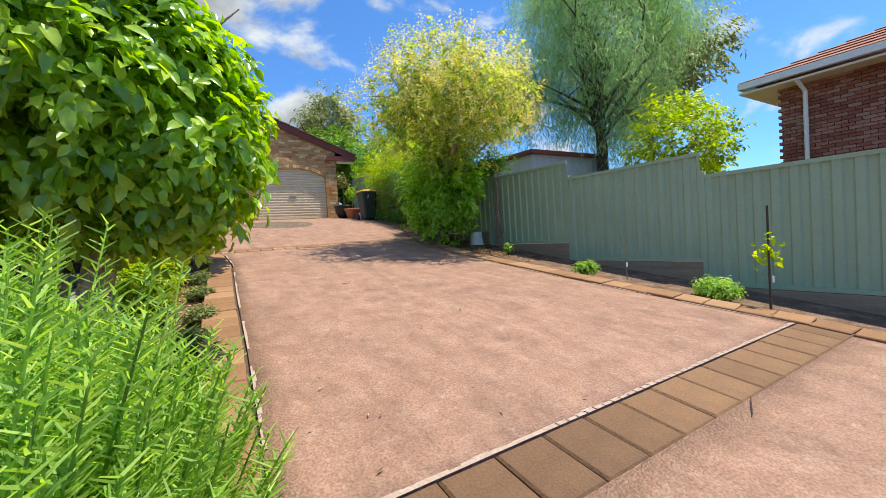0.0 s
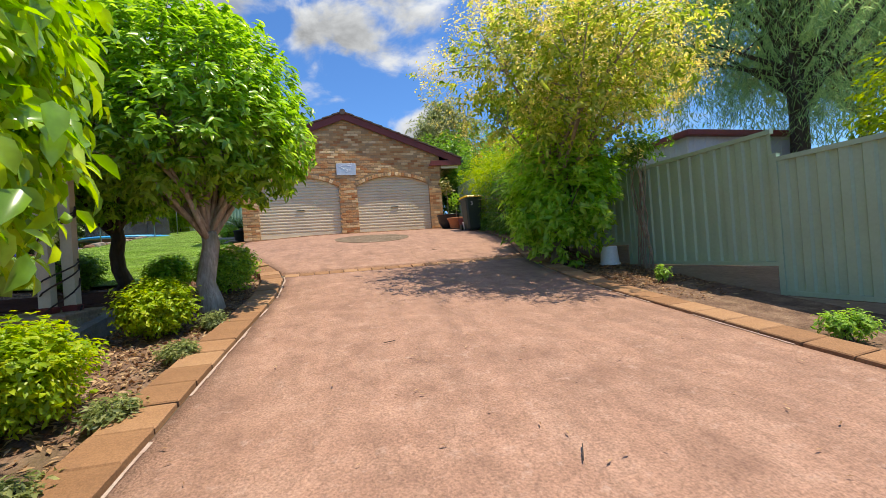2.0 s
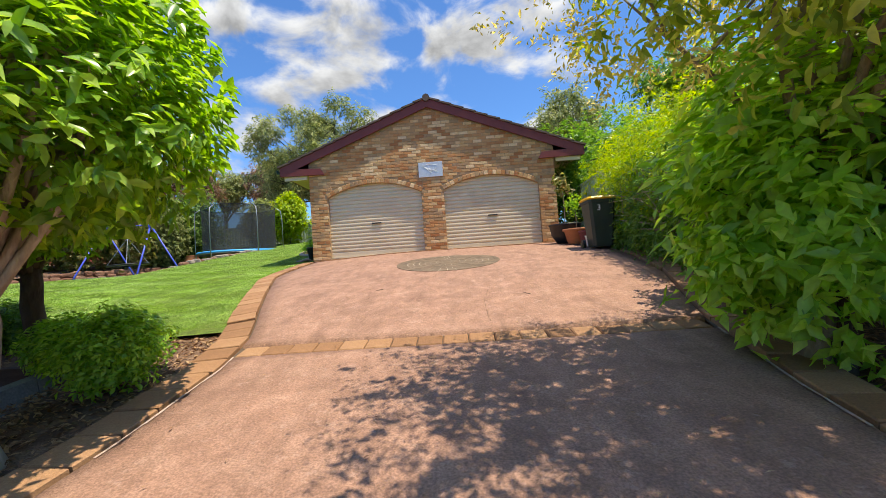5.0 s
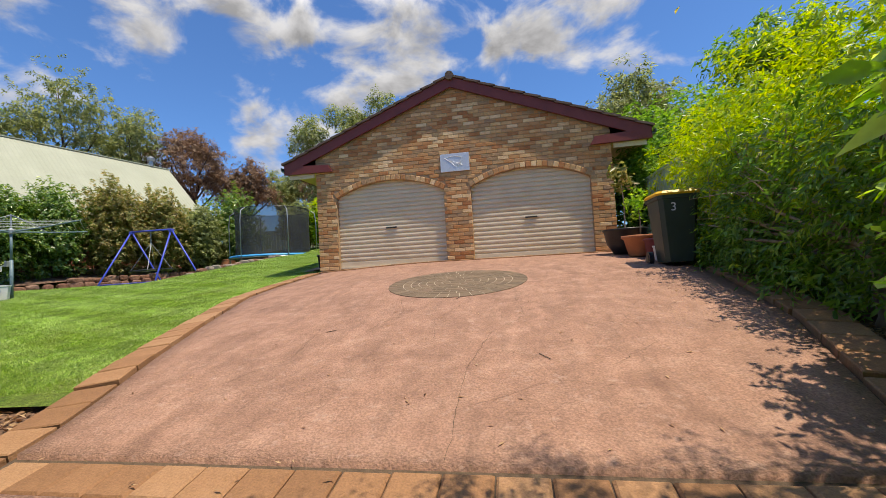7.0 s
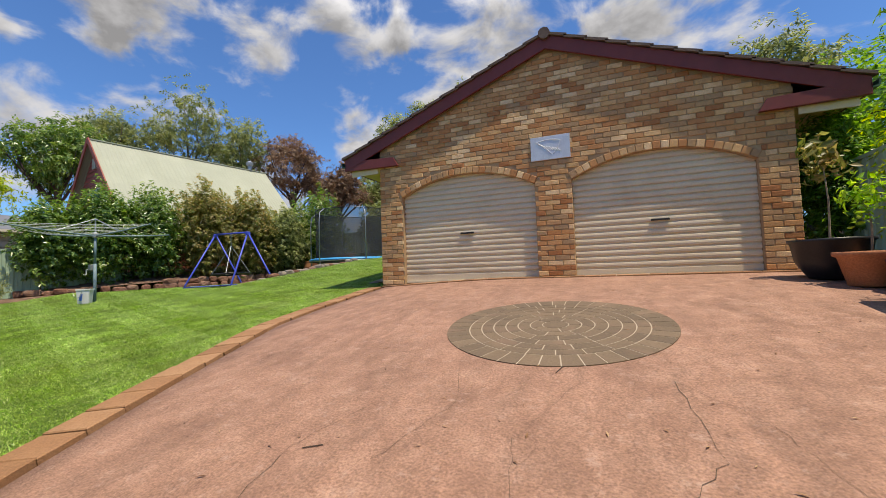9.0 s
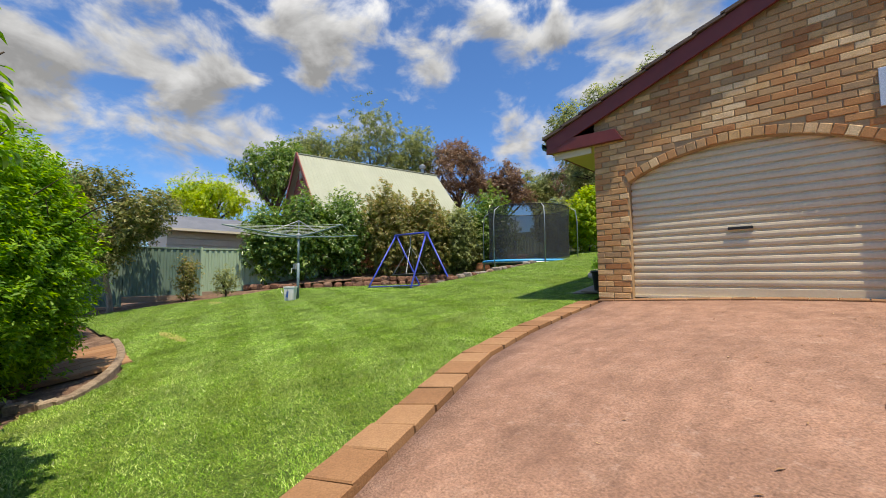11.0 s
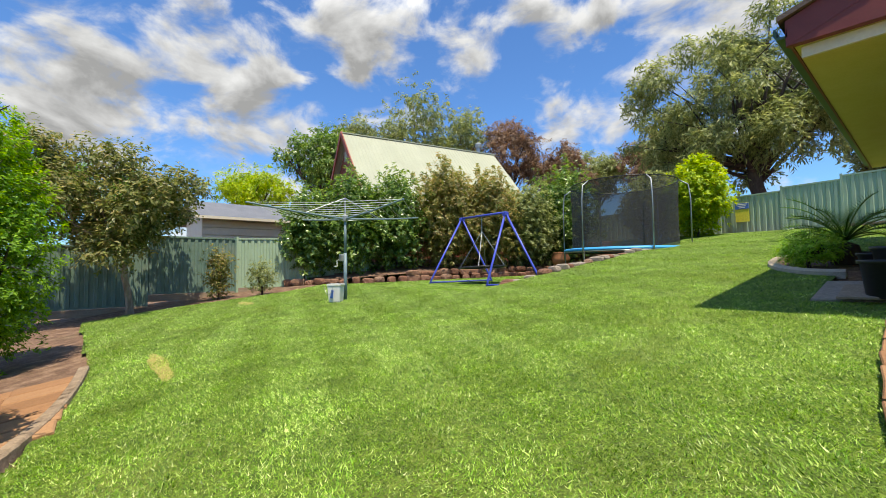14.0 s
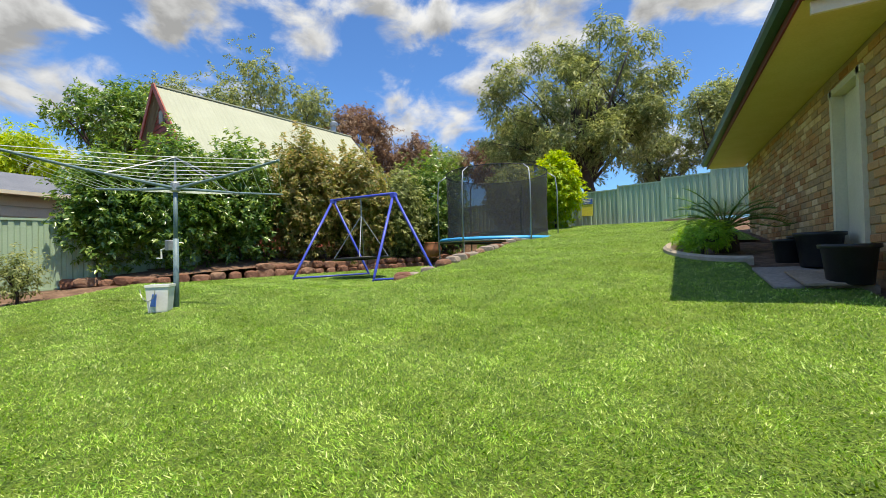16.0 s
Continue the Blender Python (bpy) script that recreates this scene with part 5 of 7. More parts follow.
# bamboo-like hedge and shrubs on the far side of the apron
tree("hedge_shrub", (6.4, 12.0), [(6.6, 11.0, 3.3, 0.95, 1.2, 1.3), (6.6, 12.6, 3.5, 0.95, 1.2, 1.4), (6.3, 13.6, 3.1, 0.65, 0.8, 1.0)], 17000, 0.08, L_LIME, BARK, "tall yellow-green feathery hedge", 0.05, (6.4, 12, 2.4), 22, 21, "hedge", aspect=0.28, shell=0.5, ragged=0.25, gaps=0.1, cluster=0.14, per=8, droop=1.0)
tree("hedge_shrub", (6.6, 14.6), [(6.7, 14.4, 3.4, 0.8, 0.9, 1.2), (6.8, 15.6, 3.6, 0.8, 1.0, 1.3)], 7000, 0.08, L_LIME, BARK, "yellow-green feathery hedge beside the garage", 0.05, (6.6, 14.6, 2.6), 14, 22, "hedge", aspect=0.28, shell=0.5, ragged=0.25, gaps=0.1, cluster=0.14, per=8, droop=1.0)
tree("hedge_shrub", (6.0, 10.9), [(6.05, 10.6, 2.7, 0.6, 0.9, 1.1), (6.1, 11.9, 2.7, 0.55, 0.8, 1.0), (6.15, 12.8, 2.8, 0.5, 0.7, 0.9), (6.1, 13.9, 2.75, 0.42, 0.6, 0.7), (5.95, 12.2, 2.2, 0.42, 1.0, 0.5), (6.0, 13.3, 2.4, 0.36, 0.8, 0.5), (5.92, 11.2, 2.0, 0.42, 0.9, 0.5)], 19000, 0.07, L_DARK, BARK, "dense twiggy dark green hedge along the drive", 0.05, (6.0, 10.9, 2.2), 24, 23, "hedge", aspect=0.3, shell=0.6, ragged=0.25, gaps=0.2, cluster=0.1, per=8, droop=1.0)
shrub("hedge_shrub", 6.05, 17.1, 0.48, 2.5, 4200, 0.085, L_DARK, "dark green shrub between the garage and the fence", 24, 0.4, gaps=0.05)
# trees beyond the side fence
oak = clumps((12.9, 9.8, 8.0), (4.6, 2.8, 4.2), 60, 0.7, 1.35, 8, 1.0)
tree("she_oak", (12.7, 9.2), oak, 95000, 0.17, L_OAK, BARK_DARK, "tall drooping grey-green she-oak behind the fence", 0.2, (12.7, 9.3, 6.0), 40, 41, aspect=0.1, shell=0.6, ragged=0.35, gaps=0.4, per=16, droop=2.6, forks=2, reach=0.75)
tree("garden_tree", (12.6, 6.8), [(12.2, 6.4, 3.5, 1.5, 1.3, 1.5), (14, 7, 3.7, 1.4, 1.3, 1.4)], 6000, 0.12, L_LIME, BARK, "leafy yellow-green tree in the next garden", 0.08, (12.4, 6.5, 2.6), 12, 42, gaps=0.2, cluster=0.15)
tree("backyard_tree", (9.2, 26.5), [(8.5, 26.5, 6.8, 2.2, 2.0, 1.8), (11, 27, 7.4, 2.4, 2.2, 2.0), (9.6, 25, 5.6, 2.2, 1.6, 1.6), (13, 26, 6.5, 2, 2, 1.8)], 13000, 0.17, L_DARK, BARK_DARK, "broad dark green tree behind the garage", 0.18, (9.4, 26.4, 4.8), 22, 43, gaps=0.15, cluster=0.2)
tree("backyard_tree", (8.2, 18.5), [(8.0, 18.5, 4.6, 1.5, 1.6, 1.4), (9.2, 19.5, 5.2, 1.5, 1.6, 1.3), (8.6, 16.5, 4.2, 1.2, 1.3, 1.2)], 9000, 0.13, L_DARK, BARK_DARK, "dark green tree beside the garage", 0.12, (8.2, 18.5, 3.6), 14, 44, gaps=0.12, cluster=0.15)
# conifers and shrubs at the lawn's lower edge
for i, (x, y, r, h, lf) in enumerate([(-5.4, 10.15, 0.78, 2.9, L_CONIFER), (-9.3, 10.2, 0.95, 3.7, L_CONIFER), (-6.6, 9.9, 0.7, 2.6, L_CONIFER), (-4.55, 9.6, 0.8, 3.1, L_CONIFER)]):
    z = gz(x, y)
    tree("conifer", (x, y), [(x, y, z + h * 0.42, r, r, h * 0.42), (x, y, z + h * 0.68, r * 0.75, r * 0.75, h * 0.34), (x + 0.15, y - 0.1, z + h * 0.28, r * 0.85, r * 0.85, h * 0.26)], 36000, 0.056, lf, BARK_DARK, "bushy bright green conifer at the edge of the path", 0.06, (x, y, z + 0.5), 16, 51 + i, "shrub", "path conifers", 0.42, 0.4, 0.17, 0.0, 0.075, 10, -0.5)
# crepe myrtle and fence-side shrubs
myrtle = clumps((-14.2, 11.6, 4.35), (1.1, 2.1, 1.5), 32, 0.45, 0.8, 14, 0.85)
tree("flowering_tree", (-14.3, 12.2), myrtle, 24000, 0.1, L_MYRTLE, BARK, "small spreading tree with bronze new leaves by the fence", 0.07, (-14.2, 12.0, 3.2), 20, 55, gaps=0.1, cluster=0.14, per=9, aspect=0.42, ragged=0.3, shell=0.7)
shrub("fence_shrub", -14.4, 14.2, 0.4, 1.4, 1500, 0.075, L_PHOT, "thin upright shrub against the fence", 56, 0.4, gaps=0.35, ragged=0.4)
shrub("fence_shrub", -13.4, 15.1, 0.42, 0.95, 1300, 0.06, L_GUM, "small twiggy rose bush", 57, 0.4, gaps=0.35, ragged=0.4)
# hedge of shrubs on the rock terrace
for i, (x, y, r, h, lf, lab) in enumerate([(-15.0, 17.2, 1.05, 2.2, L_LAUREL, "dense green laurel shrub at the terrace's corner"), (-14.4, 18.4, 1.4, 2.75, L_LAUREL, "dense green laurel shrub on the rock terrace"), (-14.0, 20.0, 1.35, 2.9, L_LAUREL, "dense green laurel shrub on the rock terrace"), (-13.0, 21.5, 1.3, 3.2, L_PHOT, "tall shrub with bronze new leaves"), (-12.2, 23.0, 1.3, 3.0, L_PHOT, "tall shrub with bronze new leaves"), (-11.6, 24.6, 1.25, 2.6, L_GUM, "olive green shrub on the rock terrace"), (-11.3, 26.6, 1.6, 3.4, L_LAUREL, "large rounded green shrub behind the trampoline"), (-8.4, 28.3, 1.1, 1.9, L_GUM, "olive shrub behind the trampoline"), (-6.6, 27.9, 1.0, 2.1, L_LIME, "bright green shrub beside the back fence")]):
    shrub("terrace_shrub", x, y, r, h * 1.22, 11500, 0.115, lf, lab, 60 + i, 0.42, group="terrace hedge", z=2.5 if y < 26 else gz(x, y) + 0.1, gaps=0.08, ragged=0.28)
# distant trees
gum = clumps((-7.2, 35.2, 10.7), (5.2, 3.0, 5.0), 58, 0.6, 1.2, 5, 0.8)
tree("gum_tree", (-6.3, 35.2), gum, 52000, 0.21, L_GUM, BARK_DARK, "tall spreading gum tree behind the back fence", 0.3, (-6.4, 35.2, 7.6), 44, 71, aspect=0.26, shell=0.55, ragged=0.3, gaps=0.36, per=12, droop=1.2, forks=1, reach=0.5)


def far_tree(x, y, z0, h, r, leaf, seed, label, n=12000, size=0.27):
    q = random.Random(seed)
    blobs = clumps((x, y, z0 + h * 0.68), (r * 0.72, r * 0.72, h * 0.27), 24, r * 0.22, r * 0.38, seed, 0.9)
    tree("gum_tree", (x, y, z0), blobs, n, size, leaf, BARK_DARK, label, 0.2, (x, y, z0 + h * 0.45), 12, seed, "tree", "distant trees", 0.32, 0.9, 0.35, 0.06, 0.38, 14, 1.0, 0.9, 0)


for x, y, z0, h, r, lf, sd, lab in [
    (-38, 39, 6, 16.5, 6.5, L_GUM, 81, "tall olive gum tree in the distance"),
    (-35, 42.5, 6, 14.5, 5.5, L_GUM, 82, "tall olive gum tree in the distance"),
    (-42, 33, 6, 13.5, 5, L_GUM, 83, "tall olive gum tree in the distance"),
    (-36.5, 27, 5, 11, 4.2, L_LAUREL, 84, "dark green spreading tree in the distance"),
    (-29.5, 45, 6, 12.5, 5, L_BROWN, 85, "tree with purple-brown foliage in the distance"),
    (-26, 48.5, 6, 9.5, 3.8, L_BROWN, 86, "tree with purple-brown foliage in the distance"),
    (-25, 54, 6, 10, 3.6, L_GUM, 87, "thin olive gum tree in the distance"),
    (-20, 55, 6, 10, 4, L_BROWN, 88, "thin brownish gum tree in the distance"),
    (-14, 48, 6, 9, 4, L_GUM, 89, "olive gum tree beyond the back fence"),
    (1.5, 54, 6, 12, 4.5, L_GUM, 90, "olive gum tree beyond the back fence"),
    (-3, 57, 6, 9, 4, L_GUM, 91, "thin olive gum tree beyond the back fence"),
    (12, 37, 5, 10, 4.5, L_GUM, 92, "olive gum tree beyond the garage"),
    (17, 30, 5, 9, 4, L_DARK, 93, "dark green tree beyond the garage"),
    (-46, 24, 5, 9, 5, L_LIME, 94, "light green tree beyond the sheds"),
    (-50, 12, 4, 9, 5, L_DARK, 95, "dark tree beyond the side fence"),
    (22, 13, 3, 9, 4.5, L_GUM, 96, "olive tree beyond the neighbouring house")]:
    far_tree(x, y, z0, h, r, lf, sd, lab)

# ---- clothes hoist ----
HX, HY = -9.05, 15.45
HZ = gz(HX, HY)
hoist = empty("clothes_hoist", (HX, HY, HZ), "rotary clothes hoist with blue-grey pole and wire lines on the lawn", "clothes line")
part("pole", Shape().tube([(HX, HY, HZ - 0.1), (HX, HY, HZ + 0.95)], 0.036, 12), HOIST, hoist, smooth=True)
part("upper_pole", Shape().tube([(HX, HY, HZ + 0.9), (HX, HY, 3.76)], 0.028, 12), HOIST, hoist, smooth=True)
part("hub", Shape().lathe((HX, HY, 3.66), [(0.03, 0), (0.06, 0.02), (0.06, 0.12), (0.03, 0.15)], 14), STEEL, hoist)
part("mast", Shape().tube([(HX, HY, 3.75), (HX, HY, 4.16)], 0.016, 8), STEEL, hoist)
crank = part("crank_box", Shape().slab((HX - 0.05, HY - 0.05, HZ + 0.86), (0.09, 0.09, 0.14), 0.01), STEEL, hoist)
part("crank_handle", Shape().tube([(HX - 0.1, HY - 0.08, HZ + 0.82), (HX - 0.17, HY - 0.1, HZ + 0.8), (HX - 0.17, HY - 0.1, HZ + 0.68), (HX - 0.24, HY - 0.12, HZ + 0.68)], 0.012, 6), WHITE, crank, "white crank handle")
ARM, TURN0 = 1.95, 0.06
tips = []
for k in range(4):
    a = TURN0 + k * math.pi / 2
    c, s = math.cos(a), math.sin(a)
    tip = (HX + ARM * c, HY + ARM * s, 3.88)
    tips.append((c, s))
    part("arm", Shape().tube([(HX + 0.05 * c, HY + 0.05 * s, 3.72), (HX + ARM * 0.5 * c, HY + ARM * 0.5 * s, 3.78), tip], [0.022, 0.018, 0.016], 8), HOIST, hoist)
    part("stay", Shape().tube([(HX, HY, 4.15), (HX + 0.85 * c, HY + 0.85 * s, 3.78)], 0.01, 6), STEEL, hoist)
for j in range(7):
    r = ARM * (0.3 + 0.69 * j / 6)
    z = 3.71 + 0.17 * (r / ARM)
    for k in range(4):
        (c0, s0), (c1, s1) = tips[k], tips[(k + 1) % 4]
        p, q = Vector((HX + r * c0, HY + r * s0, z)), Vector((HX + r * c1, HY + r * s1, z))
        part("line", Shape().tube([p, p.lerp(q, 0.5) - Vector((0, 0, 0.03)), q], 0.004, 4, False), LINE, hoist)

BXk, BYk = -9.0, 15.22
pail = empty("bucket", (BXk, BYk, gz(BXk, BYk)), "white square plastic bucket with a blue label under the hoist", "bucket")
bz = gz(BXk, BYk)
part("body", Shape().lathe((BXk, BYk, bz), [(0.15, 0.0), (0.155, 0.02), (0.185, 0.32), (0.2, 0.33), (0.2, 0.36), (0.185, 0.36), (0.18, 0.33), (0.14, 0.03)], 4), WHITE, pail)
part("label", Shape().box((BXk + 0.05, BYk - 0.128, bz + 0.16), (0.17, 0.012, 0.16), 0.0, Matrix.Rotation(radians(-5), 4, "X") @ Matrix.Rotation(0, 4, "Z")), SIGN_BLUE, pail, "blue printed label")
part("handle", Shape().tube([(BXk + 0.18 * math.cos(t), BYk - 0.16, bz + 0.3 - 0.15 * math.sin(t)) for t in [math.pi * k / 8 for k in range(9)]], 0.005, 5), STEEL, pail)

# ---- swing ----
swing = empty("swing_set", (-8.7, 19, 2.25), "blue tubular swing frame with a hanging platform swing", "swing")
E1, E2 = Vector((-7.9, 19.1, 4.0)), Vector((-10.05, 19.65, 4.1))
FEET = [(E2, (-10.4, 18.7)), (E1, (-8.0, 18.5)), (E2, (-9.5, 20.3)), (E1, (-7.15, 19.5))]
part("top_beam", Shape().tube([E1, E2], 0.028, 10), BLUE, swing, smooth=True)
for e, (fx, fy) in FEET:
    fz = gz(fx, fy)
    d = (Vector((fx, fy, fz)) - e)
    part("leg", Shape().tube([e, e + d * 0.93, Vector((fx, fy, fz + 0.0)) + Vector((0, 0, -0.03))], [0.028, 0.028, 0.024], 9), BLUE, swing, smooth=True)
for i, j in ((0, 2), (1, 3)):
    a, b = [Vector((*FEET[k][1], gz(*FEET[k][1]) + 0.03)) for k in (i, j)]
    part("base_bar", Shape().tube([a, a.lerp(b, 0.5) + Vector((0, 0, gz(*a.lerp(b, 0.5).xy) + 0.03 - (a.z + b.z) / 2)), b], 0.022, 8), BLUE, swing, smooth=True)
for e in (E1, E2):
    part("bracket", Shape().slab(tuple(e - Vector((0, 0, 0.03))), (0.1, 0.12, 0.1), 0.02), BLUE, swing)
seat_c = E1.lerp(E2, 0.5)
ring = [Vector((seat_c.x + 0.62 * math.cos(t), seat_c.y + 0.62 * math.sin(t), 2.68 + 0.03 * math.cos(t))) for t in [2 * math.pi * k / 24 for k in range(25)]]
seat = part("seat", Shape().tube(ring, 0.024, 7, False).lathe((seat_c.x, seat_c.y, 2.675), [(0.01, 0.0), (0.6, 0.006), (0.6, 0.012), (0.01, 0.006)], 24), BLACK, swing, "dark woven round swing seat")
for k in range(4):
    t = 0.6 + k * math.pi / 2
    p = Vector((seat_c.x + 0.6 * math.cos(t), seat_c.y + 0.6 * math.sin(t), 2.69))
    part("rope", Shape().tube([p, seat_c + Vector((0, 0, -0.42))], 0.009, 5), STEEL, swing)
part("hanger", Shape().tube([seat_c + Vector((0, 0, -0.42)), seat_c], 0.012, 6), STEEL, swing)

# ---- trampoline ----
TX, TY, TR, TZ = -7.8, 24.8, 1.88, 3.2
tramp = empty("trampoline", (TX, TY, 2.4), "round trampoline with blue safety pad and dark net enclosure", "trampoline")
part("mat", Shape().lathe((TX, TY, TZ - 0.03), [(0.01, 0.0), (1.6, 0.0), (1.6, 0.01), (0.01, 0.01)], 40), BLACK, tramp, "black jumping mat")
pad = Shape()
n = 48
prof = [(1.56, 0.0), (1.6, 0.035), (1.84, 0.035), (1.9, -0.01), (1.9, -0.05), (1.86, -0.06), (1.56, -0.03)]
m_ = len(prof)
pad.add([(TX + r * math.cos(2 * math.pi * k / n), TY + r * math.sin(2 * math.pi * k / n), TZ + h) for k in range(n) for r, h in prof], [(k * m_ + i, ((k + 1) % n) * m_ + i, ((k + 1) % n) * m_ + (i + 1) % m_, k * m_ + (i + 1) % m_) for k in range(n) for i in range(m_)])
part("safety_pad", pad, PAD, tramp, "bright blue vinyl safety pad", smooth=True)
part("frame_ring", Shape().tube([(TX + TR * math.cos(2 * math.pi * k / 40), TY + TR * math.sin(2 * math.pi * k / 40), TZ - 0.08) for k in range(41)], 0.024, 6, False), STEEL, tramp)
for k in range(6):
    t = 0.35 + k * math.pi / 3
    x, y = TX + (TR + 0.02) * math.cos(t), TY + (TR + 0.02) * math.sin(t)
    part("leg", Shape().tube([(x, y, TZ - 0.08), (x, y, gz(x, y) - 0.05)], 0.021, 7), STEEL, tramp)
    xi, yi = TX + (TR - 0.25) * math.cos(t), TY + (TR - 0.25) * math.sin(t)
    part("net_pole", Shape().tube([(x + 0.03 * math.cos(t), y + 0.03 * math.sin(t), TZ - 0.3), (x + 0.03 * math.cos(t), y + 0.03 * math.sin(t), TZ + 1.5), (x - 0.02 * math.cos(t), y - 0.02 * math.sin(t), TZ + 1.95), (xi, yi, TZ + 2.12)], [0.021, 0.02, 0.018, 0.016], 7), STEEL, tramp, smooth=True)
part("net_ring", Shape().tube([(TX + (TR - 0.25) * math.cos(2 * math.pi * k / 40), TY + (TR - 0.25) * math.sin(2 * math.pi * k / 40), TZ + 2.12) for k in range(41)], 0.014, 6, False), BLACK, tramp)
NET = bpy.data.materials.new("dark_netting")
NET.use_nodes = True
nn_, nl_ = NET.node_tree.nodes, NET.node_tree.links
thru, mixn = nn_.new("ShaderNodeBsdfTransparent"), nn_.new("ShaderNodeMixShader")
mixn.inputs[0].default_value = 0.62
nn_["Principled BSDF"].inputs["Base Color"].default_value = (0.03, 0.033, 0.036, 1)
nn_["Principled BSDF"].inputs["Roughness"].default_value = 0.9
nl_.new(thru.outputs[0], mixn.inputs[1])
nl_.new(nn_["Principled BSDF"].outputs[0], mixn.inputs[2])
nl_.new(mixn.outputs[0], nn_["Material Output"].inputs[0])
net = Shape()
n = 48
rows = [(1.62, TZ + 0.03), (1.6, TZ + 0.6), (1.6, TZ + 1.3), (TR - 0.25, TZ + 2.11)]
net.add([(TX + r * math.cos(2 * math.pi * k / n), TY + r * math.sin(2 * math.pi * k / n), h) for r, h in rows for k in range(n)], [(j * n + k, j * n + (k + 1) % n, (j + 1) * n + (k + 1) % n, (j + 1) * n + k) for j in range(len(rows) - 1) for k in range(n)])
part("net", net, NET, tramp, "dark safety netting", smooth=True)

# ---- stone walls ----


def rock_mesh(seed, material=ROCK):
    r = random.Random(seed)
    bm = bmesh.new()
    bmesh.ops.create_icosphere(bm, subdivisions=2, radius=0.5)
    for v in bm.verts:
        p = v.co.copy()
        p.x, p.y, p.z = [math.copysign(abs(2 * c) ** 0.65 / 2, c) for c in p]
        v.co = p + noise.noise_vector(p * 2.2 + Vector((seed, 0, 0))) * 0.09
    me = bpy.data.meshes.new("rock")
    bm.to_mesh(me)
    bm.free()
    me.materials.append(material)
    return me


rocks = [rock_mesh(s) for s in range(5)]
pale_rocks = [rock_mesh(s + 9, RUBBLE) for s in range(3)]
rng = random.Random(21)
WALL = [Vector(p) for p in ((-15.2, 16.3), (-13.5, 17.4), (-12.4, 20.3), (-11.0, 24.2), (-9.8, 26.6), (-6.8, 27.0))]
rock_wall = empty("rock_wall", (-12, 21, 2.3), "low retaining wall of red-brown rocks below the hedge", "wall")
terrace = Shape()
for a, b in zip(WALL[:-1], WALL[1:]):
    d = (b - a).normalized()
    nrm = Vector((-d.y, d.x))
    steps = max(1, int((b - a).length / 0.36))
    for k in range(steps):
        p = a.lerp(b, (k + 0.5) / steps)
        for row in range(1 if p.y < 19.5 else 2):
            s = Vector((rng.uniform(0.24, 0.56), rng.uniform(0.24, 0.36), rng.uniform(0.16, 0.3)))
            z = 2.18 + 0.02 * (p.y - 17) + 0.07 + row * 0.19 + rng.uniform(-0.03, 0.03)
            piece("rock", rocks[rng.randrange(5)], rock_wall, Matrix.Translation((p.x + nrm.x * 0.06 * row + rng.uniform(-0.03, 0.03), p.y + nrm.y * 0.06 * row, z)) @ Matrix.Rotation(math.atan2(d.y, d.x) + rng.uniform(-0.2, 0.2), 4, "Z") @ Matrix.Diagonal((*s, 1)))
    q = [a + nrm * 0.1, b + nrm * 0.1, b + nrm * 3.2, a + nrm * 3.2]
    za, zb = (2.34 + 0.02 * (a.y - 17) + (0.14 if a.y > 19.5 else 0)), (2.34 + 0.02 * (b.y - 17) + (0.14 if b.y > 19.5 else 0))
    terrace.add([(p.x, p.y, z) for p, z in zip(q, (za, zb, zb + 0.5, za + 0.5))], [(0, 1, 2, 3)])
tagged(part("garden_bed", terrace, SOIL), "raised soil bed behind the rock wall", "garden bed", kind="structure")
stone_edge = empty("stone_edging", (-7, 20, 2.4), "line of pale and red stones edging the raised lawn", "edging")
for k in range(20):
    y = 18.1 + k * 0.3
    x = -6.72 - 0.05 * math.sin(k) + (0.35 * (1 - k / 3) * -1 if k < 3 else 0)
    s = (rng.uniform(0.25, 0.4), rng.uniform(0.2, 0.3), rng.uniform(0.14, 0.22))
    piece("stone", (pale_rocks if k % 3 else rocks)[rng.randrange(3)], stone_edge, Matrix.Translation((x, y, gz(x, y) + 0.03)) @ Matrix.Rotation(rng.uniform(0, 3), 4, "Z") @ Matrix.Diagonal((*s, 1)))
for k, (x, y) in enumerate(((-7.15, 18.35), (-7.3, 18.6))):
    ob = new("rock", rocks[k])
    ob.matrix_basis = Matrix.Translation((x, y, gz(x, y) + 0.06)) @ Matrix.Diagonal((0.42, 0.34, 0.24, 1))
    tagged(ob, "red-brown rock at the foot of the slope", "rock", "loose rocks")


# ---- pots, bins and garden odds and ends ----
def pot(x, y, profile, material, label, n=28, z=None, soil_r=None):
    z = gz(x, y) + 0.03 if z is None else z
    thing = empty("plant_pot", (x, y, z), label, "pot")
    part("pot", Shape().lathe((x, y, z), profile, n), material, thing, smooth=True)
    r, h = soil_r or (profile[-1][0], profile[-1][1])
    part("soil", Shape().lathe((x, y, z + h - 0.03), [(0.001, 0.0), (r, 0.0), (r, 0.012), (0.001, 0.02)], n), SOIL, thing)
    return thing, z + h


def potted(thing, x, y, z, h, leaf, seed, size=0.09, r=0.25, n=260):
    part("stem", Shape().tube([(x, y, z - 0.05), (x + 0.02, y, z + h * 0.5), (x, y + 0.02, z + h)], [0.013, 0.01, 0.005], 6), BARK, thing)
    P, D = crown_points([(x, y, z + h, r, r, r * 1.3)], n, seed, 0.9, 0.2, 1.2, 0.0, 0.04, 4)
    part("foliage", leaf_mesh("foliage", P, D, size, 0.45, 0.8, seed, 0.2), leaf, thing)


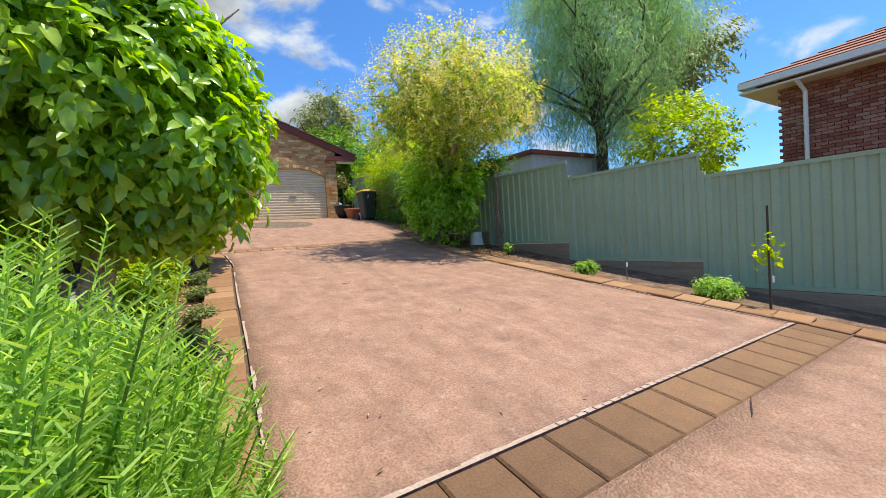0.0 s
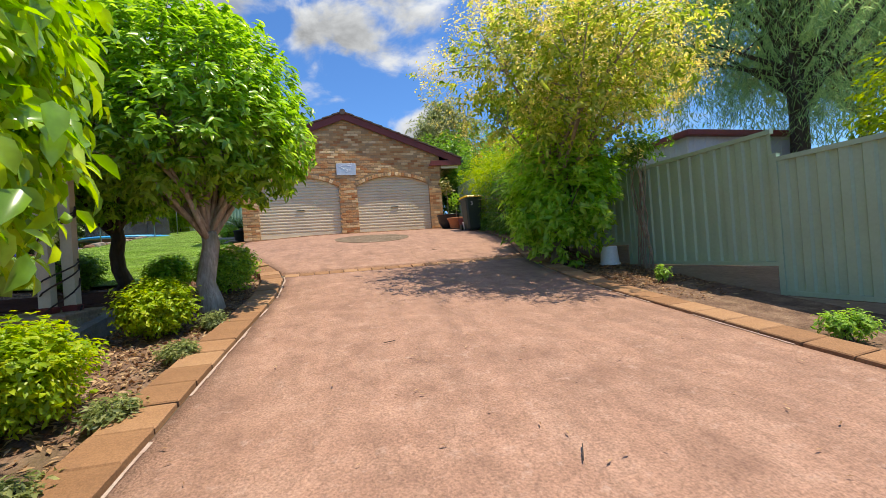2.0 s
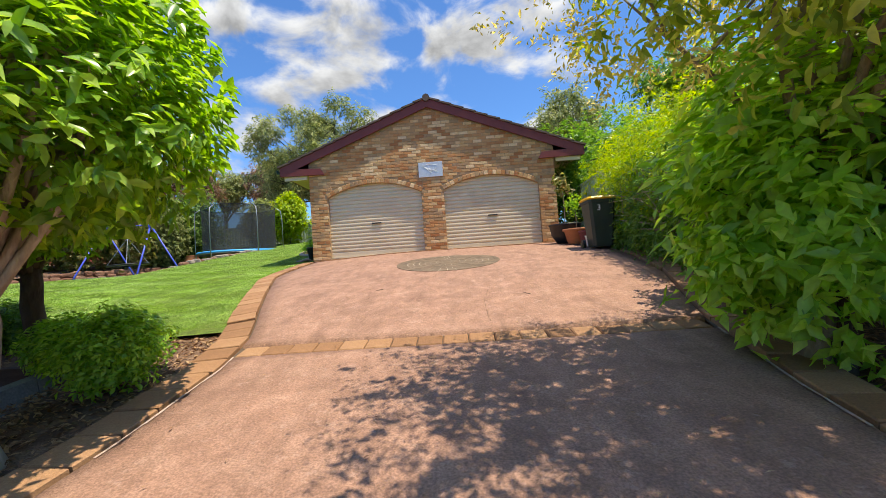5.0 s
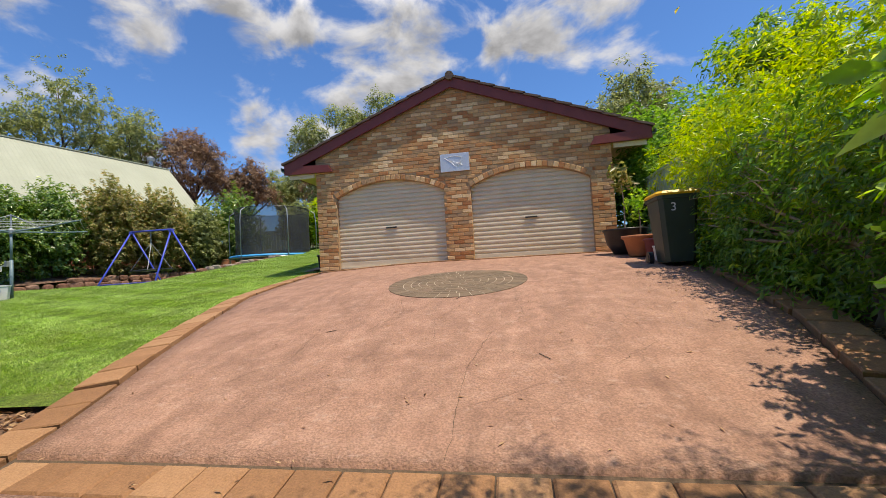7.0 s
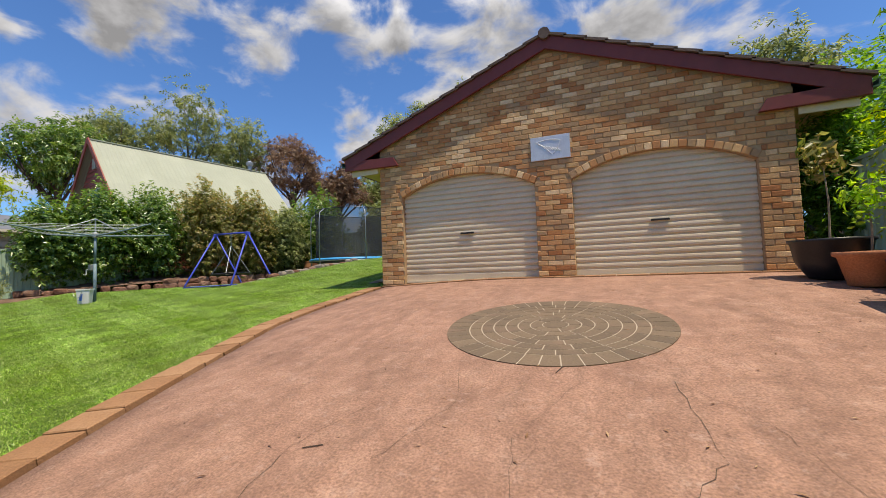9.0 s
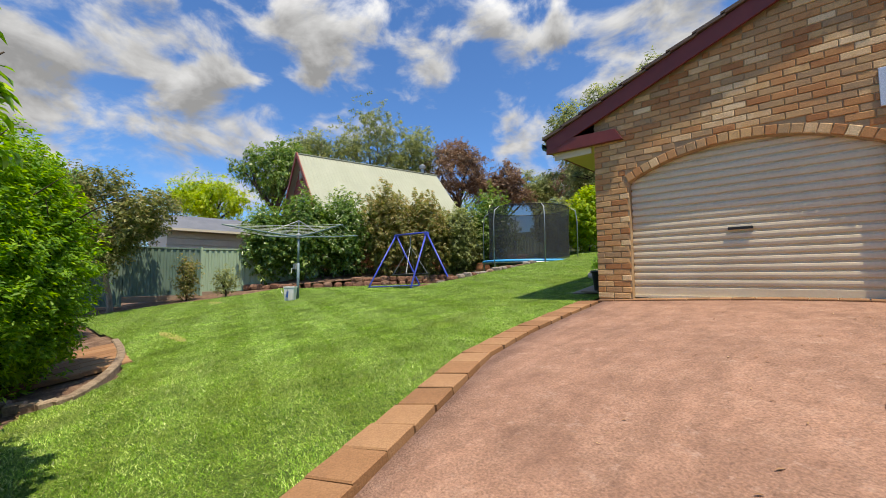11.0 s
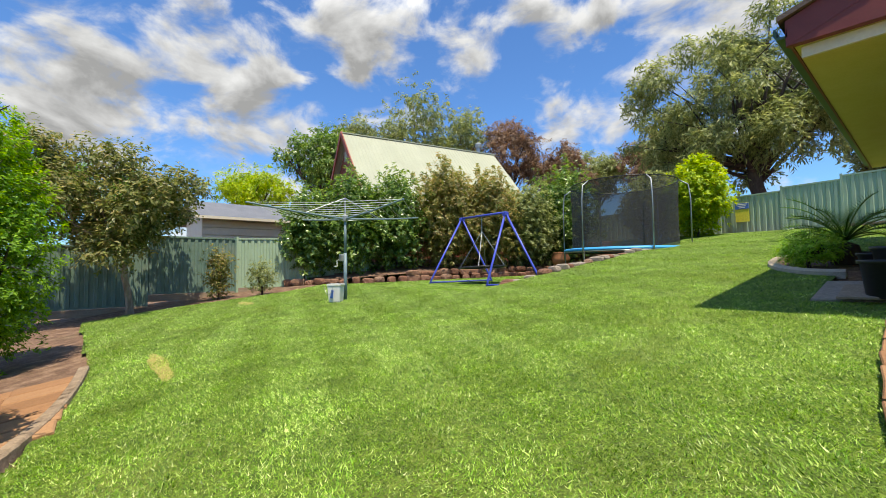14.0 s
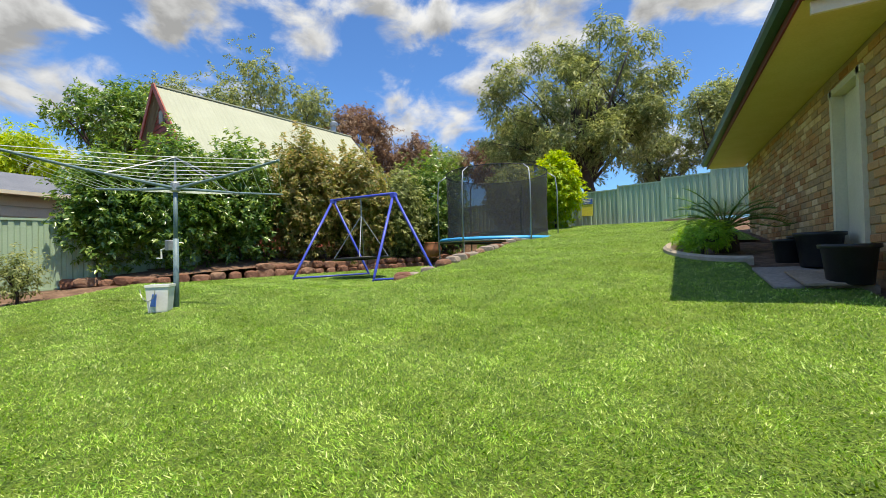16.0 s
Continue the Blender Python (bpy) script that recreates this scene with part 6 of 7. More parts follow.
thing, zt = pot(5.37, 15.5, [(0.2, 0.0), (0.22, 0.01), (0.34, 0.2), (0.375, 0.42), (0.4, 0.44), (0.4, 0.47), (0.36, 0.47), (0.34, 0.43)], BLACK, "black glazed bowl pot with a young magnolia")
potted(thing, 5.37, 15.5, zt, 1.0, L_PHOT, 101, 0.13, 0.24, 170)
thing, zt = pot(5.45, 14.85, [(0.19, 0.0), (0.2, 0.01), (0.27, 0.3), (0.31, 0.32), (0.31, 0.36), (0.27, 0.36), (0.25, 0.3)], TERRA, "terracotta pot with a small citrus tree")
potted(thing, 5.45, 14.85, zt, 0.62, L_MID, 102, 0.08, 0.22, 220)
thing, zt = pot(5.56, 14.42, [(0.14, 0.0), (0.15, 0.01), (0.17, 0.28), (0.19, 0.29), (0.19, 0.32), (0.165, 0.32), (0.16, 0.28)], MAROON, "maroon glazed pot beside the bin")
thing, zt = pot(5.5, 14.08, [(0.07, 0.0), (0.075, 0.01), (0.095, 0.2), (0.105, 0.21), (0.105, 0.23), (0.09, 0.23), (0.085, 0.2)], WHITE, "small white plastic pot beside the bin")
DARKPOT = [(0.17, 0.0), (0.18, 0.01), (0.22, 0.36), (0.245, 0.37), (0.245, 0.41), (0.215, 0.41), (0.2, 0.36)]
for x, y, k in ((-1.72, 18.55, 0.7), (-1.52, 18.2, 0.95), (-1.56, 17.25, 0.9), (-1.5, 18.85, 0.7)):
    thing, zt = pot(x, y, [(r * k, h * k) for r, h in DARKPOT], BLACK, "black plastic pot beside the garage door")
thing, zt = pot(-10.35, 25.0, [(0.15, 0.0), (0.3, 0.12), (0.34, 0.3), (0.26, 0.48), (0.29, 0.52), (0.25, 0.52)], TERRA, "large terracotta urn on the terrace", z=2.68)

# wheelie bin
WX, WY = 5.55, 13.6
WZ = gz(WX, WY) + 0.03
wbin = empty("wheelie_bin", (WX, WY, WZ), "dark green wheelie bin with a yellow lid", "bin")
body = Shape()
lev = [(0.22, 0.24, 0.04), (0.225, 0.25, 0.1), (0.29, 0.33, 0.96), (0.31, 0.35, 0.97), (0.31, 0.35, 1.02), (0.28, 0.32, 1.02)]
for a, b, h in lev:
    c = 0.05
    a, b, h = a * 0.88, b * 0.88, h * 0.94
    body.v += [(WX + x, WY + y, WZ + h) for x, y in ((-a + c, -b), (a - c, -b), (a, -b + c), (a, b - c), (a - c, b), (-a + c, b), (-a, b - c), (-a, -b + c))]
body.f = [(i * 8 + k, i * 8 + (k + 1) % 8, (i + 1) * 8 + (k + 1) % 8, (i + 1) * 8 + k) for i in range(len(lev) - 1) for k in range(8)] + [tuple(range(7, -1, -1))]
part("body", body, BIN_GREEN, wbin)
lid = Shape()
lev = [(0.32, 0.36, 1.022), (0.33, 0.37, 1.05), (0.3, 0.34, 1.085), (0.15, 0.18, 1.1)]
for a, b, h in lev:
    c = 0.06
    a, b, h = a * 0.88, b * 0.88, h * 0.94
    lid.v += [(WX + x, WY + y, WZ + h) for x, y in ((-a + c, -b), (a - c, -b), (a, -b + c), (a, b - c), (a - c, b), (-a + c, b), (-a, b - c), (-a, -b + c))]
lid.f = [(i * 8 + k, i * 8 + (k + 1) % 8, (i + 1) * 8 + (k + 1) % 8, (i + 1) * 8 + k) for i in range(len(lev) - 1) for k in range(8)] + [tuple(range(24, 32)), tuple(range(7, -1, -1))]
part("lid", lid, BIN_LID, wbin, "yellow plastic lid")
part("handle", Shape().tube([(WX - 0.26, WY + 0.31, WZ + 0.92), (WX - 0.26, WY + 0.38, WZ + 0.92), (WX + 0.26, WY + 0.38, WZ + 0.92), (WX + 0.26, WY + 0.31, WZ + 0.92)], 0.018, 8), BIN_GREEN, wbin)
for s in (-1, 1):
    wheel = part("wheel", Shape().tube([(WX + s * 0.24, WY + 0.24, WZ + 0.1), (WX + s * 0.3, WY + 0.24, WZ + 0.1)], 0.1, 18), BLACK, wbin)
    part("hub", Shape().tube([(WX + s * 0.3, WY + 0.24, WZ + 0.1), (WX + s * 0.307, WY + 0.24, WZ + 0.1)], 0.05, 12), BIN_GREEN, wheel)

num = bpy.data.curves.new("numeral", "FONT")
num.body, num.size, num.extrude, num.align_x = "3", 0.16, 0.002, "CENTER"
num_ob = bpy.data.objects.new("numeral_source", num)
num_me = bpy.data.meshes.new_from_object(num_ob)
bpy.data.objects.remove(num_ob)
num_me.transform(Matrix.Translation((WX - 0.08, WY - 0.292, WZ + 0.74)) @ Matrix.Rotation(math.pi / 2 + 0.08, 4, "X"))
part("numeral", num_me, WHITE, wbin, "white painted number three")

# upturned white bucket in the side bed
UX, UY = 5.88, 7.82
uz = gz(UX, UY) - 0.04
up = empty("bucket", (UX, UY, uz), "upturned white plastic bucket on the soil by the fence", "bucket")
part("body", Shape().lathe((UX, UY, uz), [(0.155, 0.0), (0.16, 0.02), (0.15, 0.04), (0.128, 0.3), (0.118, 0.31), (0.001, 0.305)], 22), WHITE, up, smooth=False)
part("rim", Shape().lathe((UX, UY, uz), [(0.165, 0.0), (0.168, 0.03), (0.155, 0.035)], 22), WHITE, up)

# young plants in the side bed
sap = empty("lemon_sapling", (5.22, 1.84, gz(5.22, 1.84)), "young lemon tree tied to a dark stake", "sapling")
part("stake", Shape().tube([(5.22, 1.84, gz(5.22, 1.84) - 0.1), (5.22, 1.84, gz(5.22, 1.84) + 1.1)], 0.011, 6), BARK_DARK, sap)
part("stem", Shape().tube([(5.25, 1.84, gz(5.22, 1.84) - 0.1), (5.24, 1.85, gz(5.22, 1.84) + 0.68)], [0.009, 0.004], 6), BARK, sap)
P, D = crown_points([(5.24, 1.84, gz(5.22, 1.84) + 0.58, 0.17, 0.17, 0.2)], 60, 5, 0.9, 0.2, 1, 0, 0.03, 2)
part("leaves", leaf_mesh("leaves", P, D, 0.08, 0.5, 0.7, 5, 0.3), L_LIME, sap)
part("tag", Shape().slab((5.235, 1.81, gz(5.22, 1.84) + 0.32), (0.05, 0.004, 0.07), 0.001), WHITE, sap, "white plastic plant tag")
tw = empty("bare_sapling", (5.45, 3.65, gz(5.45, 3.65)), "leafless young sapling with a white tag", "sapling")
zt = gz(5.45, 3.65)
part("stem", Shape().tube([(5.45, 3.65, zt - 0.1), (5.44, 3.66, zt + 0.3), (5.4, 3.7, zt + 0.62)], [0.009, 0.007, 0.003], 6).tube([(5.44, 3.66, zt + 0.25), (5.5, 3.62, zt + 0.5)], [0.005, 0.002], 5).tube([(5.43, 3.66, zt + 0.35), (5.38, 3.6, zt + 0.56)], [0.005, 0.002], 5), BARK, tw)
part("tag", Shape().slab((5.44, 3.64, zt + 0.17), (0.04, 0.004, 0.06), 0.001), WHITE, tw)


def tuft(x, y, r, n, seed, leaf, label, h=0.16):
    shrub("ground_cover", x, y, r, h, n, 0.035, leaf, label, seed, 0.4, "plant", "side bed plants", gaps=0.3, ragged=0.4)


for i, (x, y, r) in enumerate([(5.43, 2.5, 0.22), (5.3, 2.3, 0.15), (5.12, 4.1, 0.15), (5.6, 6.4, 0.07)]):
    tuft(x, y, r, int(1500 * r / 0.3), 111 + i, L_ROSE, "low green trailing plant in dry soil")
for i, (x, y, r) in enumerate([(0.12, 5.6, 0.14), (0.1, 4.6, 0.13), (0.16, 6.5, 0.12), (0.02, 3.9, 0.14)]):
    tuft(x, y, r, 800, 121 + i, L_GUM, "small grey-green weed at the paver edge", 0.09)

# cycad bed beside the garage
CX, CY = -2.15, 20.35
cz = gz(CX, CY)
cycad = empty("cycad", (CX, CY, cz), "cycad with stiff arching dark fronds in a round bed", "palm")
part("trunk", lump(Shape().lathe((CX, CY, cz - 0.05), [(0.18, 0.0), (0.2, 0.12), (0.15, 0.3), (0.02, 0.36)], 14), 0.03, 6, 3), BARK_DARK, cycad)
rng = random.Random(5)
for k in range(34):
    a = k * 2.4
    up_ = 0.45 + 0.8 * (k / 34)
    ln = rng.uniform(0.75, 1.0)
    pts = []
    for j in range(9):
        u = j / 8
        out = ln * u * math.cos(up_ * 1.2 - 0.3 + u * -0.5)
        hgt = 0.3 + ln * u * math.sin(max(0.05, up_ * 1.25 - u * 0.75))
        pts.append(Vector((CX + out * math.cos(a), CY + out * math.sin(a), cz + hgt)))
    fr = Shape().tube(pts, [0.008] * 8 + [0.003], 4, False)
    sd = Vector((-math.sin(a), math.cos(a), 0))
    for j in range(1, 25):
        u = j / 25 * 8
        p = pts[int(u)].lerp(pts[min(8, int(u) + 1)], u - int(u))
        w = 0.16 * math.sin(math.pi * min(1, 0.15 + j / 27))
        fw = (pts[8] - pts[0]).normalized()
        for s in (-1, 1):
            t = p + sd * s * w + fw * 0.08 + Vector((0, 0, 0.05))
            fr.add([p - fw * 0.007, p + fw * 0.007, t], [(0, 1, 2)])
    part("frond", fr, L_CYCAD, cycad)
shrub("fern", -2.5, 19.85, 0.42, 0.5, 2600, 0.05, L_MID, "soft green fern in front of the cycad", 140, 0.25)
rim = Shape()
for k in range(30):
    t0, t1 = 1.7 + k * 0.1, 1.7 + (k + 1) * 0.1
    ring4 = []
    for t in (t0, t1):
        for r, h in ((0.94, -0.04), (0.94, 0.06), (1.02, 0.08), (1.06, 0.05), (1.06, -0.04)):
            x, y = -2.0 + r * math.cos(t), 20.3 + 1.36 * r * math.sin(t)
            ring4.append((x, y, gz(x, y) + h))
    rim.add(ring4, [(i, i + 1, i + 6, i + 5) for i in range(4)])
tagged(part("kerb", rim, JOINT_PALE), "curved pale concrete kerb of the cycad bed", "kerb", kind="structure")
tagged(part("pavement", Shape().slab((-1.75, 17.75, gz(-1.75, 17.75) - 0.02), (0.75, 1.1, 0.1), 0.01, lay(-1.75, 18.0, 0).to_3x3().to_4x4()), RUBBLE), "grey concrete slab before the side door", "slab", kind="structure")
mat_ = empty("door_mat", (-1.62, 18.0, gz(-1.62, 18.0) + 0.05), "brown coir mat on the slab", "mat")
part("mat", Shape().slab((-1.72, 17.45, gz(-1.72, 17.45) + 0.06), (0.4, 0.7, 0.025), 0.006, lay(-1.72, 17.45, 0).to_3x3().to_4x4()), PLINTH, mat_)

# ---- path by the conifers ----
path = empty("path", (-5.8, 10.9, 1.5), "short path of pale orange pavers at the lawn's lower edge", "path", kind="structure")
pp = paver_mesh(0.52, 0.3, 0.06, PAVER)
for k in range(6):
    for j in range(3):
        x, y = -7.2 + k * 0.33 + 0.05 * j, 11.18 - j * 0.5 - 0.02 * k
        piece("paver", pp, path, lay(x, y, 0.0, math.pi / 2))
kerb = Shape()
for k in range(26):
    u = k / 25
    x, y = -7.55 + 3.3 * u, 11.45 - 0.2 * u - 0.55 * u ** 3
    m = lay(x, y, 0.0, -0.05 - 0.6 * u * u)
    kerb.slab(tuple(m.translation), (0.24, 0.1, 0.1), 0.015, m.to_3x3().to_4x4())
for k in range(5):
    m = lay(-4.17 - 0.03 * k * k, 10.6 - 0.11 * k, 0.0, -1.2 - 0.2 * k)
    kerb.slab(tuple(m.translation), (0.16, 0.1, 0.1), 0.015, m.to_3x3().to_4x4())
tagged(part("kerb", kerb, KERB_BROWN), "low grey-brown kerb round the conifer bed", "kerb", kind="structure")

# ---- buildings ----
af = empty("a_frame_house", (-19, 25, 3.5), "red-brown house with a steep pale green steel roof", "house")
R0, R1 = Vector((-19.95, 21.1, 9.45)), Vector((-18.25, 29.6, 9.45))
rd = (R1 - R0).normalized()
rs = Vector((rd.y, -rd.x, 0))
HALF, DROP = 4.6, 4.9
for s in (1, -1):
    sl = Shape()
    a, b = R0 - rd * 0.35, R1 + rd * 0.35
    nrib = 46
    pts = []
    for k in range(nrib + 1):
        for off, lift in ((0, 0.0), (0.3, 0.0), (0.42, 0.016), (0.6, 0.016), (0.72, 0.0)):
            u = (k + off) / (nrib + 1)
            p = a.lerp(b, u)
            pts.append(p + Vector((0, 0, lift)))
    m_ = len(pts)
    eave = [p + rs * s * HALF - Vector((0, 0, DROP)) for p in pts]
    sl.add(pts + eave, [(i, i + 1, m_ + i + 1, m_ + i) for i in range(m_ - 1)])
    part("roof", sl, TIN, af, "pale green ribbed steel roof")
part("ridge_cap", Shape().beam(R0 - rd * 0.36 + Vector((0, 0, 0.02)), R1 + rd * 0.36 + Vector((0, 0, 0.02)), 0.16, 0.05), TIN, af)
vent_p = R1 - rd * 0.8
part("roof_vent", Shape().lathe(tuple(vent_p), [(0.12, 0.0), (0.12, 0.3), (0.2, 0.34), (0.22, 0.5), (0.1, 0.6)], 14), STEEL, af)
for e, sgn in ((R0, -1), (R1, 1)):
    w = Shape()
    for k in range(30):
        h0, h1 = k * 0.22, (k + 1) * 0.22
        if h1 > DROP + 0.6:
            break
        w0 = min(HALF - 0.4, HALF * (h0 + 0.05) / DROP)
        w1 = min(HALF - 0.4, HALF * (h1 + 0.05) / DROP)
        o = rd * sgn * 0.03
        t0, t1 = e - Vector((0, 0, h0 + 0.15)), e - Vector((0, 0, h1 + 0.15))
        w.add([t0 - rs * w0, t0 + rs * w0, t1 + rs * w1 + o, t1 - rs * w1 + o], [(0, 1, 2, 3)])
    w.add([e + rs * x - Vector((0, 0, h)) for x, h in ((-HALF + 0.4, DROP), (HALF - 0.4, DROP), (HALF - 0.4, 6.8), (-HALF + 0.4, 6.8))], [(0, 1, 2, 3)])
    part("wall", welded(w), RED_BOARD, af, "red-brown weatherboard gable")
for s in (1, -1):
    part("verge", Shape().beam(R0 - rd * 0.36, R0 - rd * 0.36 + rs * s * HALF - Vector((0, 0, DROP)), 0.05, 0.22), RED_BOARD, af)
    o = rs * s * (HALF - 0.5)
    part("wall", Shape().beam(R0 + o - Vector((0, 0, 5.7)), R1 + o - Vector((0, 0, 5.7)), 0.2, 2.4), RED_BOARD, af)
wc = R0 - rd * 0.08 - Vector((0, 0, 3.0)) + rs * 0.2
wf = part("window", Shape().beam(wc - rs * 0.65, wc + rs * 0.65, 0.06, 1.2), CREAM, af, "white framed gable window")
for q in (-0.32, 0.32):
    part("pane", Shape().beam(wc + rs * (q - 0.27) - rd * 0.035, wc + rs * (q + 0.27) - rd * 0.035, 0.03, 1.02), GLASS, wf)
wc2 = R0 - rd * 0.08 - Vector((0, 0, 1.15))
part("gable_vent", Shape().beam(wc2 - rs * 0.22, wc2 + rs * 0.22, 0.08, 0.5), TIN, af)

shed = empty("shed", (-19.5, 16.5, 1.8), "beige shed with a dark grey steel roof beyond the fence", "shed")
part("wall", Shape().box((-20.4, 16.6, 3.2), (3.4, 4.2, 2.9)), SHED_TAN, shed)
for k in range(4):
    part("cladding_board", Shape().beam((-18.68, 14.5, 3.6 + k * 0.28), (-18.68, 18.7, 3.6 + k * 0.28), 0.04, 0.24), SHED_TAN, shed)
gr = Shape()
gr.add([(-18.3, 14.2, 4.66), (-18.3, 18.9, 4.66), (-20.4, 18.9, 5.5), (-20.4, 14.2, 5.5), (-22.5, 14.2, 4.66), (-22.5, 18.9, 4.66)], [(0, 1, 2, 3), (3, 2, 5, 4)])
gr.add([(-18.3, 14.2, 4.6), (-18.3, 18.9, 4.6), (-20.4, 18.9, 5.44), (-20.4, 14.2, 5.44), (-22.5, 14.2, 4.6), (-22.5, 18.9, 4.6)], [(3, 2, 1, 0), (4, 5, 2, 3)])
part("roof", gr, GREY_ROOF, shed)
part("gable", Shape().add([(-18.7, 14.48, 4.6), (-22.1, 14.48, 4.6), (-20.4, 14.48, 5.4)], [(0, 1, 2)]), SHED_TAN, shed)
part("gutter", Shape().beam((-18.24, 14.2, 4.64), (-18.24, 18.9, 4.64), 0.1, 0.1), CREAM, shed)

nb = empty("neighbour_house", (15, 0, 1.0), "red brick house with tiled roof and white eaves next door", "house")
wallb = Shape()
z, c = 0.9, 0
NX, NY = 13.4, 4.4
while z < 4.55:
    y = NY - (c % 2) * 0.12
    while y > -5.5:
        wallb.slab((NX + 0.04, y - 0.116, z + 0.038), (0.076, 0.232, 0.06), 0.004, Matrix.Rotation(-math.pi / 2, 4, "Y"))
        y -= 0.243
    x = NX + 0.1 + (c % 2) * 0.12
    while x < 17:
        wallb.slab((x + 0.116, NY - 0.03, z + 0.038), (0.232, 0.076, 0.06), 0.004, Matrix.Rotation(-math.pi / 2, 4, "X"))
        x += 0.243
    z += 0.086
    c += 1
nbw = part("wall", Shape().box((NX + 4.07, NY - 6.08, 2.7), (8, 12, 3.7)), MORTAR, nb)
tagged(part("bricks", wallb, RED_BRICK, nbw), kind="stuff")
part("soffit", Shape().box((NX + 3.9, NY - 5.8, 4.6), (8.9, 12.9, 0.05)), CREAM, nb)
part("gutter", Shape().beam((NX - 0.55, NY + 0.62, 4.78), (NX - 0.55, -7.5, 4.78), 0.13, 0.16).beam((NX - 0.6, NY + 0.6, 4.78), (NX + 8, NY + 0.6, 4.78), 0.13, 0.16), WHITE, nb, "white painted gutter")
dp = part("downpipe", Shape().tube([(NX - 0.12, NY - 0.6, 0.8), (NX - 0.12, NY - 0.6, 4.35), (NX - 0.5, NY - 0.55, 4.6)], 0.05, 8), WHITE, nb, "white downpipe")
for r in range(10):
    u0, u1 = r / 10, (r + 1) / 10 + 0.01
    za, zb = 4.86 + 1.8 * u0, 4.86 + 1.8 * u1 - 0.03
    ins = lambda u: 4.3 * u
    hip = Shape().add([(NX - 0.6 + ins(u0), NY + 0.65 - ins(u0), za + 0.02), (NX - 0.6 + ins(u0), -7.8, za + 0.02), (NX - 0.6 + ins(u1), -7.8, zb + 0.02), (NX - 0.6 + ins(u1), NY + 0.65 - ins(u1), zb + 0.02),
             (NX + 8.4, NY + 0.65 - ins(u0), za + 0.02), (NX + 8.4, NY + 0.65 - ins(u1), zb + 0.02)], [(0, 3, 2, 1), (0, 4, 5, 3)])
    part("roof_course", hip, RED_TILE, nb)

gs = empty("grey_shed", (10.5, 11.5, 1.6), "pale grey steel shed with a red gutter over the fence", "shed")
ribs = [(9.55 - 0.012 * (k // 2 % 2), 14.3 - (k + k % 2 * 0.8) * 0.085) for k in range(56)] + [(9.56 + (k + k % 2 * 0.8) * 0.085, 9.52 - 0.012 * (k // 2 % 2)) for k in range(40)]
part("wall", Shape().add([(x, y, z) for x, y in ribs for z in (1.45, 3.75)], [(2 * k, 2 * k + 2, 2 * k + 3, 2 * k + 1) for k in range(len(ribs) - 1)]), LIGHT_GREY, gs)
part("gutter", Shape().beam((9.45, 9.4, 3.82), (9.45, 14.4, 3.82), 0.12, 0.12).beam((9.4, 9.42, 3.82), (13.2, 9.42, 3.82), 0.12, 0.12), RED_PAINT, gs)
part("roof", Shape().add([(9.4, 9.4, 3.88), (9.4, 14.4, 3.88), (13.2, 14.4, 3.8), (13.2, 9.4, 3.8)], [(0, 3, 2, 1)]), GREY_ROOF, gs)

# porch at the garden side
porch = empty("porch", (-2.2, 6.5, 0.9), "cream timber porch with paired posts on a brick plinth", "porch")
for dx, dy in ((0, 0), (0.14, 0.16)):
    post = part("post", Shape().slab((-1.58 + dx, 7.2 + dy, 2.02), (0.11, 0.11, 1.78), 0.006), CREAM, porch)
    part("shoe", Shape().slab((-1.58 + dx, 7.2 + dy, 1.17), (0.135, 0.135, 0.1), 0.01), RED_PAINT, post, "dark red post shoe")
pl = part("plinth", Shape().box((-1.66, 7.25, 0.84), (0.62, 0.6, 0.56)), MORTAR, porch)
stone_rng = random.Random(31)
for c in range(4):
    x = -2.01
    while x < -1.37:
        w = stone_rng.uniform(0.26, 0.42)
        block = Shape().slab((x + w / 2, 6.94 + stone_rng.uniform(-0.015, 0.015), 0.69 + c * 0.115), (w - 0.012, 0.105, 0.14), 0.014, UPRIGHT)
        part("stone", lump(block, 0.012, 5, c + x), SANDSTONE, pl)
        x += w
    y = 6.9
    while y < 7.5:
        w = stone_rng.uniform(0.24, 0.36)
        block = Shape().slab((-1.33 + stone_rng.uniform(-0.015, 0.015), y + w / 2, 0.69 + c * 0.115), (w - 0.012, 0.105, 0.14), 0.014, Matrix.Rotation(math.pi / 2, 4, "Z") @ UPRIGHT)
        part("stone", lump(block, 0.012, 5, c + y), SANDSTONE, pl)
        y += w
vine = empty("climbing_vine", (-1.62, 7.12, 1.2), "bare brown vine stems twisting round the porch posts", "vine")
for k in range(3):
    pts = []
    for q in range(26):
        a = 0.55 * q + k * 2.1
        pts.append((-1.51 + 0.17 * math.cos(a), 7.28 + 0.18 * math.sin(a), 1.15 + q * (0.045 + 0.012 * k)))
    part("stem", Shape().tube(pts, [0.009] * 25 + [0.004], 5), BARK_DARK, vine)
part("cap", lump(Shape().slab((-1.66, 7.25, 1.12), (0.8, 0.78, 0.07), 0.015), 0.008, 4, 2), SANDSTONE, porch, "rough sandstone capping slab")
part("beam", Shape().beam((-1.95, 4.2, 2.99), (-1.6, 7.75, 2.99), 0.09, 0.2), CREAM, porch)
part("beam", Shape().beam((-1.62, 7.7, 2.99), (-4.4, 8.0, 2.99), 0.09, 0.2), CREAM, porch)
part("gutter", Shape().beam((-1.72, 4.0, 3.2), (-1.36, 8.0, 3.2), 0.12, 0.14).beam((-1.36, 8.0, 3.2), (-4.6, 8.3, 3.2), 0.12, 0.14), GREEN_GUTTER, porch, "dark green gutter")
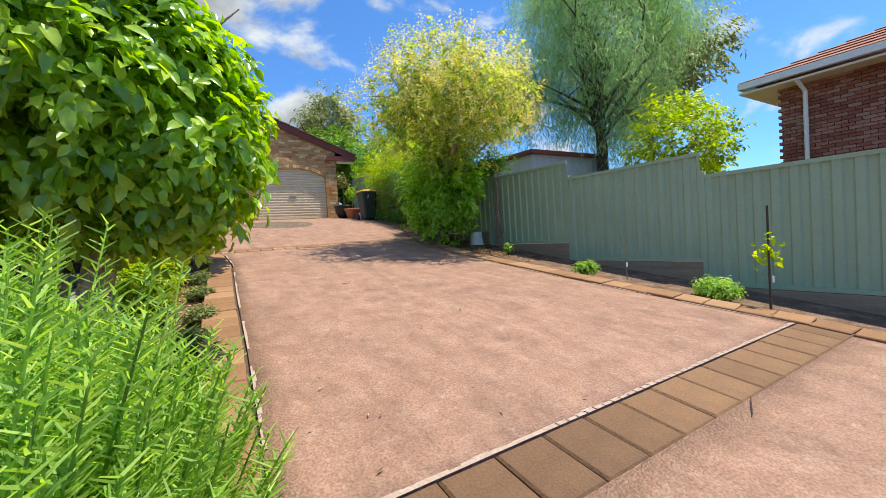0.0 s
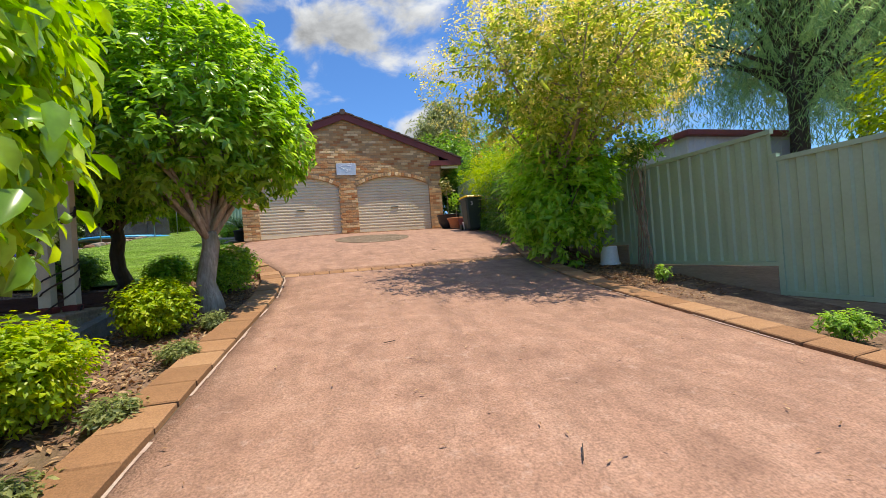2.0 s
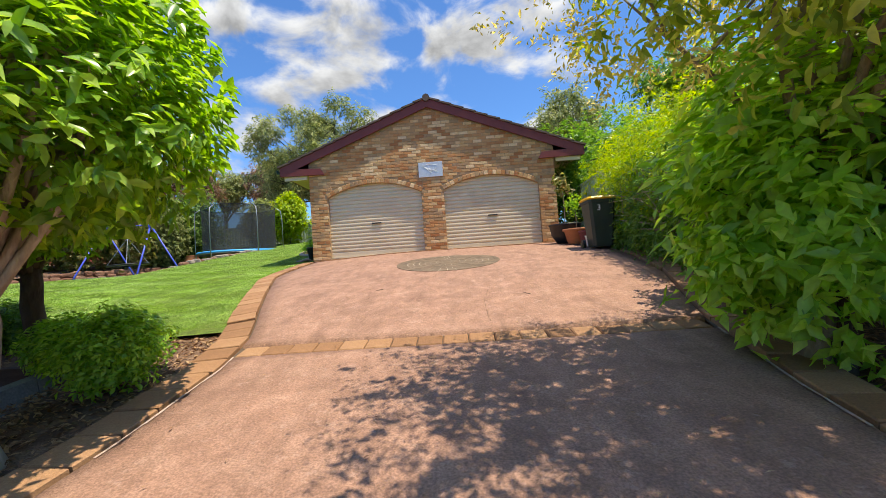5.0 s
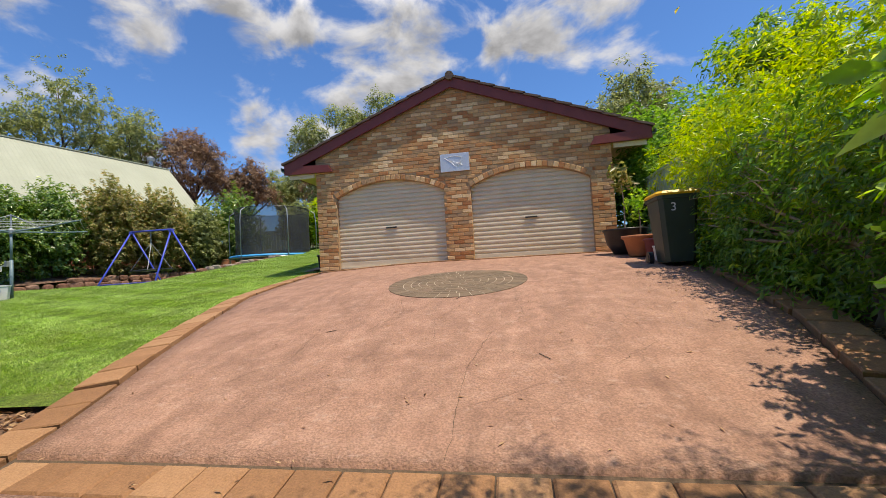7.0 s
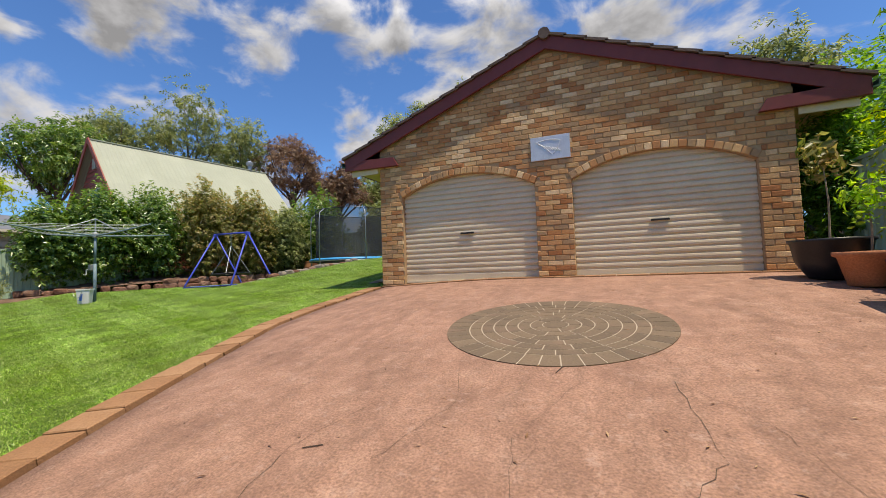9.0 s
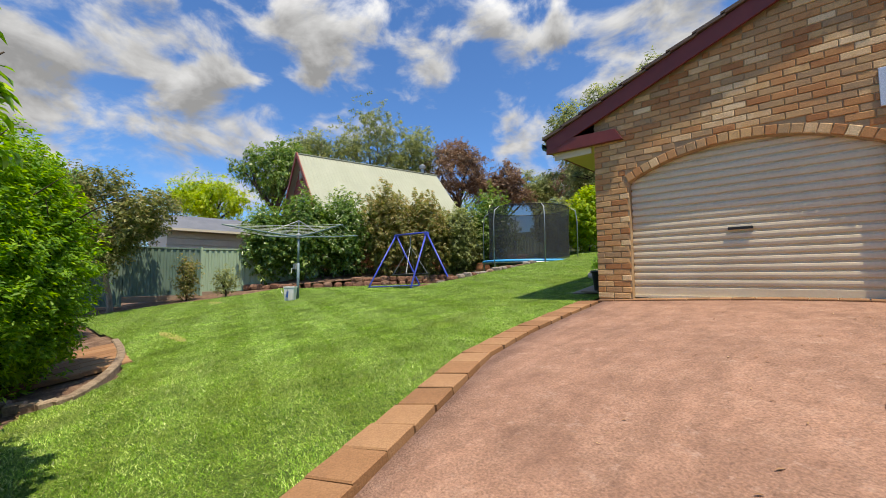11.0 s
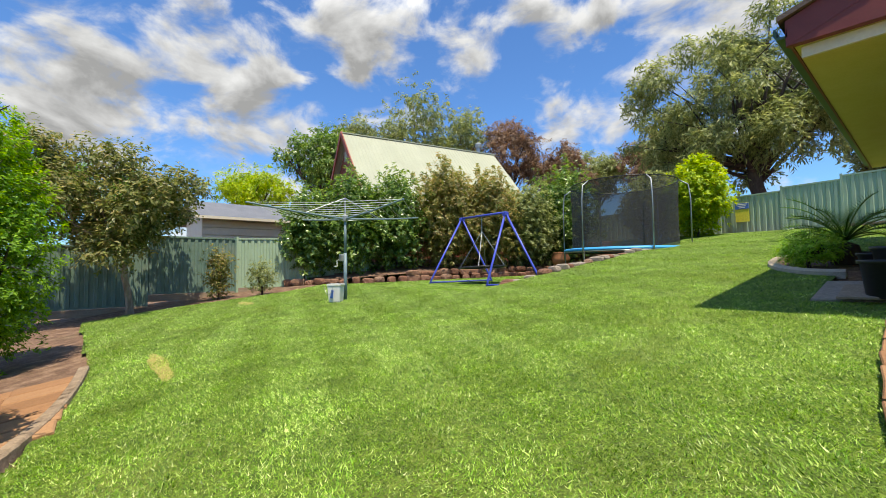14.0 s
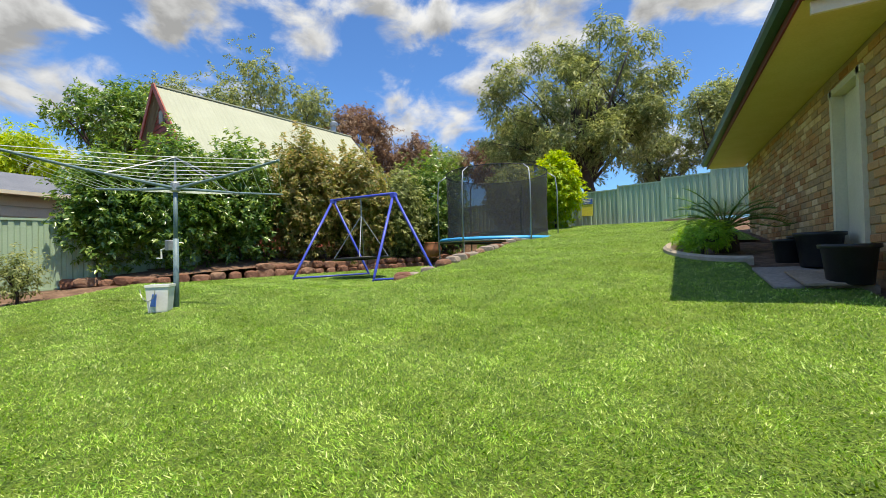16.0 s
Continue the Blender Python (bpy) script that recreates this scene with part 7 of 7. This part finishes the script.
part("roof", Shape().add([(-1.75, 4.0, 3.26), (-1.4, 8.0, 3.26), (-4.6, 8.3, 3.9), (-4.6, 4.0, 3.9), (-1.75, 4.0, 3.2), (-1.4, 8.0, 3.2), (-4.6, 8.3, 3.84), (-4.6, 4.0, 3.84)], [(0, 1, 2, 3), (7, 6, 5, 4)]), TILE_ROOF, porch)
part("wall", Shape().box((-4.6, 4.2, 1.9), (0.2, 6.8, 3.3)), BRICK_J, porch)

# low walls of the sunken porch path
low_wall = empty("retaining_wall", (-2.9, 8.9, 1.0), "low dark timber sleeper wall below the lawn's edge", "wall", kind="structure")
for k in range(3):
    for h in range(2):
        x0, x1 = -4.55 + k * 1.2, -3.37 + k * 1.2
        z = gz(-2.8, 9.1) - 0.05 - h * 0.17
        part("sleeper", Shape().beam((x0, 8.93 - 0.02 * h, z), (x1, 8.93 - 0.02 * h, z), 0.09, 0.16), PLINTH_DARK, low_wall)
path_kerb = Shape()
for k in range(13):
    y0, y1 = 5.0 + k * 0.3, 5.0 + (k + 1) * 0.3 - 0.01
    x0, x1 = -0.98 - 0.1 * math.sin(k * 0.25), -0.98 - 0.1 * math.sin((k + 1) * 0.25)
    path_kerb.beam((x0, y0, gz(-0.7, y0) - 0.1), (x1, y1, gz(-0.7, y1) - 0.1), 0.13, 0.3)
tagged(part("kerb", path_kerb, KERB_GREY), "dark grey concrete kerb along the porch path", "kerb", kind="structure")

# climber stems hanging on the side fence
climber = empty("climbing_vine", (6.1, 7.3, 1.0), "bare tangled brown vine stems against the steel fence", "vine")
vr = random.Random(12)
for k in range(9):
    y = 7.3 + vr.uniform(-0.12, 0.12)
    z0, z1 = gz(6.1, 7.3) - 0.06, 2.85 + vr.uniform(-0.1, 0.15)
    pts = [(6.13 - 0.05 * math.sin(math.pi * q / 7) * vr.uniform(0.3, 1.6), y + 0.07 * math.sin(q * 1.1 + k) + vr.uniform(-0.02, 0.02), z0 + (z1 - z0) * q / 7) for q in range(8)]
    part("stem", Shape().tube(pts, [0.011] * 4 + [0.009, 0.007, 0.005, 0.003], 5), BARK, climber)
P, T, D = sprays([(6.15, 7.5, 2.95, 0.3, 0.75, 0.3)], 2200, 61, 0.8, 0.3, 0.1, 8, 0.16, 0.6)
part("foliage", leaf_mesh("foliage", P, D, 0.085, 0.3, 0.5, 61, 0, 0.25, False, T), L_DARK, climber)

# sign on the back fence
sg = empty("sign", (-5.75, 29.6, 4.6), "small blue and yellow notice on the back fence", "sign")
part("board", Shape().slab((-5.7, 29.62, 4.55), (0.42, 0.7, 0.02), 0.003, UPRIGHT), SIGN_YELLOW, sg)
part("header", Shape().slab((-5.7, 29.605, 4.78), (0.42, 0.22, 0.02), 0.003, UPRIGHT), SIGN_BLUE, sg)
for k in range(3):
    part("text_bar", Shape().box((-5.7, 29.592, 4.84 - k * 0.06), (0.3 - 0.06 * k, 0.004, 0.025)), WHITE, sg)

# ---- ground litter and grass ----
rr = np.random.RandomState(9)


def scatter(n, x0, x1, y0, y1, keep):
    x, y = rr.uniform(x0, x1, n), rr.uniform(y0, y1, n)
    k = keep(x, y)
    return x[k], y[k]


lx, ly = scatter(16000, -4.5, 6.2, 2.0, 11.2, lambda x, y: ((x < inner_left(y) - 0.33) & ~on_lawn(x, y) & (y > 2.4)) | ((x > inner_right(y) + 0.33) & (y > 5.5)))
lx2, ly2 = scatter(26000, -1.0, 6.2, 4.5, 11.0, lambda x, y: (x < inner_left(y) - 0.33) & ~on_lawn(x, y) | (x > inner_right(y) + 0.33) & (y > 6.3))
lx, ly = np.concatenate([lx, lx2]), np.concatenate([ly, ly2])
P = np.stack([lx, ly, lie(lx, ly) - 0.042 + rr.uniform(0, 0.015, len(lx))], 1)
D = np.zeros_like(P)
D[:, 2] = 1
lit = part("leaf_litter", leaf_mesh("leaf_litter", P, D, 0.055, 0.4, 0.35, 3, 0.0), LITTER)
tagged(lit, "dry brown leaves scattered over the garden soil", "leaf litter", kind="stuff")
lx, ly = scatter(420, 0.4, 5.2, 1.6, 16.0, lambda x, y: (x > inner_left(y)) & (x < inner_right(y)))
P = np.stack([lx, ly, lie(lx, ly) + 0.036], 1)
D = np.zeros_like(P)
D[:, 2] = 1
tw_ = part("fallen_twigs", leaf_mesh("fallen_twigs", P, D, 0.04, 0.25, 0.12, 8, 0.0), LITTER)
tagged(tw_, "small dry leaves and twigs on the driveway", "leaf litter", kind="stuff")
sticks = Shape()
for x, y, a, l in ((2.55, 1.0, 0.4, 0.22), (2.3, 3.4, 1.0, 0.12), (1.7, 5.2, 0.2, 0.1), (2.6, 12.0, 1.3, 0.12), (1.5, 10.9, 0.5, 0.1), (3.5, 10.2, 2.2, 0.12)):
    q = [(x + l * u * math.cos(a), y + l * u * math.sin(a)) for u in (0, 0.5, 1)]
    sticks.tube([(px, py, gz(px, py) + 0.036) for px, py in q], 0.003, 5)
tagged(part("twig", sticks, BARK_DARK), "thin dark twigs on the concrete", "twig", kind="stuff")

patch = Shape()
for px, py, rx, ry in ((-6.85, 12.1, 0.75, 0.09), (-11.6, 14.2, 0.4, 0.12)):
    ring_ = []
    for k in range(22):
        t = 2 * math.pi * k / 22
        q = 1 + 0.35 * noise.noise(Vector((math.cos(t) * 1.5, math.sin(t) * 1.5, px)))
        ring_.append((px + rx * q * math.cos(t), py + ry * q * math.sin(t)))
    patch.add([(x, y, gz(x, y) + 0.004) for x, y in [(px, py)] + ring_], [(0, k + 1, (k + 1) % 22 + 1) for k in range(22)])
tagged(part("dry_patch", patch, DRY), "straw coloured dry patches worn into the lawn", "grass", kind="structure")

# mown grass: short blades, denser where the walk passes
near_walk = lambda x, y: on_lawn(x, y) & (rr.uniform(0, 1, len(x)) < np.exp(-np.maximum(0, np.hypot(x + 2.0, (y - 12.2)) - 3.0) / 3.2))
gx1, gy1 = scatter(1500000, -11, 0.4, 9.9, 22, near_walk)
gx2, gy2 = scatter(330000, -13.5, -1.4, 9.9, 28.5, on_lawn)
gx, gy = np.concatenate([gx1, gx2]), np.concatenate([gy1, gy2])
n = len(gx)
far = np.concatenate([np.zeros(len(gx1)), np.ones(len(gx2))])
tufts = np.sin(gx * 9.1 + 2.0 * np.sin(gy * 5.3)) + np.sin(gy * 8.3 + 2.2 * np.sin(gx * 6.1))
h = rr.uniform(0.008, 0.021, n) * (1 + 0.1 * tufts) * (1 + 0.35 * far)
a = rr.uniform(0, 6.28, n)
lane = np.sign(np.sin((gx * 0.35 + gy) * 6.6))[:, None] * np.array([0.9, -0.3])
lean = rr.normal(0, 0.015, (n, 2)) + 0.006 * lane + 0.005 * np.stack([np.sin(gx * 1.9 + gy), np.cos(gy * 2.3 - gx)], 1)
P = np.stack([gx, gy, lie(gx, gy) - 0.004], 1)
W = np.stack([np.cos(a), np.sin(a), np.zeros(n)], 1) * (rr.uniform(0.0018, 0.004, n) * (1 + 0.8 * far))[:, None]
T = P + np.stack([lean[:, 0], lean[:, 1], h], 1)
V = np.stack([P - W, P + W, T], 1).reshape(-1, 3)
grass = part("grass", mesh_from("grass", V, np.arange(3 * n).reshape(-1, 3)), BLADE)
tagged(grass, "short mown blades of bright green grass", "grass", kind="stuff")
